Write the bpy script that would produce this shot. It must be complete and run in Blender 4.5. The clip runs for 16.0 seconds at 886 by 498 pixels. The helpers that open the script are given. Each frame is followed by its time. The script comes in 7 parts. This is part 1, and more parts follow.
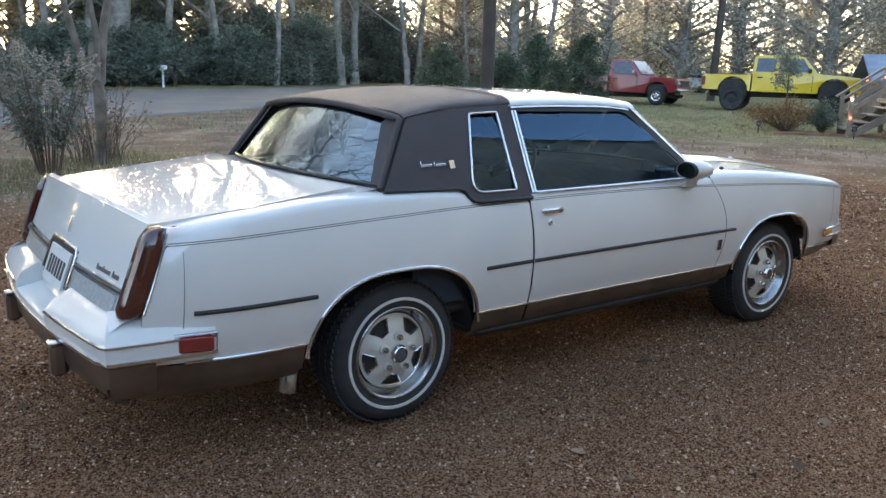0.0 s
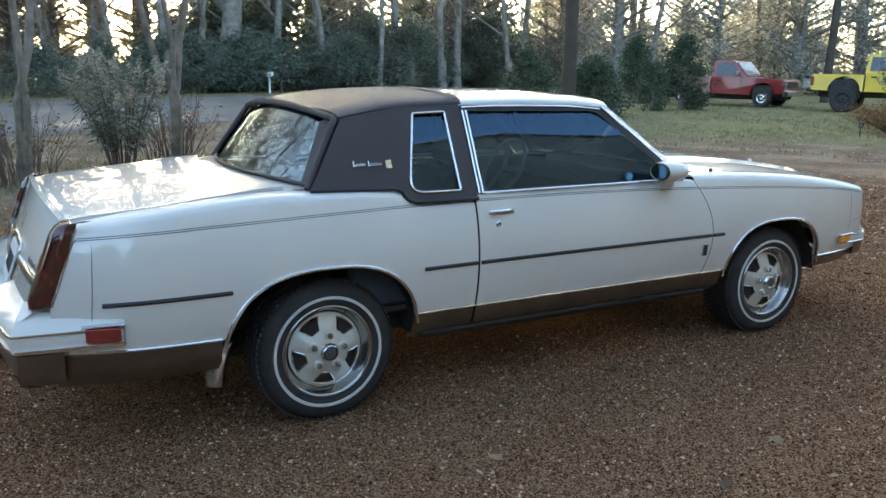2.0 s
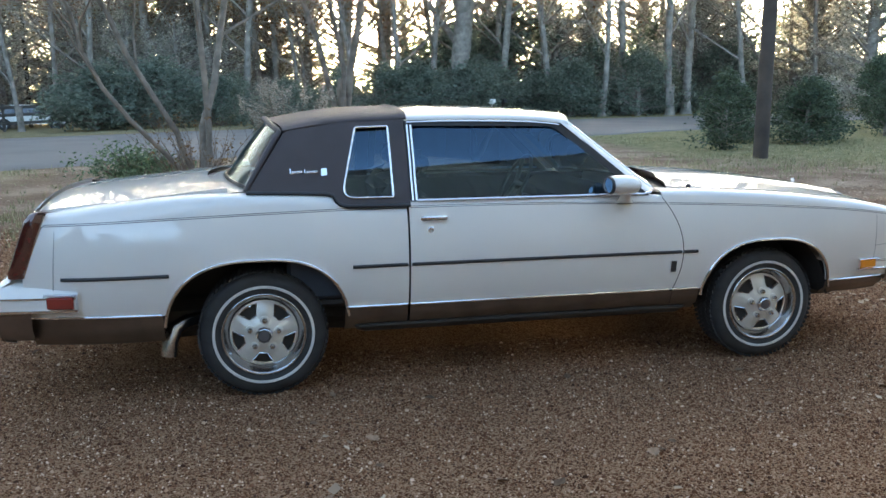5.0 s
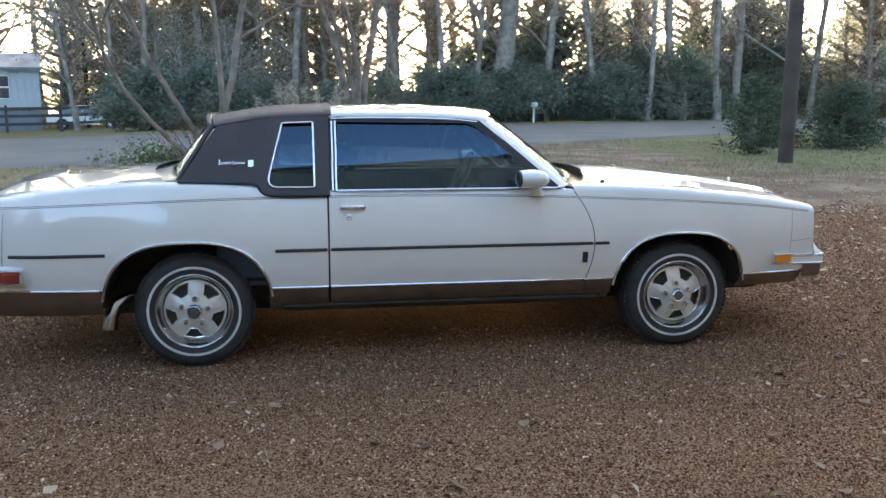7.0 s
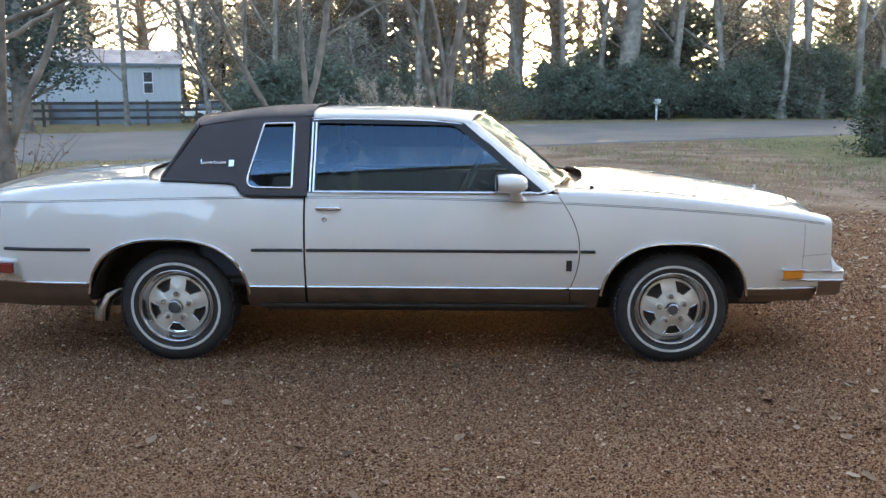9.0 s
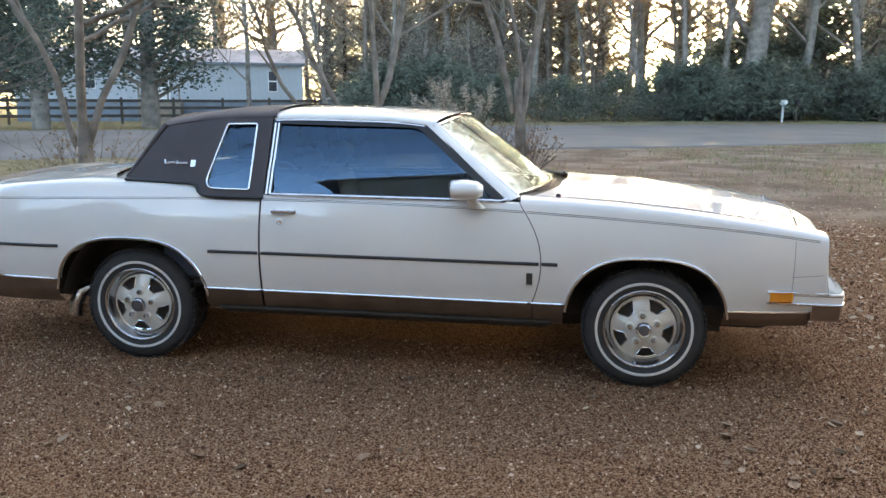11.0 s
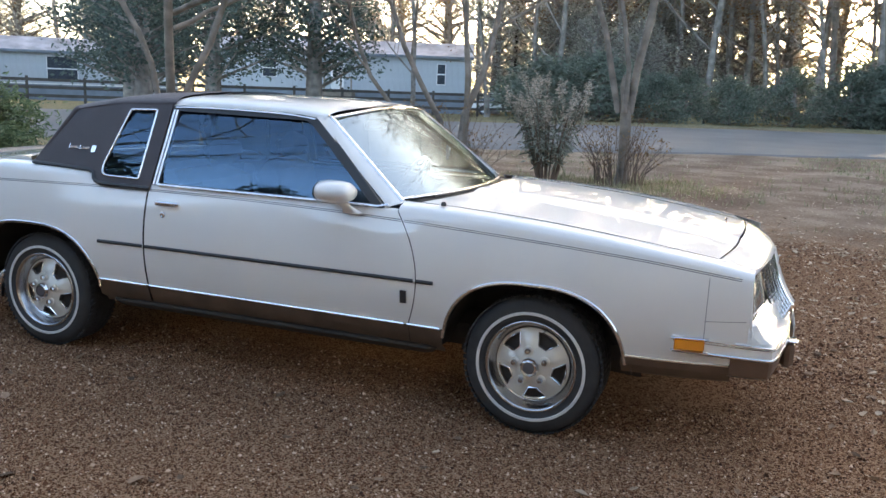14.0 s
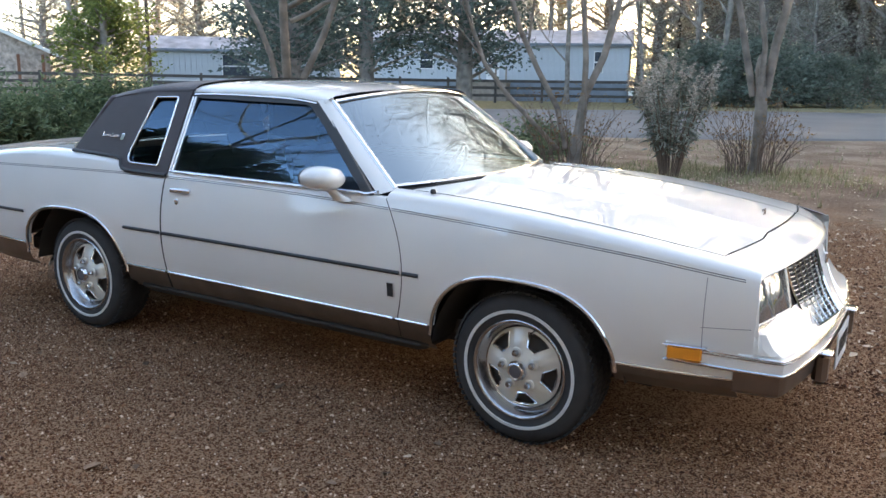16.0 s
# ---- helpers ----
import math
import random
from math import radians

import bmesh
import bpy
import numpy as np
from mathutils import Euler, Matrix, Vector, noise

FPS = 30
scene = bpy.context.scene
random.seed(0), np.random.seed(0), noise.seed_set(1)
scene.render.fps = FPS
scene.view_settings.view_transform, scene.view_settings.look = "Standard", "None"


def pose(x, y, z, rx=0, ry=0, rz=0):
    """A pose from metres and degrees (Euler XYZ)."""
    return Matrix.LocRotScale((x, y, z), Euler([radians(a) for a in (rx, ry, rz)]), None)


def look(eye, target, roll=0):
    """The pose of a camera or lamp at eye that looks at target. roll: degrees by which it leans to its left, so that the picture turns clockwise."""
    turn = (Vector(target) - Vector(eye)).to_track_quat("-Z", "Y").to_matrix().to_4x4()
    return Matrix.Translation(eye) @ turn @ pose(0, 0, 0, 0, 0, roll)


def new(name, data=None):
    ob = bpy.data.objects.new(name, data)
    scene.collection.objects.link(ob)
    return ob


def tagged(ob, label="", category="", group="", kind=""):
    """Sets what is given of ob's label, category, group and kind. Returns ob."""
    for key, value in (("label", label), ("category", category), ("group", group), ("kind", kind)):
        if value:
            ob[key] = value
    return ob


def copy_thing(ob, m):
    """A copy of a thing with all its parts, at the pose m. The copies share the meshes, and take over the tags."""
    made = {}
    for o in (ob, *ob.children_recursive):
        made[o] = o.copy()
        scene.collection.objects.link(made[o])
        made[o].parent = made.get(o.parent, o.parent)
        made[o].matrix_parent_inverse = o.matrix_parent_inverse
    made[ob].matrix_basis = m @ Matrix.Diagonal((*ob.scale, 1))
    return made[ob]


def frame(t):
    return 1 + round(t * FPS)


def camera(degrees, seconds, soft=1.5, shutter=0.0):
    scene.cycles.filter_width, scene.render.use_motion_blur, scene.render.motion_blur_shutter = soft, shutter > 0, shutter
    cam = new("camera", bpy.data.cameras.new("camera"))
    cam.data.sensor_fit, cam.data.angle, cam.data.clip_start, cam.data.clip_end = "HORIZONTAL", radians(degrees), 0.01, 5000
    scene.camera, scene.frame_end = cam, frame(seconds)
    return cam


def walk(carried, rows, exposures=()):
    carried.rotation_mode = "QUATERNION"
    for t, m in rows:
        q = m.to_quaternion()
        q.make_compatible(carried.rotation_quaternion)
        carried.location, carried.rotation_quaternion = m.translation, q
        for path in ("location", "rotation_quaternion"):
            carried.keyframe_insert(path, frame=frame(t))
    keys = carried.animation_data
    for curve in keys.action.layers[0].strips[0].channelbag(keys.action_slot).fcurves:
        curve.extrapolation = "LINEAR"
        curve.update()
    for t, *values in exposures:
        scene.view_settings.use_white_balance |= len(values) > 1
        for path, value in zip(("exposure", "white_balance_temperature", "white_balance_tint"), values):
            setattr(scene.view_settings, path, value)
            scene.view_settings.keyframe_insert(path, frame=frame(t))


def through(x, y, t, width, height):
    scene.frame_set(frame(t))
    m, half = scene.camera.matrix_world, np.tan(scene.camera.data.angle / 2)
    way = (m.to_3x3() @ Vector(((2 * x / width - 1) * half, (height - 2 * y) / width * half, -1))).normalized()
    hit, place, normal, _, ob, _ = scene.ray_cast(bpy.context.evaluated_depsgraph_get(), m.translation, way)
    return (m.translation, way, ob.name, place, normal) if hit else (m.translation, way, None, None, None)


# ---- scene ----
cam = camera(55.5, 16.0)
PATH = [
    (0, (-3.29, -3.666, 1.505), (-2.113, -2.106, 1.082), 1.4),
    (0.5, (-3.146, -3.692, 1.488), (-1.977, -2.122, 1.076), 0.8),
    (1, (-3.003, -3.765, 1.503), (-1.871, -2.168, 1.093), 0.4),
    (1.5, (-2.821, -3.937, 1.507), (-1.781, -2.278, 1.101), 0.9),
    (2, (-2.639, -4.064, 1.497), (-1.68, -2.359, 1.079), 0.7),
    (2.5, (-2.428, -4.124, 1.488), (-1.52, -2.389, 1.079), 1.1),
    (3, (-2.231, -4.209, 1.495), (-1.428, -2.423, 1.09), 0.5),
    (3.5, (-2.003, -4.411, 1.502), (-1.313, -2.576, 1.106), 0.6),
    (4, (-1.806, -4.592, 1.487), (-1.19, -2.733, 1.086), 0.4),
    (4.2, (-1.722, -4.651, 1.471), (-1.146, -2.775, 1.08), 0.3),
    (6.3, (-0.993, -5.225, 1.448), (-0.659, -3.284, 1.098), -0.3),
    (6.5, (-0.944, -5.245, 1.434), (-0.611, -3.304, 1.084), -0.2),
    (7, (-0.75, -5.371, 1.435), (-0.439, -3.427, 1.083), 0.2),
    (7.5, (-0.585, -5.436, 1.436), (-0.407, -3.479, 1.066), -0.3),
    (8, (-0.38, -5.406, 1.443), (-0.233, -3.444, 1.078), -0.1),
    (8.5, (-0.178, -5.349, 1.461), (-0.07, -3.387, 1.091), -0.2),
    (9, (0.087, -5.346, 1.472), (0.093, -3.379, 1.108), 0.4),
    (9.2, (0.176, -5.343, 1.47), (0.16, -3.377, 1.104), 0.4),
    (11.3, (1.095, -5.015, 1.49), (0.755, -3.079, 1.12), 0.2),
    (11.5, (1.184, -4.972, 1.488), (0.818, -3.041, 1.116), 0.0),
    (12, (1.416, -4.826, 1.495), (1.025, -2.899, 1.131), 1.1),
    (12.5, (1.7, -4.681, 1.493), (1.23, -2.771, 1.129), 2.3),
    (13, (1.938, -4.558, 1.52), (1.381, -2.674, 1.145), 2.9),
    (13.5, (2.087, -4.398, 1.498), (1.419, -2.552, 1.114), 2.2),
    (14, (2.233, -4.234, 1.503), (1.542, -2.398, 1.115), 2.3),
    (14.5, (2.429, -4.101, 1.497), (1.554, -2.344, 1.11), 1.3),
    (15, (2.62, -3.967, 1.501), (1.653, -2.263, 1.101), 0.9),
    (15.5, (2.699, -3.81, 1.482), (1.672, -2.143, 1.076), 0.5),
    (16, (2.794, -3.675, 1.473), (1.759, -2.015, 1.053), 0.9),
]
walk(cam, [(t, look(eye, target, roll)) for t, eye, target, roll in PATH], exposures=[(0.0, 3.16, 6590, 3), (1.0, 2.83, 6490, -1), (2.0, 3.13, 6440, -3), (3.0, 3.03, 6440, -3), (4.0, 3.38, 6490, -1), (6.5, 3.23, 6390, 1), (8.0, 3.61, 6770, 5), (9.0, 3.43, 6770, 5), (11.5, 3.48, 7120, 5), (12.0, 3.03, 6970, 5), (12.5, 3.18, 6920, 5), (13.5, 3.43, 6870, 7), (14.5, 3.23, 6770, 7), (16.0, 3.38, 6820, 7)])


# ---- world, sun and exposure ----
SUN_AZ, SUN_EL = radians(11.0), radians(10.0)
world = bpy.data.worlds.new("morning_sky")
scene.world = world
world.use_nodes = True
wn = world.node_tree.nodes
sky = wn.new("ShaderNodeTexSky")
sky.sky_type, sky.sun_disc = "NISHITA", False
sky.sun_elevation, sky.sun_rotation = SUN_EL, SUN_AZ
sky.air_density, sky.dust_density, sky.ozone_density = 0.55, 2.6, 0.15
wn["Background"].inputs[1].default_value = 0.15
world.node_tree.links.new(sky.outputs[0], wn["Background"].inputs[0])
sun = new("sun", bpy.data.lights.new("sun", "SUN"))
sun.data.energy, sun.data.angle, sun.data.color = 1.3, radians(0.6), (1.0, 0.76, 0.52)
sun_way = Vector((math.sin(SUN_AZ) * math.cos(SUN_EL), math.cos(SUN_AZ) * math.cos(SUN_EL), math.sin(SUN_EL)))
sun.matrix_world = look(sun_way * 100, (0, 0, 0))

# ---- materials ----
def material(name, colour, rough=0.6, metal=0.0, vary=0.15, scale=8.0, bump=0.0, bump_scale=60.0, coat=0.0, per_piece=0.0, spec=0.5, fine=0.0):
    """A Principled surface with stains at one scale, grain at another and a fine relief."""
    m = bpy.data.materials.new(name)
    m.use_nodes = True
    t, n = m.node_tree, m.node_tree.nodes
    b = n["Principled BSDF"]
    b.inputs["Roughness"].default_value, b.inputs["Metallic"].default_value = rough, metal
    b.inputs["Coat Weight"].default_value, b.inputs["Coat Roughness"].default_value = coat, 0.012
    b.inputs["Coat IOR"].default_value = 1.65
    b.inputs["Specular IOR Level"].default_value = spec
    tc = n.new("ShaderNodeTexCoord")
    big = n.new("ShaderNodeTexNoise")
    big.inputs["Scale"].default_value, big.inputs["Detail"].default_value = scale, 6
    t.links.new(tc.outputs["Object"], big.inputs["Vector"])
    small = n.new("ShaderNodeTexNoise")
    small.inputs["Scale"].default_value, small.inputs["Detail"].default_value = bump_scale, 4
    t.links.new(tc.outputs["Object"], small.inputs["Vector"])
    add = n.new("ShaderNodeMath")
    add.operation = "MULTIPLY_ADD"
    t.links.new(small.outputs["Fac"], add.inputs[0])
    add.inputs[1].default_value = fine
    t.links.new(big.outputs["Fac"], add.inputs[2])
    ramp = n.new("ShaderNodeValToRGB")
    e = ramp.color_ramp.elements
    e[0].position, e[1].position = 0.3 + fine * 0.4, 0.7 + fine * 0.6
    e[0].color = (*[c * (1 - vary) for c in colour], 1)
    e[1].color = (*[min(1, c * (1 + vary)) for c in colour], 1)
    t.links.new(add.outputs[0], ramp.inputs["Fac"])
    out = ramp.outputs["Color"]
    if per_piece:
        info = n.new("ShaderNodeObjectInfo")
        hsv = n.new("ShaderNodeHueSaturation")
        mr = n.new("ShaderNodeMapRange")
        mr.inputs["To Min"].default_value, mr.inputs["To Max"].default_value = 1 - per_piece, 1 + per_piece
        t.links.new(info.outputs["Random"], mr.inputs["Value"])
        t.links.new(mr.outputs[0], hsv.inputs["Value"])
        t.links.new(out, hsv.inputs["Color"])
        out = hsv.outputs["Color"]
    t.links.new(out, b.inputs["Base Color"])
    if bump:
        bn = n.new("ShaderNodeBump")
        bn.inputs["Strength"].default_value, bn.inputs["Distance"].default_value = bump, 0.02
        t.links.new(small.outputs["Fac"], bn.inputs["Height"])
        t.links.new(bn.outputs[0], b.inputs["Normal"])
    return m


def island_leaf(name, dark, light, rough=0.55, through=0.25, spec=0.3):
    """Leaves: each its own shade, letting some light through."""
    m = bpy.data.materials.new(name)
    m.use_nodes = True
    t, n = m.node_tree, m.node_tree.nodes
    b = n["Principled BSDF"]
    b.inputs["Roughness"].default_value, b.inputs["Specular IOR Level"].default_value = rough, spec
    g = n.new("ShaderNodeNewGeometry")
    ramp = n.new("ShaderNodeValToRGB")
    ramp.color_ramp.elements[0].color, ramp.color_ramp.elements[1].color = (*dark, 1), (*light, 1)
    t.links.new(g.outputs["Random Per Island"], ramp.inputs["Fac"])
    t.links.new(ramp.outputs[0], b.inputs["Base Color"])
    tr = n.new("ShaderNodeBsdfTranslucent")
    t.links.new(ramp.outputs[0], tr.inputs["Color"])
    mix = n.new("ShaderNodeMixShader")
    mix.inputs[0].default_value = through
    t.links.new(b.outputs[0], mix.inputs[1])
    t.links.new(tr.outputs[0], mix.inputs[2])
    t.links.new(mix.outputs[0], n["Material Output"].inputs["Surface"])
    return m


def tinted_glass(name, tint, ior=1.5, sky_tint=(0.70, 0.87, 1.0)):
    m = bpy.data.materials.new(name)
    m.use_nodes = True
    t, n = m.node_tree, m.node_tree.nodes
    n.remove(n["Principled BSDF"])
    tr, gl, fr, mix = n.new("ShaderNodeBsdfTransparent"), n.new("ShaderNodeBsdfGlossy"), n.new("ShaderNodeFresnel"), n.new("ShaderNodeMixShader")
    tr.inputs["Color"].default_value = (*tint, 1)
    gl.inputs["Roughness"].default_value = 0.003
    # the mirrored sky's blue is put into the reflection colour
    gl.inputs["Color"].default_value = (*sky_tint, 1)
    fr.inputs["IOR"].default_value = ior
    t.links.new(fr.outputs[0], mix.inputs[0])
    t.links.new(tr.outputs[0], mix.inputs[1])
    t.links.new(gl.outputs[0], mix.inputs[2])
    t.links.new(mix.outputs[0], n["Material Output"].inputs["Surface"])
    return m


def glow(name, colour, strength):
    m = bpy.data.materials.new(name)
    m.use_nodes = True
    b = m.node_tree.nodes["Principled BSDF"]
    b.inputs["Base Color"].default_value = (*colour, 1)
    b.inputs["Emission Color"].default_value = (*colour, 1)
    b.inputs["Emission Strength"].default_value = strength
    return m


M_PAINT = material("white_car_paint", (0.79, 0.775, 0.74), 0.35, vary=0.03, scale=2.0, coat=1.0, spec=0.15)
M_VINYL = material("brown_black_vinyl", (0.058, 0.047, 0.050), 0.55, vary=0.15, scale=5, bump=0.25, bump_scale=300)
M_CHROME = material("chrome", (0.78, 0.78, 0.80), 0.10, 1.0, vary=0.06, scale=12)
M_ALU = material("brushed_trim_metal", (0.66, 0.67, 0.69), 0.25, 1.0, vary=0.08, scale=20)
M_VALANCE = material("tarnished_bumper_metal", (0.22, 0.175, 0.14), 0.33, 0.75, vary=0.2, scale=6, bump=0.03, bump_scale=120)
M_RUBBER = material("black_rubber", (0.036, 0.036, 0.037), 0.75, vary=0.2, scale=15, bump=0.1, bump_scale=90)
M_WHITEWALL = material("whitewall_rubber", (0.70, 0.69, 0.66), 0.6, vary=0.06, scale=20)
M_BLACK = material("black_trim", (0.020, 0.020, 0.022), 0.45, vary=0.1)
M_UNDER = material("dark_underbody", (0.045, 0.041, 0.038), 0.9, vary=0.3, scale=4)
M_WHEELPAINT = material("silver_white_wheel_paint", (0.72, 0.69, 0.62), 0.30, 0.1, vary=0.05, coat=0.4)
M_REDLENS = material("dark_red_lens", (0.075, 0.014, 0.011), 0.12, vary=0.2, scale=30, coat=1.0)
M_REDMARK = material("red_marker_lens", (0.24, 0.022, 0.018), 0.2, vary=0.1, coat=0.8)
M_AMBER = material("amber_marker_lens", (0.85, 0.30, 0.02), 0.2, vary=0.1, coat=0.8)
M_RIM = material("dulled_rim_metal", (0.50, 0.50, 0.51), 0.24, 1.0, vary=0.15, scale=10)
M_BACKUP = material("pale_ribbed_lens", (0.50, 0.50, 0.49), 0.15, vary=0.15, scale=60, coat=0.6)
M_LAMPGLASS = material("lamp_reflector_glass", (0.50, 0.52, 0.55), 0.08, 0.85, vary=0.25, scale=40)
M_SEAM = material("grey_panel_gap", (0.26, 0.255, 0.25), 0.6, vary=0.05)
M_STRIPE = material("grey_pinstripe", (0.10, 0.095, 0.10), 0.4, vary=0.05)
M_GLASS = tinted_glass("tinted_window_glass", (0.26, 0.31, 0.32), 3.0)
# side panes: stronger, darker blue painted into what they mirror, as deep sky
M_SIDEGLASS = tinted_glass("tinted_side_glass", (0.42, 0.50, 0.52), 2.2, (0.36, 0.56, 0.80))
M_CLEAR = tinted_glass("clear_glass", (0.75, 0.78, 0.78), 1.45)
M_CLOTH = material("dark_blue_seat_cloth", (0.05, 0.06, 0.08), 0.85, vary=0.15, bump=0.2, bump_scale=200)
M_STEER = material("grey_steering_rim", (0.28, 0.28, 0.29), 0.4, vary=0.1)
M_BARK = material("pale_smooth_bark", (0.21, 0.175, 0.14), 0.75, vary=0.45, scale=5, bump=0.4, bump_scale=25)
# bark tone lifted a little to carry the haze over the woods
M_BARKD = material("hazed_rough_bark", (0.23, 0.205, 0.18), 0.9, vary=0.4, scale=3, bump=0.8, bump_scale=14)
M_TWIG = material("brown_twigs", (0.15, 0.105, 0.075), 0.8, vary=0.3, scale=3)
M_POLE = material("creosoted_pole_wood", (0.065, 0.05, 0.04), 0.85, vary=0.3, scale=2, bump=0.5, bump_scale=20)
M_WOOD = material("weathered_wood", (0.24, 0.20, 0.16), 0.8, vary=0.25, scale=3, bump=0.4, bump_scale=30)
M_FENCE = material("dark_fence_board", (0.07, 0.062, 0.055), 0.85, vary=0.25, scale=2, bump=0.3, bump_scale=20)
M_SIDING = material("pale_blue_grey_siding", (0.41, 0.44, 0.47), 0.6, vary=0.08, scale=1.5, bump=0.05, bump_scale=8)
M_SKIRT = material("blue_grey_skirting", (0.17, 0.20, 0.235), 0.7, vary=0.15, scale=1.5)
M_ROOF = material("worn_pale_roof_metal", (0.46, 0.44, 0.46), 0.42, 0.2, vary=0.5, scale=0.9, fine=0.2)
M_WINDOW = material("dark_window_pane", (0.05, 0.06, 0.075), 0.08, vary=0.3, coat=0.5)
M_WHITE = material("white_painted_metal", (0.72, 0.72, 0.70), 0.5, vary=0.08)
M_REDPAINT = material("red_truck_paint", (0.24, 0.012, 0.018), 0.3, vary=0.1, scale=1.5, coat=0.8)
M_YELLOW = material("yellow_truck_paint", (0.76, 0.52, 0.02), 0.3, vary=0.06, scale=1.5, coat=0.8)
M_ASPHALT = material("worn_grey_asphalt", (0.20, 0.185, 0.17), 0.85, spec=0.1, vary=0.12, scale=0.5, bump=0.15, bump_scale=40, fine=0.5)
M_BRICK = material("red_brick_paver", (0.27, 0.12, 0.09), 0.85, vary=0.2, scale=9, bump=0.3, bump_scale=60, per_piece=0.25)
M_TANWALL = material("tan_ribbed_steel", (0.21, 0.215, 0.20), 0.5, vary=0.06, scale=1.0)
M_PEBBLE = island_leaf("brown_pea_gravel", (0.045, 0.018, 0.008), (0.78, 0.58, 0.42), 0.6, 0.0, 0.15)
for pos, tone in ((0.5, (0.145, 0.063, 0.030)), (0.86, (0.34, 0.178, 0.096))):
    M_PEBBLE.node_tree.nodes["Color Ramp"].color_ramp.elements.new(pos).color = (*tone, 1)
M_DRYLEAF = island_leaf("dry_fallen_leaf", (0.18, 0.11, 0.065), (0.72, 0.57, 0.41), 0.7, 0.2)
# paler than real leaves: distance haze is put into the colour
M_EVERGREEN = island_leaf("hazed_evergreen_leaf", (0.12, 0.145, 0.12), (0.26, 0.30, 0.24), 0.5, 0.6)
M_YARDLEAF = island_leaf("deep_green_shrub_leaf", (0.035, 0.055, 0.035), (0.13, 0.165, 0.10), 0.5, 0.3)
M_CEDAR = island_leaf("blue_green_cedar_leaf", (0.06, 0.085, 0.072), (0.15, 0.185, 0.155), 0.55, 0.4)
M_HEDGE = island_leaf("glossy_green_hedge_leaf", (0.06, 0.10, 0.05), (0.22, 0.28, 0.15), 0.4, 0.35)
M_SEED = island_leaf("pale_dry_seed_head", (0.30, 0.25, 0.20), (0.62, 0.56, 0.48), 0.8, 0.25)
M_GREYLEAF = island_leaf("grey_green_leaf", (0.10, 0.115, 0.09), (0.34, 0.35, 0.28), 0.6, 0.25)
M_OLDLEAF = island_leaf("brown_clinging_leaf", (0.13, 0.07, 0.03), (0.30, 0.19, 0.09), 0.6, 0.4)
M_GRASS = island_leaf("winter_grass_blade", (0.15, 0.16, 0.075), (0.44, 0.39, 0.23), 0.7, 0.3)
# grey-brown leaves with the far woods' haze painted in as a paler tone
M_THICKET = island_leaf("hazed_grey_brown_thicket_leaf", (0.26, 0.26, 0.23), (0.54, 0.53, 0.47), 0.7, 0.6)
M_LIME = island_leaf("yellow_green_willow_leaf", (0.09, 0.12, 0.035), (0.22, 0.26, 0.08), 0.6, 0.35)


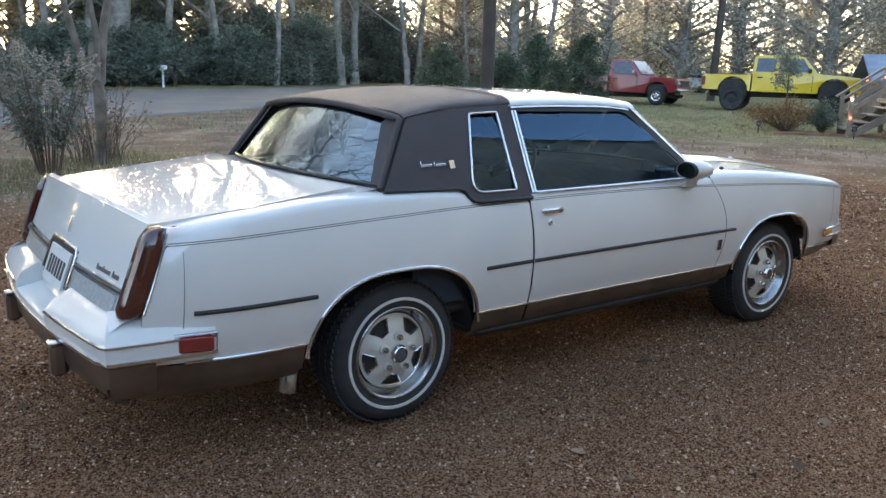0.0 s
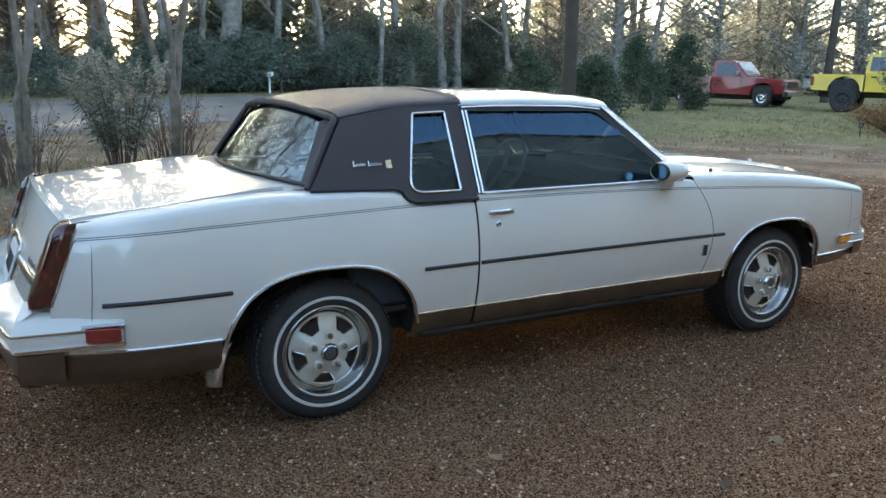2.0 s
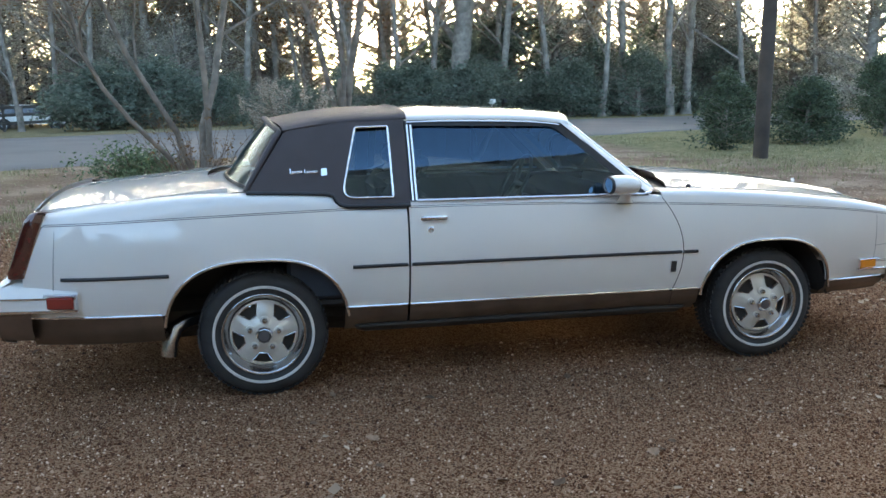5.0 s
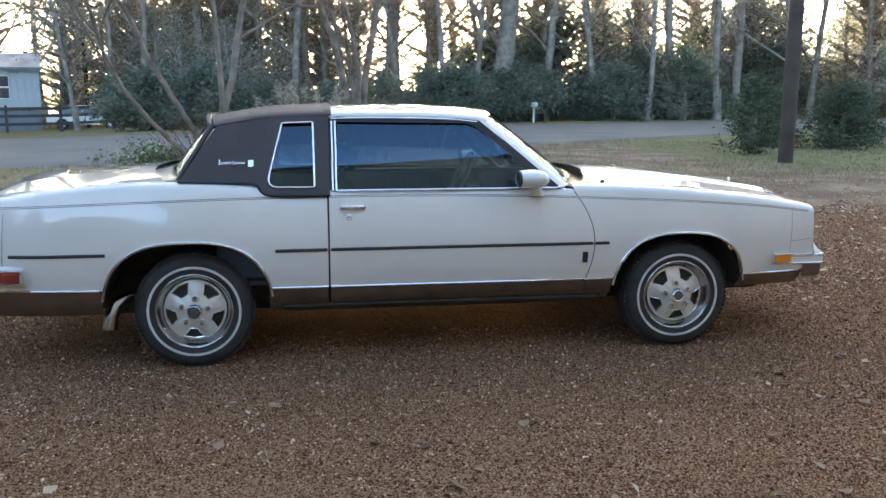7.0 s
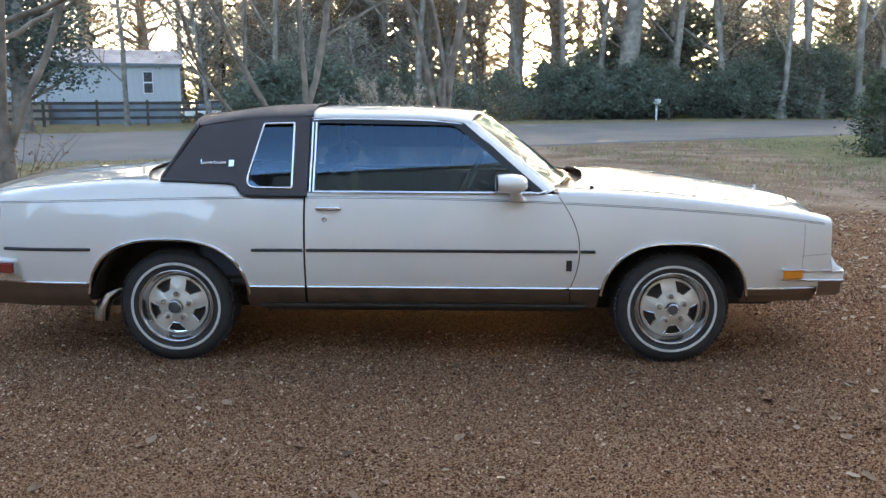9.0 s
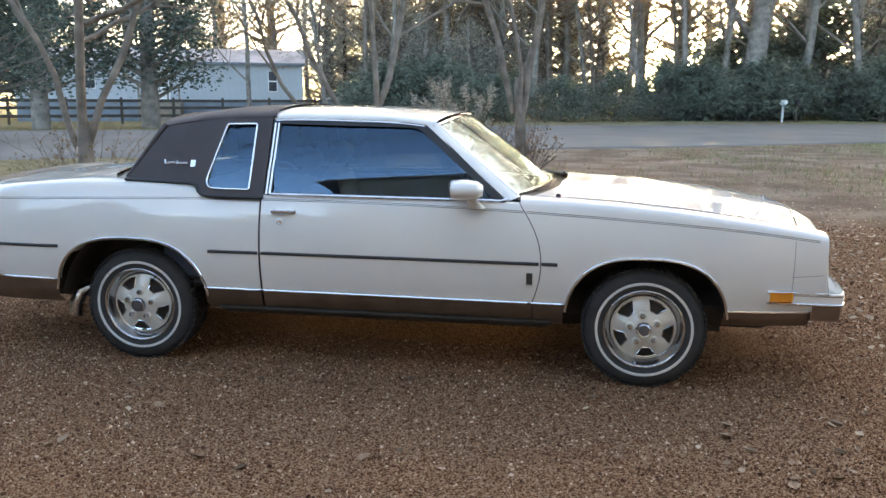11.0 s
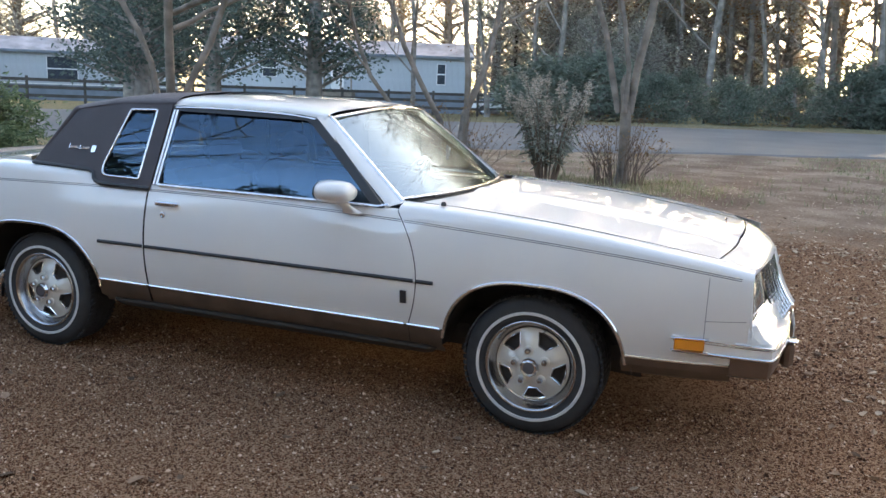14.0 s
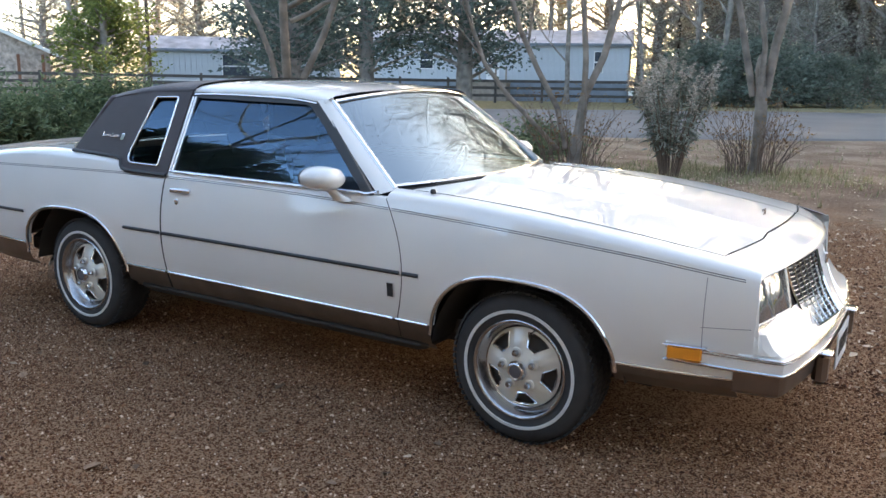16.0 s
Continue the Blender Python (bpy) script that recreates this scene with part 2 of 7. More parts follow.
# ---- mesh helpers ----
class Mesh:
    """A list of points and faces, to be linked as one mesh."""
    def __init__(self):
        self.v, self.f = [], []

    def add(self, v, f):
        o = len(self.v)
        self.v += [tuple(p) for p in v]
        self.f += [tuple(i + o for i in q) for q in f]
        return self

    def box(self, x0, y0, z0, x1, y1, z1, m=None):
        p = [Vector((x, y, z)) for z in (z0, z1) for x, y in ((x0, y0), (x1, y0), (x1, y1), (x0, y1))]
        return self.add([m @ q for q in p] if m else p, [(3, 2, 1, 0), (4, 5, 6, 7), (0, 1, 5, 4), (1, 2, 6, 5), (2, 3, 7, 6), (3, 0, 4, 7)])

    def block(self, x0, y0, z0, x1, y1, z1, b=0.02, m=None):
        """A box with bevelled edges."""
        b = min(b, 0.45 * (x1 - x0), 0.45 * (y1 - y0), 0.45 * (z1 - z0))
        rings = []
        for z, i in ((z0, b), (z0 + b, 0), (z1 - b, 0), (z1, b)):
            c = b
            ax0, ay0, ax1, ay1 = x0 + i, y0 + i, x1 - i, y1 - i
            rings.append([(ax0 + c, ay0, z), (ax1 - c, ay0, z), (ax1, ay0 + c, z), (ax1, ay1 - c, z), (ax1 - c, ay1, z), (ax0 + c, ay1, z), (ax0, ay1 - c, z), (ax0, ay0 + c, z)])
        v = [Vector(p) for r in rings for p in r]
        f = [(k * 8 + i, k * 8 + (i + 1) % 8, k * 8 + 8 + (i + 1) % 8, k * 8 + 8 + i) for k in range(3) for i in range(8)]
        f += [tuple(reversed(range(8))), tuple(range(24, 32))]
        return self.add([m @ q for q in v] if m else v, f)

    def grid(self, rows, closed=False):
        n = len(rows[0])
        v = [p for r in rows for p in r]
        f = []
        for a in range(len(rows) - 1):
            for b in range(n if closed else n - 1):
                c = (b + 1) % n
                f.append((a * n + b, a * n + c, a * n + n + c, a * n + n + b))
        return self.add(v, f)

    def tube(self, pts, radii, sides=6, cap=True):
        """A tapered tube along pts."""
        rows = []
        pts = [Vector(p) for p in pts]
        for i, p in enumerate(pts):
            d = (pts[min(i + 1, len(pts) - 1)] - pts[max(i - 1, 0)]).normalized()
            if i == 0:
                u = d.cross(Vector((0.31, 0.17, 1.0)) if abs(d.z) < 0.9 else Vector((1, 0.2, 0.1))).normalized()
            else:
                u = (u - d * u.dot(d)).normalized()
            w = d.cross(u)
            rows.append([p + radii[i] * (math.cos(a) * u + math.sin(a) * w) for a in (2 * math.pi * k / sides for k in range(sides))])
        o = len(self.v)
        self.grid(rows, True)
        if cap:
            self.f += [tuple(o + i for i in range(sides)), tuple(len(self.v) - 1 - i for i in range(sides))]
        return self

    def lathe(self, profile, sides=32, m=None):
        """Turn (radius, height) round z."""
        rows = [[Vector((r * math.cos(a), r * math.sin(a), h)) for a in (2 * math.pi * k / sides for k in range(sides))] for r, h in profile]
        if m:
            rows = [[m @ p for p in r] for r in rows]
        return self.grid(rows, True)

    def mirrored(self):
        o = Mesh()
        o.v = [(x, -y, z) for x, y, z in self.v]
        o.f = [tuple(reversed(q)) for q in self.f]
        return o


def part(name, mesh, mat, parent=None, label="", smooth=40, kind=""):
    me = bpy.data.meshes.new(name)
    me.from_pydata([tuple(p) for p in mesh.v], [], mesh.f)
    me.materials.append(mat)
    if smooth:
        me.polygons.foreach_set("use_smooth", [True] * len(me.polygons))
        me.set_sharp_from_angle(angle=radians(smooth))
    ob = new(name, me)
    if parent:
        ob.parent = parent
    if label or kind:
        tagged(ob, label, kind=kind)
    return ob


def empty(name, m, label, category, group="", kind=""):
    ob = new(name)
    ob.empty_display_size = 0.2
    ob.matrix_world = m
    return tagged(ob, label, category, group, kind)


def curve(points):
    """A smooth function through (x, value) points."""
    xs, ys = np.array([p[0] for p in points], float), np.array([p[1] for p in points], float)
    d = np.gradient(ys, xs) if len(xs) > 2 else np.full(2, (ys[1] - ys[0]) / (xs[1] - xs[0]))

    def at(x):
        x = min(max(x, xs[0]), xs[-1])
        i = min(max(int(np.searchsorted(xs, x)) - 1, 0), len(xs) - 2)
        w = xs[i + 1] - xs[i]
        s = (x - xs[i]) / w
        return float((2 * s**3 - 3 * s**2 + 1) * ys[i] + (s**3 - 2 * s**2 + s) * w * d[i] + (3 * s**2 - 2 * s**3) * ys[i + 1] + (s**3 - s**2) * w * d[i + 1])
    return at


def spread(a, b, n):
    return [a + (b - a) * i / n for i in range(n + 1)]


def rise(x, y):
    """The height of the ground: flat round the car, rising a little toward the road's far end."""
    s = 0.75 * x + 0.66 * y - 5.0
    return 0.0045 * (3 * math.log1p(math.exp(s / 3)) if s < 60 else s) - 0.022 * max(0.0, (-0.5 * x + 0.87 * y) - 24.0) * max(0.0, min(1.0, (-x - 2) / 12.0))


# ---- ground and road ----
def near_edge(x):
    return 16.9 + 0.56 * x


def far_edge(x):
    return 31.4 + 0.42 * x


GROUND = {}


def lie(x, y):
    """The height of the ground's surface at x, y (numbers or arrays)."""
    gx, gy, gz = GROUND["x"], GROUND["y"], GROUND["z"]
    i, j = np.clip(np.searchsorted(gx, x) - 1, 0, len(gx) - 2), np.clip(np.searchsorted(gy, y) - 1, 0, len(gy) - 2)
    u, v = (x - gx[i]) / (gx[i + 1] - gx[i]), (y - gy[j]) / (gy[j + 1] - gy[j])
    return gz[i, j] * (1 - u) * (1 - v) + gz[i + 1, j] * u * (1 - v) + gz[i, j + 1] * (1 - u) * v + gz[i + 1, j + 1] * u * v


def build_ground():
    def axis(lo, hi):
        inner = spread(-14, 24, 110)
        outer = [24 + 1.3 * 1.13**k * k for k in range(1, 34)]
        return sorted([-v + 10 for v in outer if v > 24] + inner + outer)
    xs, ys = axis(0, 0), axis(0, 0)
    rng = random.Random(5)
    rows = []
    for x in xs:
        row = []
        for y in ys:
            z = rise(x, y)
            if abs(x) < 24 and -14 < y < 20 and not (abs(x) < 3.2 and abs(y) < 1.6):
                z += 0.02 * noise.noise((x * 0.7, y * 0.7, 3.0)) + rng.uniform(-0.002, 0.002)
            row.append((x, y, z - 0.012))
        rows.append(row)
    GROUND.update(x=np.array(xs), y=np.array(ys), z=np.array([[p[2] for p in row] for row in rows]))
    g = Mesh().grid(rows)
    g.f = [tuple(reversed(q)) for q in g.f]
    m = bpy.data.materials.new("gravel_dirt_and_grass")
    m.use_nodes = True
    t, n = m.node_tree, m.node_tree.nodes
    b = n["Principled BSDF"]
    b.inputs["Roughness"].default_value, b.inputs["Specular IOR Level"].default_value = 0.95, 0.0
    tc = n.new("ShaderNodeTexCoord")

    def tex(kind, scale, detail=5.0):
        q = n.new(kind)
        q.inputs["Scale"].default_value = scale
        if "Detail" in q.inputs:
            q.inputs["Detail"].default_value = detail
        t.links.new(tc.outputs["Object"], q.inputs["Vector"])
        return q

    def ramp(src, stops):
        q = n.new("ShaderNodeValToRGB")
        el = q.color_ramp.elements
        el[0].position, el[0].color = stops[0][0], (*stops[0][1], 1)
        el[1].position, el[1].color = stops[-1][0], (*stops[-1][1], 1)
        for p, c in stops[1:-1]:
            el.new(p).color = (*c, 1)
        t.links.new(src, q.inputs["Fac"])
        return q.outputs["Color"]

    def mix(fac, a, c, kind="MIX"):
        q = n.new("ShaderNodeMix")
        q.data_type, q.blend_type = "RGBA", kind
        if isinstance(fac, float):
            q.inputs[0].default_value = fac
        else:
            t.links.new(fac, q.inputs[0])
        t.links.new(a, q.inputs[6])
        t.links.new(c, q.inputs[7])
        return q.outputs[2]

    cell = tex("ShaderNodeTexVoronoi", 150.0)
    sep = n.new("ShaderNodeSeparateColor")
    t.links.new(cell.outputs["Color"], sep.inputs[0])
    gravel = ramp(sep.outputs[0], [(0.0, (0.021, 0.008, 0.0035)), (0.5, (0.070, 0.0275, 0.012)), (0.85, (0.136, 0.060, 0.028)), (1.0, (0.45, 0.29, 0.18))])
    patch = tex("ShaderNodeTexNoise", 1.1, 6)
    gravel = mix(0.3, gravel, ramp(patch.outputs["Fac"], [(0.35, (0.048, 0.019, 0.0085)), (0.65, (0.120, 0.055, 0.027))]))
    fine = tex("ShaderNodeTexNoise", 28.0, 8)
    mid = tex("ShaderNodeTexNoise", 3.5, 6)
    dirt = ramp(fine.outputs["Fac"], [(0.3, (0.15, 0.10, 0.070)), (0.7, (0.40, 0.305, 0.225))])
    grass = mix(0.5, ramp(fine.outputs["Fac"], [(0.35, (0.12, 0.125, 0.055)), (0.68, (0.36, 0.31, 0.18))]), ramp(mid.outputs["Fac"], [(0.35, (0.12, 0.15, 0.06)), (0.65, (0.38, 0.30, 0.19))]))
    worn = tex("ShaderNodeTexNoise", 0.9, 7)
    dirt = mix(0.45, dirt, ramp(worn.outputs["Fac"], [(0.38, (0.14, 0.085, 0.055)), (0.5, (0.26, 0.19, 0.135)), (0.66, (0.48, 0.38, 0.28))]))
    cover = n.new("ShaderNodeAttribute")
    cover.attribute_name = "grass_cover"
    sepc = n.new("ShaderNodeSeparateColor")
    t.links.new(cover.outputs["Color"], sepc.inputs[0])

    def edge(channel):
        q = n.new("ShaderNodeMath")
        q.operation = "ADD"
        t.links.new(sepc.outputs[channel], q.inputs[0])
        t.links.new(mid.outputs["Fac"], q.inputs[1])
        r = n.new("ShaderNodeMapRange")
        r.inputs["From Min"].default_value, r.inputs["From Max"].default_value = 0.75, 1.30
        t.links.new(q.outputs[0], r.inputs["Value"])
        return r.outputs[0]
    colour = mix(edge(1), mix(edge(0), gravel, dirt), grass)
    t.links.new(colour, b.inputs["Base Color"])
    hgt = mix(0.15, cell.outputs["Distance"], fine.outputs["Fac"])
    bump = n.new("ShaderNodeBump")
    bump.inputs["Strength"].default_value, bump.inputs["Distance"].default_value = 0.8, 0.008
    bump.invert = True
    t.links.new(hgt, bump.inputs["Height"])
    t.links.new(bump.outputs[0], b.inputs["Normal"])
    ob = part("ground", g, m)
    tagged(ob, "brown gravel yard with leaves, dirt and winter grass", "ground", kind="structure")
    at = ob.data.color_attributes.new("grass_cover", "FLOAT_COLOR", "POINT")

    def step(v, a, c):
        s = max(0.0, min(1.0, (v - a) / (c - a)))
        return s * s * (3 - 2 * s)
    vals = []
    for x, y, z in g.v:
        # dirt begins past the parked car, grass on the lawn and round the trees; a worn drive leads to the road
        drive = step(-abs(x - 3.4 - 0.15 * (y - 8)) + 4.8, 0.0, 2.0)
        away = step(math.hypot((x - 0.5) / 1.5, (y + 1.5)), 4.6, 10.0)
        lawn = step(0.75 * x + 0.66 * y, 12.0, 17.0) if x > 3 else 0.35 * step(y - 0.25 * x, 9.5, 12.5)
        left = step(-x, 4.0, 6.5) * step(y, 2.0, 4.0)
        beyond = step(y - far_edge(x), -1.0, 2.0)
        lawn = max(lawn * (1 - 0.95 * drive), left * 0.7, beyond * 0.8)
        vals += [away, 0.85 * lawn, 0, 1]
    at.data.foreach_set("color", vals)
    return ob


build_ground()
road = Mesh()
road.grid([[(x, near_edge(x) + (far_edge(x) - near_edge(x)) * v + 0.35 * noise.noise((x * 0.4, v * 3, 0)) * (v < 0.01 or v > 0.99), 0.0) for v in (-0.01, 0.0, 0.15, 0.3, 0.5, 0.7, 0.85, 1.0, 1.01)] for x in spread(-160, 220, 380)])
road.v = [(x, y, rise(x, y) + (-0.08 if k % 9 in (0, 8) else 0.030)) for k, (x, y, z) in enumerate(road.v)]
road.f = [tuple(reversed(q)) for q in road.f]
tagged(part("road", road, M_ASPHALT), "pale grey worn asphalt country road", "road", kind="structure")


# ---- the parked coupe: x ahead, y to its left, z up ----
car = empty("coupe_car", pose(0, 0, 0), "white two-door coupe with brown-black vinyl half roof", "car")
SIDE = curve([(-2.52, 0.805), (-2.40, 0.836), (-2.18, 0.882), (-1.80, 0.895), (-1.37, 0.893), (-0.95, 0.876), (-0.5, 0.868), (0.3, 0.866), (0.9, 0.868), (1.37, 0.873), (1.75, 0.858), (2.0, 0.830), (2.23, 0.778), (2.40, 0.725)])
TOP = curve([(-2.42, 0.888), (-2.32, 0.903), (-2.0, 0.934), (-1.42, 0.985), (-0.98, 0.962), (-0.6, 0.940), (0.6, 0.936), (0.9, 0.925), (1.4, 0.895), (1.9, 0.838), (2.15, 0.798), (2.28, 0.770)])
LINE = curve([(-2.33, 0.880), (-1.8, 0.896), (-1.4, 0.907), (-0.6, 0.917), (0.2, 0.911), (0.9, 0.888), (1.5, 0.857), (1.9, 0.824), (2.22, 0.782)])
TOP_QUARTER = curve([(-2.42, 0.888), (-2.32, 0.903), (-2.0, 0.934), (-1.6, 0.962), (-1.42, 0.960), (-1.10, 0.952), (-1.03, 0.945), (-0.97, 0.905), (-0.90, 0.892), (-0.65, 0.890)])
HUB, ARCHES = 0.303, ((-1.392, 0.440, 0.690), (1.372, 0.408, 0.682))


def flank(x, z):
    """Half the body's width at x and height z."""
    up, low = max(0.0, z - 0.64), max(0.0, 0.64 - z)
    return SIDE(x) - 0.066 * (up / 0.32) ** 2 - 0.030 * (low / 0.22) ** 2


def arch(x, grow=0.0):
    """The height of the wheel opening's edge at x, or -1 outside it."""
    for c, half, top in ARCHES:
        u = abs(x - c) / (half + grow)
        if u < 1:
            return 0.30 + (top + grow - 0.30) * (1 - u**2.7) ** (1 / 2.4)
    return -1.0


def columns(x0, x1, n):
    xs = set(spread(x0, x1, n))
    for c, half, _ in ARCHES:
        for s in (-1, 1):
            for k in range(14):
                xs.add(c + s * half * (1 - 0.25 * (k / 13) ** 2))
    return sorted(min(max(x, x0), x1) for x in xs if x0 - 1e-6 <= x <= x1 + 1e-6)


def side_panel(name, x0, x1, low, n, front=None, back=None, roll=True, label="", top=None, ease=0.13):
    """A lofted outer panel, one on each flank."""
    a = Mesh()
    rows = []
    for x in columns(x0, x1, n):
        zb, zt = max(low(x) if callable(low) else low, arch(x)), (top or TOP)(x)
        col = []
        for k in range(13):
            z = zb + (zt - zb) * k / 12
            q = x
            if front:
                q = x + max(0.0, (x - x1 + 0.4) / 0.4) * (front(z) - x1)
            if back:
                q = x + max(0.0, 1 - (x - x0) / ease) * (back(z) - x0)
            col.append((q, -flank(q, z), z))
        if roll:
            y = flank(x, zt)
            q = col[-1][0]
            for i, h in ((0.010, 0.016), (0.028, 0.027), (0.055, 0.033), (0.095, 0.036)):
                col.append((q, -(y - i), zt + h))
        else:
            q, y = col[-1][0], flank(x, zt)
            col += [(q, -(y - 0.010), zt + 0.006), (q, -(y - 0.05), zt + 0.004)]
        b = col[0]
        col.insert(0, (b[0], b[1] + 0.025, b[2] - 0.001))
        rows.append(col)
    a.grid(rows)
    one = part(name, a, M_PAINT, car, label, 50)
    two = part(name, a.mirrored(), M_PAINT, car, label, 50)
    return one, two


DOOR_FRONT = curve([(0.40, 0.790), (0.50, 0.822), (0.60, 0.838), (0.70, 0.832), (0.80, 0.800), (0.88, 0.755), (0.97, 0.690)])
door_gap = 0.005
def tail_x(z):
    """Where the tail's face stands at height z."""
    return -2.385 - 0.108 * (0.93 - z) / 0.29


SILL = curve([(-2.5, 0.450), (-1.85, 0.440), (-1.0, 0.424), (0.0, 0.420), (2.4, 0.420)])
side_panel("rear_quarter_panel", -2.44, -0.655, SILL, 64, back=lambda z: tail_x(max(z, 0.635)) + 0.056, top=TOP_QUARTER, ease=0.42)
side_panel("front_fender", 0.83, 2.245, 0.42, 56, back=lambda z: DOOR_FRONT(z) + door_gap)
doors = side_panel("door", -0.645, 0.83, 0.42, 30, front=DOOR_FRONT, roll=False)

# dark gap backing behind the door edges, and the underbody
for x0, x1 in ((-0.80, -0.50), (0.62, 0.93)):
    jamb = Mesh().grid([[(x, -flank(x, z) + 0.022, z) for z in spread(0.43, 0.92, 10)] for x in spread(x0, x1, 10)])
    part("jamb", jamb, M_UNDER, car)
    part("jamb", jamb.mirrored(), M_UNDER, car)
under = Mesh()
under.block(-2.25, -0.60, 0.27, 2.1, 0.60, 0.44, 0.05)
under.block(-0.93, -0.80, 0.275, 0.92, 0.80, 0.345, 0.03)
part("underbody", under, M_UNDER, car)
for c, half, top in ARCHES:
    for s in (-1, 1):
        well = Mesh()
        well.grid([[(c + (half + 0.03) * math.cos(a), s * y, 0.24 + (top - 0.19) * math.sin(a)) for y in (0.46, 0.60, 0.70, 0.79)] for a in spread(0.18, math.pi - 0.18, 18)])
        well.grid([[(c + r * (half + 0.03) * math.cos(a), s * 0.47, 0.24 + r * (top - 0.19) * math.sin(a)) for r in (0.02, 1.0)] for a in spread(-0.05, math.pi + 0.05, 18)])
        part("wheel_well", well, M_UNDER, car)


def ribbon(path, width, proud, back=0.004):
    """A rounded trim strip that follows a path along the flank; width runs across the path."""
    a = Mesh()
    pts = [Vector(p) for p in path]
    rows = []
    for i, p in enumerate(pts):
        d = (pts[min(i + 1, len(pts) - 1)] - pts[max(i - 1, 0)]).normalized()
        o = Vector((0, -1, 0))
        w = d.cross(o).normalized() * width / 2
        rows.append([p - w - o * back] + [p + w * k + o * proud * (1 - 0.75 * k * k) for k in (-0.97, -0.75, -0.4, 0.0, 0.4, 0.75, 0.97)] + [p + w - o * back])
    a.grid(rows)
    a.f += [tuple(range(9)), tuple(len(a.v) - 1 - k for k in range(9))]
    return a


def both(name, mesh, mat, label="", smooth=40, parent=None):
    part(name, mesh, mat, parent or car, label, smooth)
    return part(name, mesh.mirrored(), mat, parent or car, label, smooth)


def along(x0, x1, z, n=24):
    return [(x, -flank(x, z(x)), z(x)) for x in spread(x0, x1, n)]


# bright sill strips and the dull metal panels under them
for x0, x1 in ((-2.30, -1.838), (-0.972, -0.657), (-0.642, 0.778), (0.795, 0.955), (1.762, 2.185)):
    both("sill_strip", Mesh().tube([(x, y - 0.001, z) for x, y, z in along(x0, x1, lambda x: SILL(x) + 0.001, 14)], [0.0075] * 15, 8), M_CHROME, "bright sill strip")
for x0, x1 in ((-2.43, -1.835), (-0.974, -0.657), (-0.645, 0.80), (0.803, 0.960), (1.757, 2.19)):
    low = 0.335 if x0 > 1.5 else 0.295
    a = Mesh().grid([[(x, -flank(x, z) + (0.0 if z > low + 0.02 else 0.03), z) for z in (low, low + 0.015, low + 0.04, 0.39, SILL(x) - 0.007)] for x in spread(x0, x1, 16)])
    both("rocker_panel", a, M_VALANCE, "tarnished brown metal lower panel")
# seams of the nose and tail caps
both("panel_seam", ribbon([(2.078 + 0.004 * (z - 0.55), -flank(2.078, z), z) for z in spread(0.535, 0.782, 10)], 0.0030, 0.0006), M_SEAM)
both("panel_seam", ribbon(along(2.072, 2.232, lambda x: 0.606 + 0.05 * (x - 2.07), 8), 0.0030, 0.0006), M_SEAM)
both("panel_seam", ribbon([(-2.286 - 0.075 * (0.863 - z), -flank(-2.29, z), z) for z in spread(0.58, 0.862, 10)], 0.0030, 0.0006), M_SEAM)
# black mouldings and pinstripes
for x0, x1 in ((-2.27, -1.795), (-0.935, -0.66), (-0.64, 0.83), (0.845, 0.925)):
    both("side_moulding", ribbon(along(x0, x1, lambda x: 0.632, 20), 0.017, 0.009), M_BLACK, "black side moulding")
for dz in (0.0, -0.0075):
    for x0, x1 in ((-2.335, -0.66), (-0.64, 0.745), (0.76, 2.20)):
        both("pinstripe", ribbon(along(x0, x1, lambda x: LINE(x) + dz, 50), 0.0030, 0.0010), M_STRIPE)
both("pinstripe", ribbon([(-2.335, -flank(-2.335, 0.876), 0.876)] + [(-2.348 - 0.085 * k / 10, -flank(-2.348 - 0.085 * k / 10, 0.862 - 0.021 * k), 0.862 - 0.021 * k) for k in range(11)], 0.005, 0.002), M_STRIPE)
for i, (c, half, top) in enumerate(ARCHES):
    us = spread(-1, 1, 60)
    pts = [(c + (half - 0.004) * math.copysign(1 - (1 - abs(u)) ** 1.6, u), 0) for u in us]
    a = Mesh().tube([(x, -flank(x, max(0.42, arch(x))) - 0.001, max(0.31, arch(x)) - 0.002) for x, _ in pts], [0.0085] * len(pts), 8)
    both("wheel_arch_trim", a, M_CHROME, "bright wheel arch trim")

# ---- greenhouse ----
def lean(z):
    """Half width of the cabin's side plane at height z."""
    return 0.803 - 0.166 * (z - 0.962) / 0.345


ROOF_EDGE = curve([(-1.26, 1.278), (-1.1, 1.306), (-0.7, 1.332), (-0.2, 1.337), (0.12, 1.325), (0.26, 1.308)])


def roof_row(x, lift=0.0):
    z = ROOF_EDGE(x)
    w = lean(z) - 0.004
    c = 1.0 - 0.28 * max(0.0, min(1.0, (-0.95 - x) / 0.30))
    half = [(w, z - 0.018), (w + 0.004, z), (w - 0.012, z + 0.016 * c), (w - 0.05, z + 0.030 * c), (w - 0.14, z + 0.043 * c), (w - 0.30, z + 0.054 * c), (w - 0.48, z + 0.059 * c), (0, z + 0.061 * c)]
    row = [(-y, q + lift) for y, q in half] + [(y, q + lift) for y, q in reversed(half[:-1])]
    return [(x + (0.085 if x > 0 else -0.06) * max(0, (abs(x) - 0.1 if x > 0 else abs(x) - 1.0)) / (0.16 if x > 0 else 0.26) * (1 - (y / w) ** 2), y, q) for y, q in row]


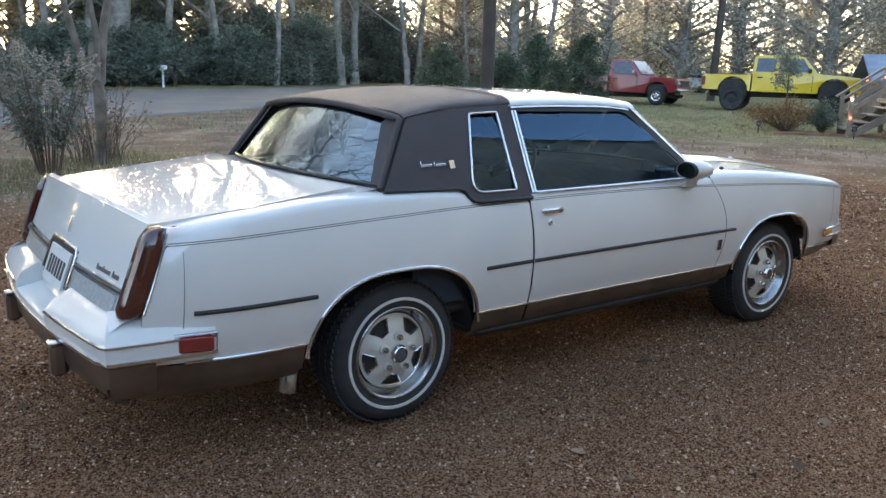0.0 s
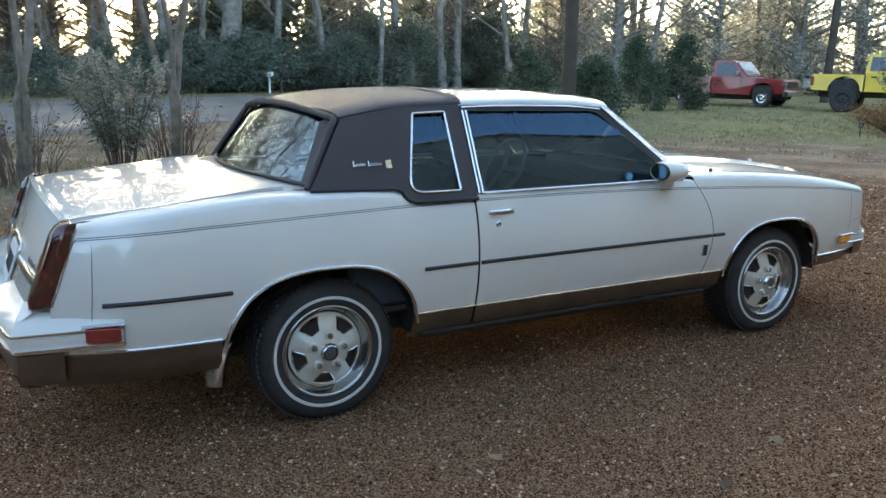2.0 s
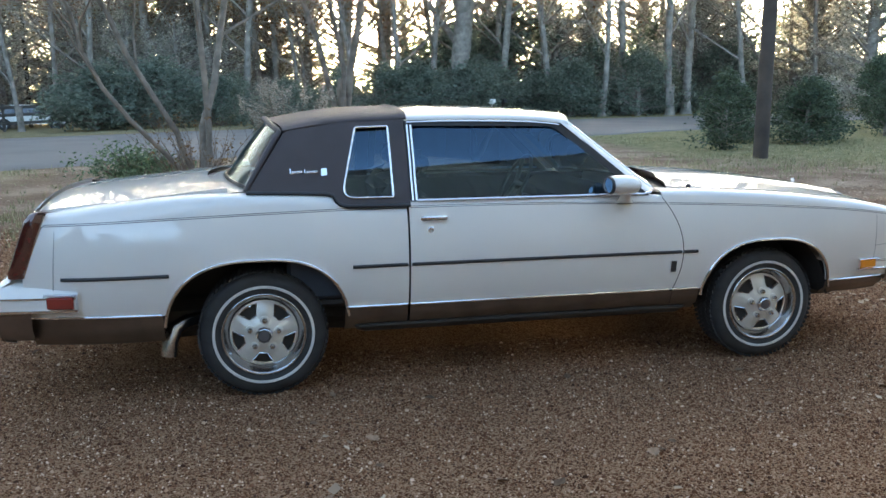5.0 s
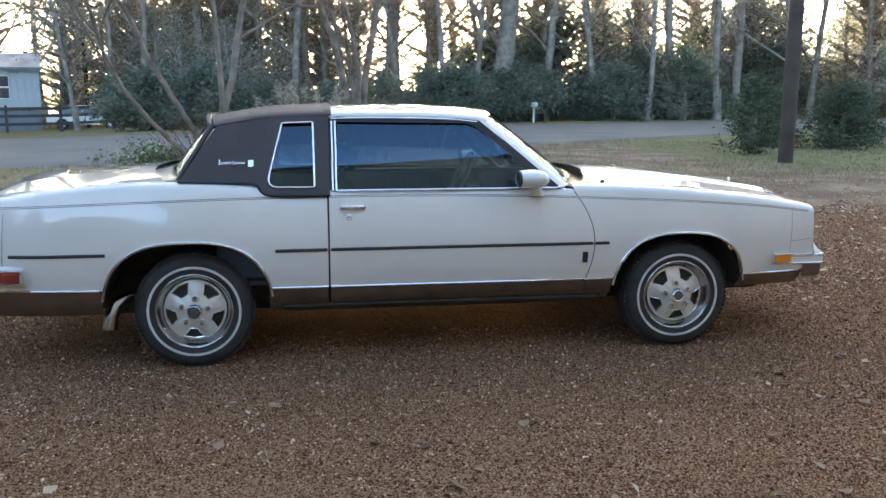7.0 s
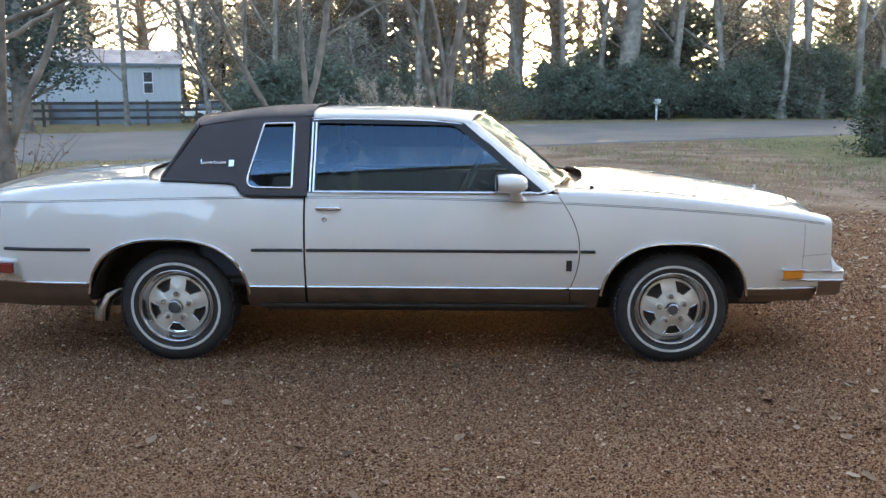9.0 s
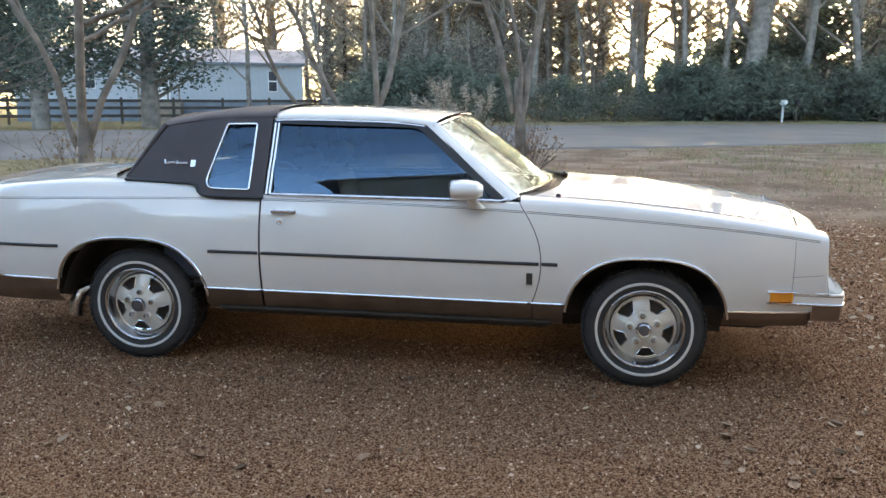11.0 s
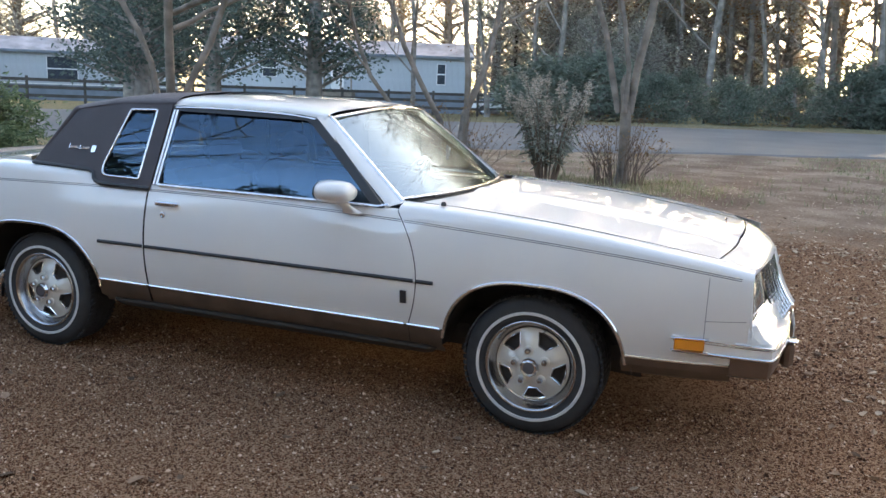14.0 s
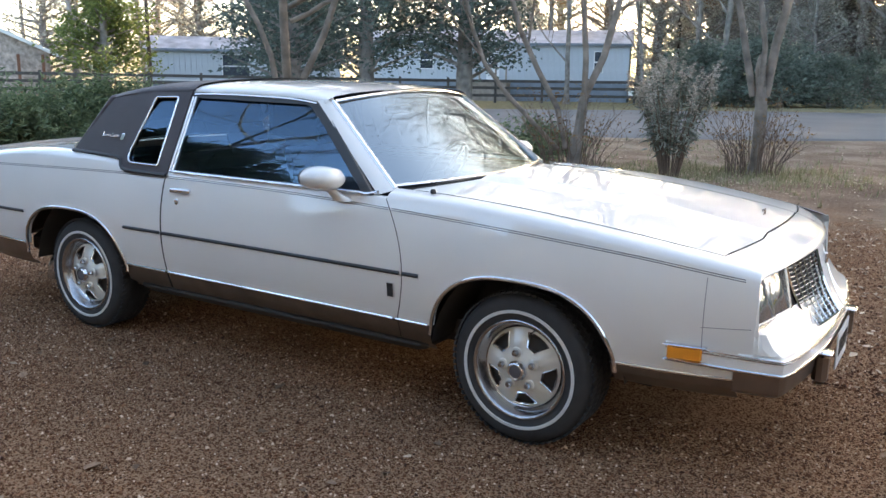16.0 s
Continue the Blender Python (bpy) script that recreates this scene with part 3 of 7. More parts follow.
part("roof_panel", Mesh().grid([roof_row(x) for x in spread(-0.632, 0.255, 14)]), M_PAINT, car, "white painted steel front roof", 60)
part("vinyl_roof", Mesh().grid([roof_row(x, 0.007) for x in spread(-1.245, -0.628, 12)]), M_VINYL, car, "padded dark brown vinyl roof cover", 60)
part("roof_band", Mesh().grid([roof_row(x, 0.012) for x in (-0.660, -0.655, -0.625, -0.620)]), M_VINYL, car)


def plane_poly(outer, holes=(), thick=0.02, out=0.0):
    """A panel in the cabin's leaning side plane: an outline and holes of (x, z), with thickness."""
    from mathutils.geometry import tessellate_polygon
    loops = [[Vector((x, z, 0)) for x, z in outer]] + [[Vector((x, z, 0)) for x, z in h] for h in holes]
    tris = tessellate_polygon(loops)
    flat = [p for l in loops for p in l]
    a = Mesh()
    a.v = [(p.x, -(lean(p.y) + out), p.y) for p in flat] + [(p.x, -(lean(p.y) + out - thick), p.y) for p in flat]
    n, o = len(flat), 0
    for i, j, k in tris:
        p, q, r = flat[i], flat[j], flat[k]
        if (q.x - p.x) * (r.y - p.y) - (q.y - p.y) * (r.x - p.x) < 0:
            j, k = k, j
        a.f += [(i, j, k), (n + i, n + k, n + j)]
    for l in loops:
        m = len(l)
        for i in range(m):
            j = (i + 1) % m
            a.f.append((o + i, n + o + i, n + o + j, o + j))
        o += m
    return a


def rounded(points, radii, k=5):
    """An outline with its corners rounded."""
    out = []
    n = len(points)
    for i, (x, z) in enumerate(points):
        p, a, b, r = Vector((x, z)), Vector(points[i - 1]), Vector(points[(i + 1) % n]), radii[i]
        if r <= 0:
            out.append((x, z))
            continue
        u, v = (a - p).normalized() * r, (b - p).normalized() * r
        for s in spread(0, 1, k):
            q = p + u * (1 - s) ** 2 + v * s * s
            out.append((q.x, q.y))
    return out


QW = rounded([(-0.985, 0.957), (-0.712, 0.955), (-0.714, 1.312), (-0.892, 1.307)], [0.07, 0.012, 0.012, 0.012])
QW_IN = rounded([(-0.975, 0.9645), (-0.7195, 0.9625), (-0.7215, 1.305), (-0.8875, 1.300)], [0.065, 0.01, 0.01, 0.01])
SAIL = rounded([(-1.425, 0.998), (-1.02, 0.985), (-1.00, 0.928), (-0.637, 0.925), (-0.637, 1.335), (-0.95, 1.325), (-1.235, 1.285)], [0.01, 0.03, 0.06, 0.0, 0, 0, 0.03])
both("sail_panel", plane_poly(SAIL, [list(reversed(QW))], 0.03, 0.006), M_VINYL, "dark vinyl sail panel", 30)
both("quarter_window_seal", plane_poly(QW, [list(reversed(QW_IN))], 0.02, 0.006), M_BLACK, "", 30)
rim = [(x, -(lean(z) + 0.008), z) for x, z in QW_IN + QW_IN[:1]]
both("quarter_window_frame", Mesh().tube(rim, [0.0062] * len(rim), 8, False), M_CHROME, "bright quarter window frame", 60)
lip = ribbon([(x, -lean(z) - 0.006, z) for x, z in [(-1.43, 0.999), (-1.2, 0.992), (-1.05, 0.987), (-1.016, 0.976), (-1.003, 0.950), (-0.985, 0.934), (-0.95, 0.926), (-0.638, 0.923)]], 0.018, 0.012)
both("vinyl_lip", lip, M_BLACK)
WIN = rounded([(-0.592, 0.950), (0.588, 0.948), (0.165, 1.297), (-0.590, 1.306)], [0.0, 0.02, 0.04, 0.0])
FRAME = rounded([(-0.634, 0.938), (0.655, 0.936), (0.215, 1.322), (-0.634, 1.334)], [0, 0.01, 0.05, 0])
def curved_pane(left, right, z0, z1, out):
    """Side glass that bulges outward between its lower and upper edge."""
    return Mesh().grid([[(left(z) + (right(z) - left(z)) * u, -(lean(z) + out + 0.020 * math.sin(math.pi * (z - z0) / (z1 - z0)) - 0.012), z) for u in spread(0, 1, 10)] for z in spread(z0, z1, 14)])


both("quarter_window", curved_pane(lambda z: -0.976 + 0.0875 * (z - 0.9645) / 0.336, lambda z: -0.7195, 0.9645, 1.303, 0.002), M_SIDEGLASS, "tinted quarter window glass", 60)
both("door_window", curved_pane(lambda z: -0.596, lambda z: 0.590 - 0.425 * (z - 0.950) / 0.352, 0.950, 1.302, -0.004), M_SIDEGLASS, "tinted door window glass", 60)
both("window_seal", plane_poly(FRAME, [list(reversed(WIN))], 0.016, -0.002), M_BLACK, "black window seal", 30)
for x in (-0.622, -0.603):
    both("post_strip", ribbon([(x + 0.002 * (z > 1.1), -lean(z) - 0.002, z) for z in spread(0.945, 1.312, 6)], 0.012, 0.008), M_CHROME, "bright door post strip")
both("belt_strip", ribbon([(x, -lean(0.945) - 0.002, 0.944) for x in spread(-0.60, 0.58, 12)] + [(0.62, -0.806, 0.941), (0.67, -0.798, 0.952)], 0.014, 0.010), M_CHROME, "bright belt strip")
both("drip_rail", ribbon([(x, -lean(ROOF_EDGE(x)) + 0.0, ROOF_EDGE(x) - 0.012) for x in spread(-0.62, 0.20, 14)], 0.012, 0.010), M_CHROME, "bright drip rail")


def glass_sheet(bottom, top, bow_b, bow_t, n=16, m=10, out=0.0):
    """A bowed screen: bottom and top half edges (x, y, z) and the bow at their middles."""
    rows = []
    for j in spread(0, 1, m):
        b, t = Vector(bottom), Vector(top)
        p = b.lerp(t, j)
        bow = bow_b + (bow_t - bow_b) * j
        dz = 0.012 + 0.036 * j
        rows.append([(p.x + bow * (1 - s * s) + out, s * p.y, p.z + dz * (1 - s * s) + 0.012 * math.sin(math.pi * j)) for s in spread(-1, 1, n)])
    return Mesh().grid(rows)


part("windshield", glass_sheet((0.680, 0.705, 0.968), (0.262, 0.583, 1.312), 0.17, 0.085), M_GLASS, car, "laminated windshield", 60)
part("rear_window", glass_sheet((-1.402, -0.722, 1.018), (-1.238, -0.578, 1.284), -0.13, -0.06), M_GLASS, car, "sloping rear window", 60)


def rail(pa, pb, qa, qb, bulge, mat, name, label=""):
    """A pillar lofted between two edges, bulging outward."""
    rows = []
    for s in spread(0, 1, 8):
        a, b = Vector(pa).lerp(Vector(pb), s), Vector(qa).lerp(Vector(qb), s)
        o = Vector((0.5, -0.8, 0.3)).normalized() * bulge
        rows.append([a - Vector((0, -0.03, 0)), a, a.lerp(b, 0.3) + o, a.lerp(b, 0.7) + o, b, b - Vector((0.03, -0.02, 0.02))])
    both(name, Mesh().grid(rows), mat, label, 60)


rail((0.662, -0.790, 0.938), (0.205, -0.640, 1.318), (0.722, -0.716, 0.958), (0.268, -0.578, 1.318), 0.010, M_PAINT, "windshield_pillar", "white windshield pillar")
both("windshield_trim", ribbon([Vector((0.708, -0.726, 0.962)).lerp(Vector((0.250, -0.592, 1.326)), s) for s in spread(0, 1, 8)], 0.016, 0.012), M_CHROME, "bright windshield trim")
rail((-1.435, -0.775, 0.990), (-1.245, -0.640, 1.288), (-1.418, -0.722, 1.012), (-1.262, -0.572, 1.285), 0.010, M_VINYL, "rear_pillar", "vinyl covered rear pillar")
edge = [Vector((-1.432, -0.762, 1.004)).lerp(Vector((-1.262, -0.645, 1.280)), k) for k in spread(0, 1, 6)]
edge = edge + [Vector((-1.266 - 0.055 * (1 - k * k), 0.632 * k, 1.286 + 0.046 * (1 - k * k))) for k in spread(-1, 1, 20)] + [Vector((p.x, -p.y, p.z)) for p in reversed(edge)]
part("rear_window_surround", Mesh().tube(edge, [0.015] * len(edge), 8), M_VINYL, car, "padded vinyl round the rear window", 60)
for name, edge, mat in (("rear_window_trim", [(-1.415 - 0.13 * (1 - s * s), 0.735 * s, 1.016 + 0.012 * (1 - s * s)) for s in spread(-1, 1, 20)], M_BLACK), ("windshield_base_trim", [(0.695 + 0.17 * (1 - s * s), 0.712 * s, 0.972 + 0.012 * (1 - s * s)) for s in spread(-1, 1, 20)], M_ALU), ("rear_header_trim", [(-1.244 - 0.06 * (1 - s * s), 0.582 * s, 1.283 + 0.048 * (1 - s * s)) for s in spread(-1, 1, 20)], M_BLACK), ("front_header_trim", [(0.268 + 0.085 * (1 - s * s), 0.585 * s, 1.318 + 0.042 * (1 - s * s)) for s in spread(-1, 1, 20)], M_CHROME)):
    part(name, Mesh().tube(edge, [0.008] * len(edge), 6), mat, car)


# ---- hood, deck, nose and tail ----
def deck_z(x, y, crown):
    w = flank(x, TOP(x)) - 0.095
    return TOP(x) + 0.036 + crown * (1 - min(1.0, abs(y) / w) ** 2)


def top_sheet(x0, x1, inset, crown, n=26, bow0=0.0, bow1=0.0, raise_=None):
    rows = []
    for i in spread(0, 1, n):
        row = []
        for s in spread(-1, 1, 28):
            xm = x0 + (x1 - x0) * i
            w = flank(xm, TOP(xm)) - 0.095 - inset
            y = s * w
            x = xm + (bow0 * (1 - i) + bow1 * i) * (1 - s * s)
            row.append((x, y, deck_z(x, y, crown) + (raise_(i, s) if raise_ else 0.0)))
        row.insert(0, (row[0][0], row[0][1], row[0][2] - 0.02))
        row.append((row[-1][0], row[-1][1], row[-1][2] - 0.02))
        rows.append(row)
    return Mesh().grid(rows)


def hood_form(i, s):
    a = abs(s)
    return 0.016 * max(0, min(1, (0.50 - a) / 0.035)) + 0.004 * math.sin(math.pi * i)


part("hood", top_sheet(0.80, 2.10, 0.004, 0.030, bow0=0.16, bow1=0.075, raise_=hood_form), M_PAINT, car, "white hood with raised centre", 35)
part("trunk_lid", top_sheet(-1.52, -2.375, 0.004, 0.022, bow0=-0.12, bow1=-0.02), M_PAINT, car, "white trunk lid", 35)
cowl = Mesh().grid([[(0.68 + 0.17 * (1 - s * s) + d, s * 0.76, z + 0.012 * (1 - s * s)) for d, z in ((0.0, 0.955), (0.03, 0.945), (0.10, 0.938), (0.14, 0.94))] for s in spread(-1, 1, 20)])
part("cowl_grille", cowl, M_BLACK, car, "black cowl vent panel")
shelf = Mesh().grid([[(-1.395 - d - 0.13 * (1 - s * s), s * 0.745, z + 0.012 * (1 - s * s)) for d, z in ((0.0, 1.000), (0.02, 1.004), (0.10, 0.999), (0.16, 0.990))] for s in spread(-1, 1, 20)])
part("rear_shelf_panel", shelf, M_PAINT, car, "white panel under the rear window")
for s in (-1, 1):
    arm = Mesh().tube([(0.78, s * 0.52, 0.968), (0.86, s * 0.30, 0.975), (0.885, s * 0.05, 0.985)], [0.006, 0.005, 0.004], 6)
    part("wiper", arm, M_BLACK, car, "black wiper arm")

# header panel over the lamps, in three facets with a pointed middle
def nose_x(y):
    return 2.218 + 0.102 * (1 - min(1.0, abs(y) / 0.72) ** 1.6)


rows = []
for s in spread(-1, 1, 32):
    y = s * 0.70
    back = Vector((2.108 + 0.075 * (1 - s * s), s * (flank(2.11, TOP(2.11)) - 0.10), 0))
    back.z = deck_z(back.x, back.y, 0.030) + 0.016 * max(0, min(1, (0.50 - abs(s)) / 0.035))
    fx = nose_x(y)
    fz = 0.780 + 0.025 * (1 - s * s)
    mid = Vector((fx - 0.02, y, fz + 0.018))
    rows.append([back, back.lerp(mid, 0.5) + Vector((0, 0, 0.004)), mid, (fx, y, fz), (fx + 0.004, y, fz - 0.012)])
part("header_panel", Mesh().grid(rows), M_PAINT, car, "white header panel above the lamps", 35)
both("fender_cap", Mesh().grid([[(2.06, -0.60, 0.838), (2.06, -0.70, 0.822), (2.06, -0.735, 0.80)], [(2.15, -0.60, 0.815), (2.15, -0.695, 0.80), (2.16, -0.745, 0.785)], [(2.235, -0.60, 0.782), (2.235, -0.70, 0.768), (2.235, -0.750, 0.755)]]), M_PAINT)
# corner panel outboard of each lamp, down to the bumper
a = Mesh()
a.grid([[(2.238, -flank(2.238, z), z) for z in spread(0.50, 0.77, 6)], [(2.243 + 0.02 * (0.77 - z) / 0.27, -flank(2.238, z) + 0.012, z) for z in spread(0.50, 0.77, 6)], [(2.230 + 0.035 * (0.77 - z) / 0.27, -0.740 - 0.02 * (0.77 - z) / 0.15, z) for z in spread(0.50, 0.77, 6)]])
both("corner_panel", a, M_PAINT)

# headlamp boxes: bezel, reflector, two lenses
for sgn in (1,):
    bez = Mesh()
    oc = [(2.212, -0.745, 0.770), (2.262, -0.402, 0.776), (2.304, -0.418, 0.604), (2.250, -0.764, 0.604)]
    ic = [(2.212, -0.733, 0.758), (2.258, -0.414, 0.765), (2.296, -0.430, 0.616), (2.246, -0.750, 0.616)]
    bk = [(p[0] - 0.075, p[1] * 0.99, p[2]) for p in ic]
    bez.add(oc + ic + bk, [(0, 4, 5, 1), (1, 5, 6, 2), (2, 6, 7, 3), (3, 7, 4, 0), (4, 8, 9, 5), (5, 9, 10, 6), (6, 10, 11, 7), (7, 11, 8, 4)])
    both("lamp_bezel", bez, M_ALU, "bright headlamp bezel", 20)
    both("lamp_backing", Mesh().add(bk, [(3, 2, 1, 0)]), M_BLACK)
    for y0, y1, x0, lab in ((-0.735, -0.590, 2.190, "outer lamp"), (-0.578, -0.425, 2.212, "headlamp")):
        lens = Mesh()
        lens.grid([[(x0 + 0.06 * (y - y0) / 0.3 + 0.05 * (0.760 - z) / 0.14 + 0.016 * math.sin(math.pi * (y - y0) / (y1 - y0)) * math.sin(math.pi * (z - 0.622) / 0.134), y, z) for z in spread(0.622, 0.756, 8)] for y in spread(y0, y1, 8)])
        both("headlamp", lens, M_LAMPGLASS, "clear fluted " + lab)
    post = Mesh().grid([[(2.238, -0.590, 0.744), (2.272, -0.592, 0.622)], [(2.240, -0.578, 0.745), (2.274, -0.580, 0.622)]])
    both("lamp_divider", post, M_ALU)

# waterfall grilles: a dark back, bright frame, bars
def grille_point(u, v):
    """u from the outer edge (0) to the middle (1), v down."""
    z = 0.772 - 0.238 * v
    y = -(0.392 - 0.05 * v) + (0.335 - 0.05 * v) * u
    x = 2.256 + 0.055 * u**0.7 + 0.070 * v + 0.040 * v**3
    return Vector((x, y, z + 0.010 * u))


back = Mesh().grid([[grille_point(u, v) - Vector((0.022, 0, 0)) for v in spread(0, 1, 12)] for u in spread(0, 1, 10)])
both("grille_back", back, M_UNDER, "dark grille backing")
for u in spread(0.0, 1.0, 6):
    pts = [grille_point(u, v) for v in spread(0, 1, 12)]
    both("grille_bar", Mesh().tube(pts, [0.0075 if u in (0.0, 1.0) else 0.0042] * 13, 5), M_CHROME if u in (0.0, 1.0) else M_ALU)
for v in spread(0.0, 1.0, 14):
    pts = [grille_point(u, v) - Vector((0.004, 0, 0)) for u in spread(0, 1, 8)]
    both("grille_bar", Mesh().tube(pts, [0.0075 if v in (0.0, 1.0) else 0.0032] * 9, 5), M_CHROME if v in (0.0, 1.0) else M_ALU)
# painted surround between and below the grilles
spine = Mesh().grid([[(nose_x(0) + 0.006 + 0.070 * v + 0.040 * v**3 - abs(y) * 0.25, y, 0.80 - 0.25 * v) for y in (-0.060, -0.03, 0, 0.03, 0.060)] for v in spread(0, 1, 10)])
part("nose_divider", spine, M_PAINT, car, "white divider between the grilles", 30)
part("nose_badge", Mesh().block(nose_x(0) + 0.02, -0.016, 0.72, nose_x(0) + 0.032, 0.016, 0.765, 0.003), M_CHROME, car, "small bright nose badge")

# bumpers: white upper facing with bright lines, dull metal below
def front_plan(s):
    """Points of the front bumper face, s from one wrapped end to the other."""
    a = abs(s)
    if a > 0.62:
        k = (a - 0.62) / 0.38
        p = (2.345 - 0.385 * k, 0.735 + 0.10 * k**0.8, 0.022 * k)
    else:
        k = a / 0.62
        p = (2.412 - 0.067 * k**2.4, 0.735 * k, 0.0)
    return p[0], math.copysign(p[1], s), p[2]


def rear_plan(s):
    a = abs(s)
    if a > 0.60:
        k = (a - 0.60) / 0.40
        p = (-2.565 + 0.365 * k, 0.846 + 0.046 * k**0.8)
    elif a > 0.58:
        k = (a - 0.58) / 0.02
        p = (-2.579 + 0.014 * k**2, 0.828 + 0.018 * (1 - (1 - k) ** 2))
    else:
        k = a / 0.58
        p = (-2.645 + 0.066 * k**2, 0.828 * k)
    return p[0], math.copysign(p[1], s)


def sweep(plan, profile, s0=-1.0, s1=1.0, n=64):
    """Carry a profile of (outward, height) round a plan curve."""
    rows = []
    for s in spread(s0, s1, n):
        p, q = Vector(plan(s - 0.004)[:2]), Vector(plan(s + 0.004)[:2])
        at = plan(s)
        c, up = Vector(at[:2]), (at[2] if len(at) > 2 else 0.0)
        d = (q - p).normalized()
        o = Vector((d.y, -d.x))
        if o.dot(c - Vector((math.copysign(1.9, c.x), 0))) < 0:
            o = -o
        rows.append([(c.x + o.x * h, c.y + o.y * h, z + up) for h, z in profile])
    return Mesh().grid(rows)


FACE = [(-0.02, 0.522), (-0.004, 0.518), (0.004, 0.510), (0.006, 0.485), (0.004, 0.456), (-0.012, 0.446)]
part("front_bumper", sweep(front_plan, FACE), M_PAINT, car, "white front bumper facing", 35)
for z, h, w in ((0.509, 0.003, 0.0035), (0.500, 0.003, 0.0025), (0.457, 0.005, 0.0055)):
    part("bumper_strip", sweep(front_plan, [(0, z - w), (h + 0.003, z - w), (h + 0.006, z - w * 0.4), (h + 0.006, z + w * 0.4), (h + 0.003, z + w), (0, z + w)]), M_ALU, car, "bright bumper strip")
part("front_valance", sweep(front_plan, [(-0.03, 0.455), (-0.002, 0.448), (-0.004, 0.40), (-0.010, 0.378), (-0.03, 0.366), (-0.06, 0.362)], -0.776, 0.776), M_VALANCE, car, "tarnished metal front bumper bar", 35)
# sloping shelf from lamps down to the bumper face
rows = []
for s in spread(-0.66, 0.66, 40):
    p = front_plan(s)
    y = p[1]
    rows.append([(min(nose_x(y) + 0.020, p[0] - 0.06), y * 0.975, 0.622), (min(nose_x(y) + 0.055, p[0] - 0.05), y * 0.985, 0.592), (p[0] - 0.035, y * 0.995, 0.545), (p[0] - 0.004, y, 0.524)])
wedge = [[(2.243, -flank(2.238, z), z) for z in (0.622, 0.592, 0.555, 0.524)], rows[0]]
both("shelf_end", Mesh().grid(wedge), M_PAINT)
part("front_shelf", Mesh().grid(rows), M_PAINT, car, "white sloping panel above the bumper", 30)
side = Mesh().grid([[(x, -flank(x, z) - 0.004 - 0.012 * (x - 1.93) / 0.4, z) for z in spread(0.428, 0.535, 5)] for x in spread(1.945, 2.2, 6)])
both("bumper_end", side, M_PAINT)
amb = Mesh().block(1.968, -0.014, 0.481, 2.084, 0.010, 0.530, 0.005)
amb.v = [(x, y - flank(x, 0.507) - 0.010, z) for x, y, z in amb.v]
both("side_marker", amb, M_AMBER, "amber side marker lamp")
for z in (0.5335, 0.477):
    both("marker_frame", ribbon([(x, -flank(x, z) - 0.014, z) for x in spread(1.955, 2.10, 4)], 0.007, 0.010, 0.012), M_CHROME)
for s in (-1, 1):
    part("bumper_guard", Mesh().block(2.385, s * 0.36 - 0.035, 0.33, 2.440, s * 0.36 + 0.035, 0.455, 0.018), M_VALANCE, car, "bumper guard")
    part("guard_cap", Mesh().block(2.39, s * 0.36 - 0.04, 0.448, 2.452, s * 0.36 + 0.04, 0.462, 0.006), M_CHROME, car)
plate = part("front_plate", Mesh().block(2.436, -0.152, 0.325, 2.442, 0.152, 0.478, 0.002), M_WHITE, car, "white plate with dark bars")
for k in range(6):
    part("plate_bar", Mesh().box(2.4422, -0.12 + k * 0.042, 0.37, 2.444, -0.095 + k * 0.042, 0.44), M_BLACK, plate)

REAR = [(-0.150, 0.640), (-0.085, 0.622), (-0.030, 0.592), (-0.008, 0.566), (-0.002, 0.557), (0.004, 0.545), (0.004, 0.52), (0.0, 0.487), (-0.02, 0.478)]
# the rear bumper is notched in the middle for the plate
for s0, s1 in ((-1.0, -0.19), (0.19, 1.0)):
    part("rear_bumper", sweep(rear_plan, REAR, s0, s1, 40), M_PAINT, car, "white rear bumper facing", 35)
NOTCH = [(-0.135, 0.62), (-0.125, 0.575), (-0.10, 0.545), (-0.05, 0.532), (-0.02, 0.526), (0.0, 0.52), (0.004, 0.505), (0.004, 0.49), (-0.02, 0.478)]
part("bumper_notch", sweep(rear_plan, NOTCH, -0.192, 0.192, 16), M_PAINT, car, "notch for the plate", 30)
for s in (-0.19, 0.19):
    a, b = [sweep(rear_plan, pr, s, s + 0.001, 1).v[:len(pr)] for pr in (REAR, NOTCH)]
    part("notch_wall", Mesh().grid([a, b]), M_PAINT, car, "", 30)
for z, h, w in ((0.550, 0.004, 0.004), (0.490, 0.005, 0.006)):
    for s0, s1 in (((-1.0, -0.19), (0.19, 1.0)) if z > 0.5 else ((-1.0, 1.0),)):
        part("bumper_strip", sweep(rear_plan, [(-0.01, z - w), (h + 0.004, z - w), (h + 0.004, z + w), (-0.01, z + w)], s0, s1, 40), M_ALU, car, "bright bumper strip")
part("rear_valance", sweep(rear_plan, [(-0.03, 0.483), (-0.008, 0.474), (-0.010, 0.40), (-0.045, 0.345), (-0.09, 0.335)], -0.77, 0.77), M_VALANCE, car, "tarnished metal rear bumper bar", 35)
for s in (-1, 1):
    part("bumper_guard", Mesh().block(-2.662, s * 0.42 - 0.028, 0.335, -2.60, s * 0.42 + 0.028, 0.470, 0.016), M_VALANCE, car, "bumper guard")
    part("guard_cap", Mesh().block(-2.668, s * 0.42 - 0.030, 0.462, -2.60, s * 0.42 + 0.030, 0.478, 0.006), M_CHROME, car)
redm = Mesh().block(-2.335, -0.034, 0.500, -2.215, 0.008, 0.556, 0.005)
redm.v = [(x, y - flank(x, 0.55) - 0.008, z) for x, y, z in redm.v]
both("side_marker", redm, M_REDMARK, "red side marker lamp")
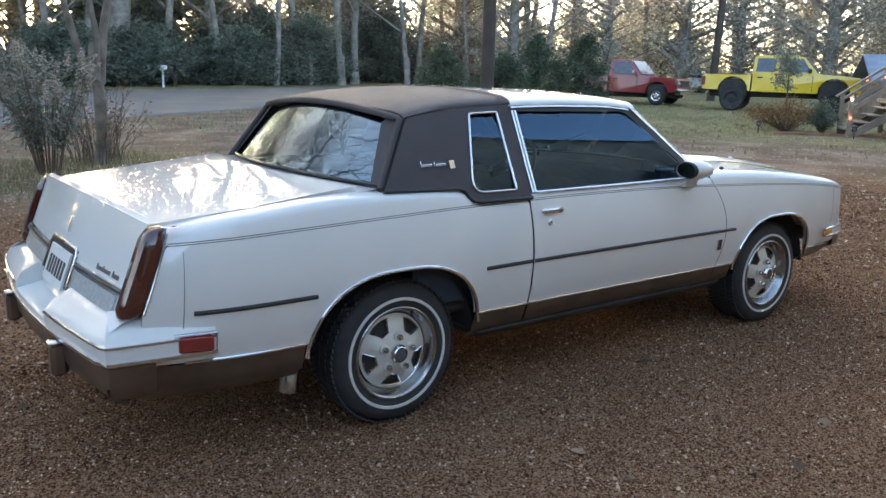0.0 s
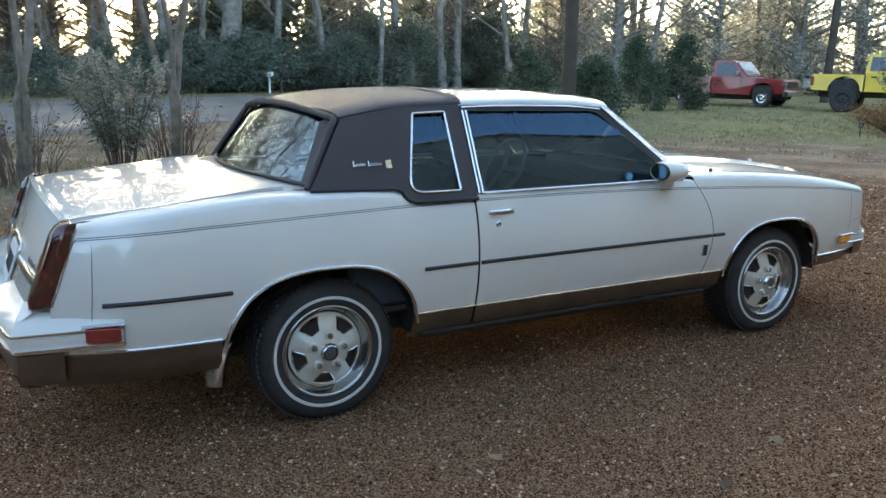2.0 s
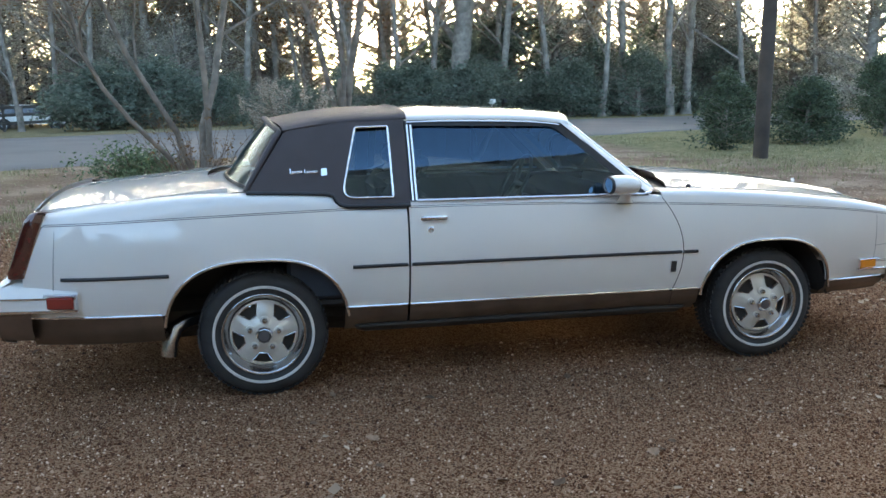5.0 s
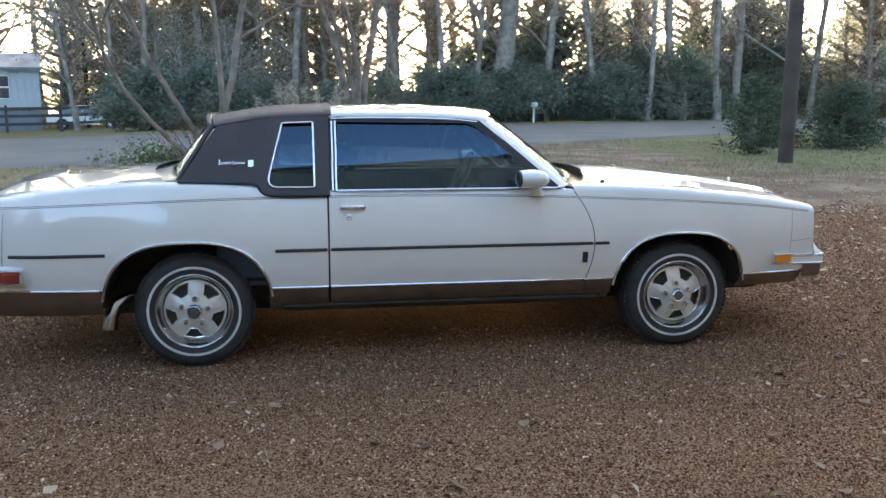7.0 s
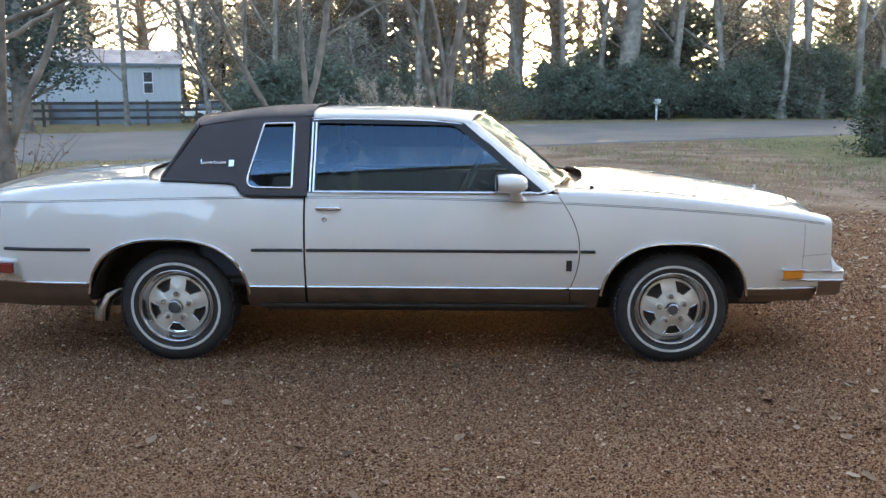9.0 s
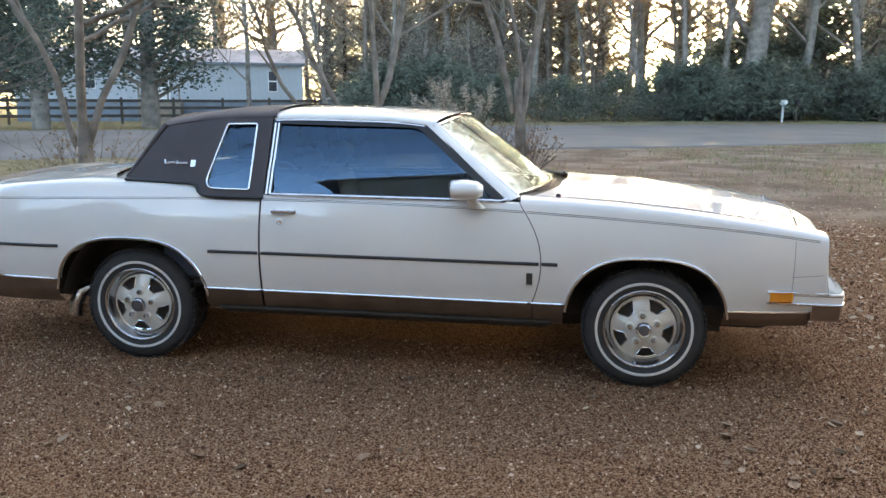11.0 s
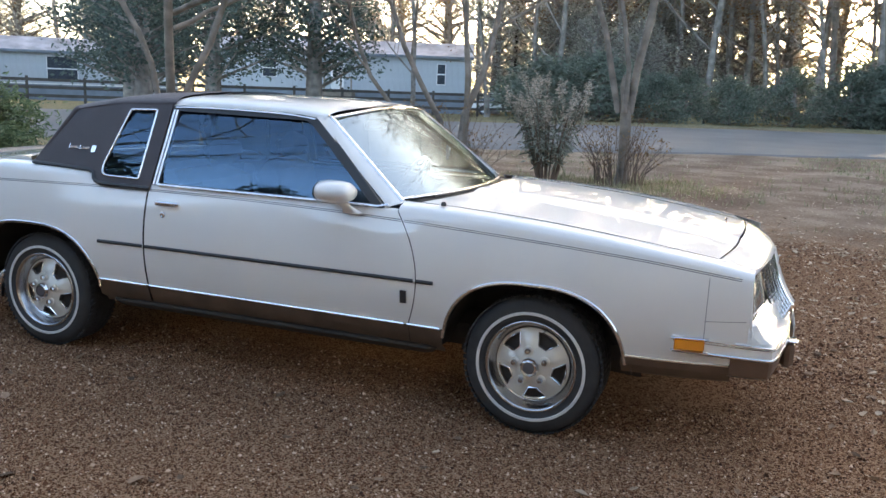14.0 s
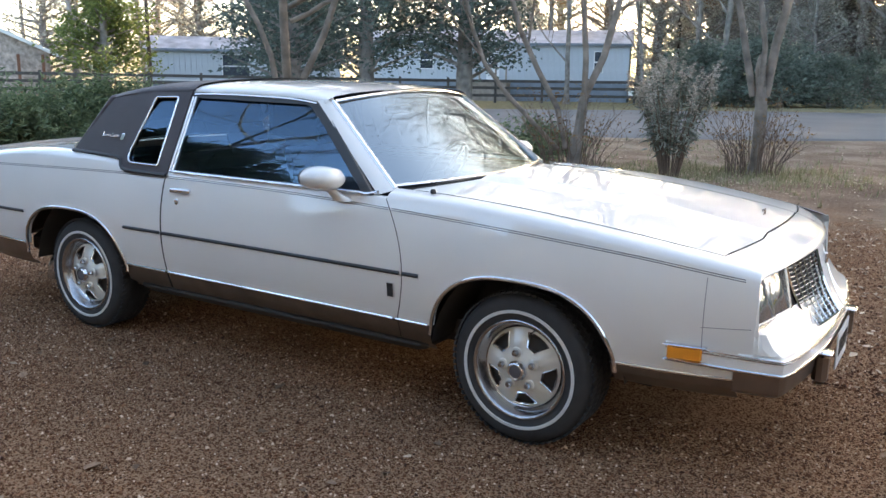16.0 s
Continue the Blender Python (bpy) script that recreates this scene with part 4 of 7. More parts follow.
ring = [(-2.345, 0.492), (-2.203, 0.492), (-2.203, 0.564), (-2.345, 0.564)]
both("marker_frame", ribbon([(x, -flank(x, z) - 0.026, z) for x, z in ring + ring[:1]], 0.009, 0.010, 0.03), M_CHROME)
both("bumper_end", Mesh().grid([[(x, -flank(x, z) - 0.005, z) for z in spread(0.475, 0.575, 5)] for x in spread(-2.36, -2.19, 5)]), M_PAINT)

# tail panel, lamps, plate, lid edge
rows = [[(tail_x(z) - 0.03 * (1 - (y / 0.75) ** 2), y, z + 0.02 * (1 - (y / 0.75) ** 2) * (z - 0.6) / 0.33) for y in spread(-0.752, 0.752, 20)] for z in (0.600, 0.67, 0.75, 0.83, 0.90, 0.930, 0.944)]
rows.append([(x + 0.02, y, z + 0.010) for x, y, z in rows[-1]])
part("tail_panel", Mesh().grid(rows), M_PAINT, car, "white rear face of the trunk lid", 35)
lamp = Mesh()
for z0, z1 in ((0.632, 0.928),):
    ring = []
    for z in spread(z0, z1, 10):
        xb = tail_x(z)
        t = 0.012 if z in (z0, z1) else 0.0
        ring.append([(xb + 0.060, -flank(xb + 0.06, z) + 0.004 + t, z), (xb + 0.02, -0.828 + t, z), (xb - 0.014 + t, -0.818 + t, z), (xb - 0.024 + t, -0.796, z), (xb - 0.024 + t, -0.762, z), (xb - 0.006, -0.748, z)])
    lamp.grid(ring)
    k = len(lamp.v)
    top = [(x + 0.055, y + 0.006, 0.936) for x, y, z in ring[-1]]
    lamp.grid([ring[-1], [(x + 0.02, y, 0.938) for x, y, z in ring[-1]], top])
both("tail_lamp", lamp, M_REDLENS, "tall dark red tail lamp", 40)
em = Mesh().grid([[(tail_x(z) - 0.022, y, z), (tail_x(z) - 0.028, y, z)] for y, z in ((-0.792, 0.77), (-0.774, 0.77), (-0.774, 0.825), (-0.792, 0.825), (-0.792, 0.77))])
em.add([(tail_x(z) - 0.028, y, z) for y, z in ((-0.792, 0.77), (-0.774, 0.77), (-0.774, 0.825), (-0.792, 0.825))], [(0, 1, 2, 3)])
both("tail_lamp_emblem", em, M_CHROME)
both("lamp_edge", Mesh().tube([(tail_x(z) + 0.059, -flank(tail_x(z) + 0.06, z) - 0.001, z) for z in spread(0.64, 0.915, 8)], [0.004] * 9, 5), M_ALU)
def on_tail(y, z, out):
    return (tail_x(z) - 0.03 * (1 - (y / 0.75) ** 2) - out, y, z)


def tail_slab(y0, y1, z0, z1, out):
    """A slab lying on the tail's face."""
    g = Mesh().grid([[on_tail(y, z0, -0.01), on_tail(y, z0, out), on_tail(y, z1, out), on_tail(y, z1, -0.01)] for y in spread(y0, y1, 10)])
    n = len(g.v)
    g.f += [(3, 2, 1, 0), (n - 4, n - 3, n - 2, n - 1)]
    return g


both("backup_lamp", tail_slab(-0.70, -0.235, 0.628, 0.690, 0.010), M_BACKUP, "clear ribbed backup lamp")
both("lamp_strip", tail_slab(-0.745, -0.22, 0.694, 0.720, 0.012), M_CHROME, "bright trim with a dark line")
both("lamp_line", tail_slab(-0.745, -0.22, 0.703, 0.711, 0.015), M_BLACK)
part("plate_recess", tail_slab(-0.20, 0.20, 0.60, 0.755, 0.006), M_BLACK, car, "recess round the plate")
part("recess_trim", Mesh().tube([on_tail(y, z, 0.008) for y, z in ((-0.205, 0.62), (-0.205, 0.735), (-0.18, 0.76), (0.18, 0.76), (0.205, 0.735), (0.205, 0.62))], [0.007] * 6, 6), M_CHROME, car)
plate = part("rear_plate", tail_slab(-0.152, 0.152, 0.590, 0.732, 0.016), M_WHITE, car, "white plate with dark bars")
for k in range(6):
    part("plate_bar", tail_slab(-0.125 + k * 0.043, -0.100 + k * 0.043, 0.625, 0.695, 0.018), M_BLACK, plate)
part("trunk_badge", tail_slab(-0.016, 0.016, 0.80, 0.862, 0.010), M_CHROME, car, "small bright trunk emblem")
for k in range(14):
    if k != 9:
        h = 0.021 if k in (0, 4, 10) else 0.014
        y = -0.44 - k * 0.0165
        part("tail_script", tail_slab(y - 0.0055, y + 0.0055, 0.735, 0.735 + h, 0.004), M_STRIPE, car)


# ---- wheels ----
def build_wheel(x, side, turn):
    """A styled steel wheel with five spokes, trim ring and whitewall tyre; the face looks along -y for side -1."""
    spin = pose(0, 0, 0, 90 if side < 0 else -90, 0, 0) @ pose(0, 0, 0, 0, 0, turn)
    disc = Mesh()
    n = 120
    ring = [0.028, 0.048, 0.062, 0.076, 0.088, 0.098, 0.110, 0.121, 0.132, 0.143, 0.154, 0.166]
    tall = curve([(0.028, 0.036), (0.05, 0.034), (0.080, 0.020), (0.11, 0.008), (0.14, -0.004), (0.166, -0.012)])

    def open_at(r, ph):
        """Whether the slot is open at radius r; ph runs from -0.5 to 0.5 over one spoke pitch."""
        return 0.098 < r < 0.154 and abs(ph) < 0.16 + 0.12 * (r - 0.098) / 0.056
    rows = []
    for r in ring:
        row = []
        for k in range(n):
            a = 2 * math.pi * k / n
            ph = ((a / (2 * math.pi) * 5 + 0.5) % 1.0) - 0.5
            lift = 0.010 * max(0.0, min(1.0, (abs(ph) - 0.2) / 0.2)) * max(0.0, 1 - abs(r - 0.11) / 0.055)
            row.append(Vector((r * math.cos(a), r * math.sin(a), tall(r) + lift)))
        rows.append(row)
    f = []
    for i in range(len(ring) - 1):
        for k in range(n):
            ph = (((k + 0.5) / n * 5 + 0.5) % 1.0) - 0.5
            if not open_at((ring[i] + ring[i + 1]) / 2, ph):
                f.append((i * n + k, i * n + (k + 1) % n, (i + 1) * n + (k + 1) % n, (i + 1) * n + k))
    disc.add([p for r in rows for p in r], f)
    disc.v = [tuple(spin @ Vector(p)) for p in disc.v]
    wheel = part("wheel", disc, M_WHEELPAINT, car, "silver-white five-spoke steel wheel", 40)
    for s in range(5):
        edge = Mesh()
        pts = []
        for r, q in ((0.098, 0.0), (0.099, 0.155), (0.126, 0.22), (0.153, 0.275), (0.154, 0.14), (0.154, 0.0), (0.154, -0.14), (0.153, -0.275), (0.126, -0.22), (0.099, -0.155), (0.098, 0.0)):
            a = 2 * math.pi * (s + q) / 5
            pts.append(spin @ Vector((r * math.cos(a), r * math.sin(a), tall(r) + 0.004)))
        edge.tube(pts, [0.0035] * len(pts), 4, False)
        part("slot_trim", edge, M_CHROME, wheel)
        slot = Mesh()
        back = [p + spin.to_3x3() @ Vector((0, 0, -0.022)) for p in pts[:-1]]
        slot.grid([[p, q] for p, q in zip(pts[:-1] + pts[:1], back + back[:1])])
        slot.add(back, [tuple(range(len(back)))])
        part("slot_well", slot, M_UNDER, wheel)
    part("trim_ring", Mesh().lathe([(0.163, -0.016), (0.168, -0.015), (0.173, -0.010), (0.178, 0.002), (0.183, 0.012), (0.189, 0.024), (0.194, 0.034), (0.200, 0.038), (0.206, 0.036), (0.209, 0.024)], 64, spin), M_RIM, wheel, "polished deep trim ring", 60)
    part("centre_cap", Mesh().lathe([(0.045, 0.026), (0.043, 0.046), (0.036, 0.058), (0.032, 0.061)], 10, spin), M_CHROME, wheel, "bright centre cap", 20)
    part("cap_face", Mesh().lathe([(0.033, 0.061), (0.026, 0.058), (0.0, 0.058)], 20, spin), M_BLACK if x < 0 else M_ALU, wheel)
    part("cap_emblem", Mesh().lathe([(0.026, 0.0585), (0.010, 0.0605), (0.0, 0.0605)], 20, spin), M_STRIPE, wheel)
    for k in range(5):
        a = 2 * math.pi * (k + 0.5) / 5
        p = pose(0.072 * math.cos(a), 0.072 * math.sin(a), tall(0.072))
        part("lug_boss", Mesh().lathe([(0.022, 0.002), (0.021, 0.009), (0.018, 0.011), (0.0, 0.011)], 20, spin @ p), M_WHEELPAINT, wheel)
        part("lug_nut", Mesh().lathe([(0.0145, 0.008), (0.014, 0.024), (0.010, 0.031), (0.0, 0.033)], 6, spin @ p), M_RIM, wheel, "", 20)
    valve = Mesh().tube([spin @ Vector((0.172, 0.03, 0.0)), spin @ Vector((0.168, 0.03, 0.03))], [0.004, 0.003], 6)
    part("valve_stem", valve, M_BLACK, wheel)
    prof = [(0.196, -0.17), (0.23, -0.185), (0.285, -0.178), (0.303, -0.160), (0.311, -0.13), (0.313, -0.075), (0.311, -0.02), (0.303, 0.012), (0.290, 0.028), (0.268, 0.037), (0.252, 0.0385), (0.240, 0.039), (0.222, 0.037), (0.208, 0.030), (0.200, 0.015)]
    part("tyre", Mesh().lathe(prof, 64, spin), M_RUBBER, wheel, "black tyre", 40)
    part("whitewall", Mesh().lathe([(0.2475, 0.0375), (0.246, 0.0425), (0.2345, 0.0430), (0.233, 0.038)], 64, spin), M_WHITEWALL, wheel, "white sidewall ring")
    tread = Mesh()
    for k in range(72):
        a = 2 * math.pi * k / 72
        for h in (-0.15, -0.10, -0.05, 0.0):
            m = spin @ pose(0, 0, h, 0, 0, math.degrees(a)) @ pose(0.312, 0, 0, 25, 0, 0)
            tread.box(-0.004, -0.009, -0.017, 0.004, 0.009, 0.017, m)
    part("tread", tread, M_RUBBER, wheel, "", 0)
    for o in (wheel,):
        o.location = (x, side * (0.785 if x > 0 else 0.788), HUB)
    return wheel


for x, side, turn in ((-1.373, -1, 50), (1.373, -1, 62), (-1.373, 1, 12), (1.373, 1, 30)):
    w = build_wheel(x, side, turn)
    if x > 0 and side < 0:
        w.rotation_euler = (0, 0, radians(-1.0))

# ---- details on the flanks ----
def build_handle():
    h = Mesh().block(-0.590, -0.016, 0.842, -0.450, 0.010, 0.866, 0.006)
    h.v = [(x, y - flank(x, 0.854), z) for x, y, z in h.v]
    both("door_handle", h, M_CHROME, "bright flap door handle", 30)
    g = Mesh().block(-0.582, -0.018, 0.846, -0.458, -0.014, 0.856, 0.003)
    g.v = [(x, y - flank(x, 0.854), z) for x, y, z in g.v]
    both("handle_recess", g, M_ALU)
    k = Mesh().lathe([(0.015, -0.002), (0.015, 0.004), (0.011, 0.007), (0.004, 0.004), (0.0, 0.004)], 18, pose(-0.540, -flank(-0.54, 0.80), 0.800, 90, 0, 0))
    both("door_lock", k, M_CHROME, "round key lock", 30)


build_handle()
for x, z, w, h, mat in ((0.785, 0.555, 0.030, 0.060, M_BLACK),):
    b = Mesh().block(x - w / 2, -0.010, z - h / 2, x + w / 2, 0.004, z + h / 2, 0.003)
    b.v = [(p, q - flank(p, z), r) for p, q, r in b.v]
    both("door_badge", b, mat, "small dark door emblem")
    fr = ribbon([(p, -flank(p, r) - 0.002, r) for p, r in ((x - w / 2, z - h / 2), (x + w / 2, z - h / 2), (x + w / 2, z + h / 2), (x - w / 2, z + h / 2), (x - w / 2, z - h / 2))], 0.004, 0.010)
    both("badge_rim", fr, M_CHROME)
# script on the sail panel: unreadable strokes, and a small square emblem
strokes = Mesh()
for x0, x1, tall in ((-1.222, -1.160, 0.026), (-1.152, -1.084, 0.022)):
    line = []
    for k in spread(0, 1, 46):
        h = tall if k < 0.16 else 0.011 + 0.006 * (0.45 < k < 0.55)
        turn = 2 * math.pi * 6 * k
        line.append((x0 + (x1 - x0) * k + 0.0035 * math.sin(turn) + 0.004 * (h - 0.006), 1.086 + h * 0.5 * (1 - math.cos(turn)) - 0.003 + 0.004 * k))
    strokes.tube([(x, -lean(z) - 0.010, z) for x, z in line], [0.0022] * len(line), 5)
both("sail_script", strokes, M_CHROME, "bright cursive strokes")
em = plane_poly([(-1.068, 1.072), (-1.040, 1.074), (-1.040, 1.108), (-1.068, 1.106)], [], 0.006, 0.012)
both("sail_emblem", em, M_CHROME, "small square emblem")


def build_mirror(side):
    a = Mesh()
    prof = [(0.0, -0.115), (0.035, -0.112), (0.058, -0.085), (0.066, -0.04), (0.066, 0.0), (0.060, 0.04), (0.050, 0.052)]
    m = pose(0.43, side * 0.905, 1.004, 0, -90, 0) @ Matrix.Diagonal((0.78, 1.25, 1.0, 1.0))
    a.lathe(prof, 24, m)
    body = part("door_mirror", a, M_PAINT, car, "white bullet door mirror", 60)
    part("mirror_glass", Mesh().lathe([(0.052, 0.049), (0.0, 0.047)], 24, m), M_CHROME, body, "mirror glass", 60)
    part("mirror_rim", Mesh().lathe([(0.052, 0.050), (0.050, 0.056), (0.058, 0.052), (0.060, 0.044)], 24, m), M_BLACK, body)
    leg = Mesh().grid([[(0.445 + dx * s + sh, side * (y + dy * s), z) for dx, dy in ((0.038, 0), (0.025, 0.022), (0, 0.03), (-0.025, 0.022), (-0.038, 0), (-0.025, -0.022), (0, -0.03), (0.025, -0.022))] for z, y, s, sh in ((0.905, 0.832, 1.35, 0.06), (0.920, 0.848, 1.05, 0.055), (0.940, 0.872, 0.8, 0.045), (0.960, 0.892, 0.8, 0.035), (0.985, 0.90, 1.0, 0.03))], True)
    if side > 0:
        leg.f = [tuple(reversed(q)) for q in leg.f]
    part("mirror_stalk", leg, M_PAINT, body, "", 60)


build_mirror(-1)
build_mirror(1)
part("washer_knob", Mesh().lathe([(0.013, 0), (0.012, 0.012), (0.008, 0.018), (0, 0.019)], 12, pose(0.915, -0.745, 0.962)), M_BLACK, car, "small black knob on the fender")
orn = Mesh().tube([(2.09, 0, 0.858), (2.088, 0, 0.872)], [0.012, 0.008], 8)
orn.grid([[(2.088 + 0.006 * s, y * 0.018, z) for y in (-1, 1)] for z in (0.872, 0.915) for s in (-1, 1)])
orn.block(2.084, -0.018, 0.872, 2.092, -0.012, 0.918, 0.002).block(2.084, 0.012, 0.872, 2.092, 0.018, 0.918, 0.002).block(2.084, -0.018, 0.910, 2.092, 0.018, 0.918, 0.002)
part("hood_ornament", orn, M_CHROME, car, "upright bright hood ornament")
part("exhaust_tip", Mesh().tube([(-1.62, -0.56, 0.36), (-1.75, -0.655, 0.350), (-1.80, -0.690, 0.325), (-1.825, -0.705, 0.270), (-1.835, -0.710, 0.195)], [0.032, 0.036, 0.040, 0.041, 0.041], 20, False), M_RIM, car, "steel exhaust tip", 60)
part("exhaust_bore", Mesh().lathe([(0.037, 0), (0.0, 0.02)], 16, look((-1.834, -0.710, 0.203), (-1.825, -0.705, 0.270))), M_UNDER, car)

# ---- cabin ----
cab = Mesh().block(-1.30, -0.74, 0.40, 0.80, 0.74, 0.46, 0.02)
part("cabin_floor", cab, M_UNDER, car)
for s in (-1, 1):
    part("door_card", Mesh().block(-1.25, min(s * 0.70, s * 0.765), 0.45, 0.74, max(s * 0.70, s * 0.765), 0.93, 0.02), M_CLOTH, car, "dark inner door panel")
for y0, y1, x in ((-0.66, -0.06, -0.05), (0.06, 0.66, -0.05)):
    part("front_seat", Mesh().block(x - 0.45, y0, 0.46, x + 0.10, y1, 0.66, 0.07).block(x - 0.20, y0, 0.60, x - 0.02, y1, 1.03, 0.08, pose(x - 0.40, 0, 0.60, 0, -14, 0) @ pose(-x + 0.05, 0, -0.60)), M_CLOTH, car, "blue-grey cloth front seat")
    part("head_rest", Mesh().block(-0.06, -0.14, 0, 0.06, 0.14, 0.15, 0.05, pose(x - 0.46, (y0 + y1) / 2, 1.02, 0, -12, 0)), M_CLOTH, car)
part("rear_seat", Mesh().block(-1.10, -0.66, 0.46, -0.62, 0.66, 0.64, 0.07).block(-0.09, -0.66, 0, 0.09, 0.66, 0.46, 0.07, pose(-1.12, 0, 0.52, 0, -18, 0)), M_CLOTH, car, "blue-grey cloth rear seat")
part("parcel_shelf", Mesh().block(-1.42, -0.66, 0.955, -1.18, 0.66, 0.985, 0.01), M_CLOTH, car, "dark parcel shelf")
part("dashboard", Mesh().block(0.42, -0.70, 0.66, 0.74, 0.70, 0.93, 0.07), M_CLOTH, car, "dark blue dashboard")
sw = Mesh()
mw = pose(0.28, 0.36, 0.90, 0, -62, 0)
sw.tube([mw @ Vector((0.19 * math.cos(a), 0.19 * math.sin(a), 0)) for a in spread(0, 2 * math.pi, 30)], [0.012] * 31, 8, False)
for a in (0.4, 2.74, 4.71):
    sw.tube([mw @ Vector((0, 0, -0.01)), mw @ Vector((0.19 * math.cos(a), 0.19 * math.sin(a), 0))], [0.018, 0.011], 6)
part("steering_wheel", sw, M_STEER, car, "thin grey steering wheel")
part("steering_column", Mesh().tube([(0.29, 0.36, 0.895), (0.55, 0.36, 0.76)], [0.035, 0.04], 10), M_BLACK, car)
part("inside_mirror", Mesh().block(0.20, -0.12, 1.235, 0.225, 0.12, 1.285, 0.01), M_BLACK, car, "inside rear-view mirror")
lin = Mesh().grid([[(x, y, ROOF_EDGE(x) + 0.012 - 0.02 * (y / 0.6) ** 2) for y in spread(-0.60, 0.60, 8)] for x in spread(-1.2, 0.24, 8)])
part("headliner", lin, M_CLOTH, car)


# ---- plants ----
def grow(mesh, rng, p, d, r, length, level, spec, tips):
    """A branching limb: tapered tube with side limbs, down to twigs."""
    n = 9 if level == 0 else 5 if level == 1 else 3 if level == 2 else 2
    pts, radii, q, w = [Vector(p)], [r], Vector(p), Vector(d).normalized()
    end = r * (0.55 if level < len(spec) else 0.25)
    for i in range(n):
        j = spec[0]["bend"] * (1.4 if level else 1.0)
        w = (w + Vector((rng.uniform(-j, j), rng.uniform(-j, j), rng.uniform(-j, j) * 0.6 + spec[0]["up"]))).normalized()
        q = q + w * length / n
        pts.append(q.copy())
        radii.append(r + (end - r) * (i + 1) / n)
    mesh.tube(pts, radii, (9, 6, 4, 3, 3)[min(level, 4)], level == 0)
    if level >= len(spec):
        tips.append((pts[-1], w))
        tips.append((pts[-2], w))
        return
    s = spec[level]
    for k in range(s["count"]):
        f = s["from"] + (1 - s["from"]) * (k + rng.random()) / s["count"]
        i = min(int(f * n), n - 1)
        base = pts[i].lerp(pts[i + 1], f * n - i)
        side = Vector((rng.gauss(0, 1), rng.gauss(0, 1), rng.gauss(0, 0.5)))
        side = (side - w * side.dot(w)).normalized()
        nd = w * math.cos(s["angle"]) + side * math.sin(s["angle"])
        rr = (radii[i] * (1 - (f * n - i)) + radii[i + 1] * (f * n - i)) * s["thin"]
        grow(mesh, rng, base, nd, rr, length * s["short"] * rng.uniform(0.75, 1.2), level + 1, spec, tips)
    if level > 0:
        grow(mesh, rng, pts[-1], w, radii[-1], length * 0.6, level + 1, spec, tips)


def leaves(mesh, rng, centre, count, spread_, size, flat=0.5, droop=0.0, narrow=0.45):
    """Separate small leaves round a place, each a bent blade of two faces."""
    c = Vector(centre)
    for _ in range(count):
        p = c + Vector((rng.gauss(0, spread_), rng.gauss(0, spread_), rng.gauss(0, spread_ * 0.8)))
        d = Vector((rng.gauss(0, 1), rng.gauss(0, 1), rng.gauss(0, flat) - droop)).normalized()
        u = d.cross(Vector((rng.gauss(0, 1), rng.gauss(0, 1), rng.gauss(0, 1)))).normalized()
        s = size * rng.uniform(0.6, 1.3)
        k = d.cross(u) * s * 0.12
        o = len(mesh.v)
        mesh.v += [tuple(p), tuple(p + d * s * 0.5 + u * s * narrow * 0.5 + k), tuple(p + d * s), tuple(p + d * s * 0.5 - u * s * narrow * 0.5 + k)]
        mesh.f += [(o, o + 1, o + 2), (o, o + 2, o + 3)]


def place(x, y, turn=0.0, size=1.0, sink=0.0):
    return pose(x, y, rise(x, y) - sink, 0, 0, turn) @ Matrix.Diagonal((size, size, size, 1))


MYRTLE = [dict(count=8, **{"from": 0.28}, angle=0.72, thin=0.50, short=0.60, bend=0.33, up=0.15), dict(count=6, **{"from": 0.25}, angle=0.65, thin=0.5, short=0.58), dict(count=5, **{"from": 0.2}, angle=0.65, thin=0.5, short=0.55), dict(count=3, **{"from": 0.2}, angle=0.6, thin=0.55, short=0.6)]


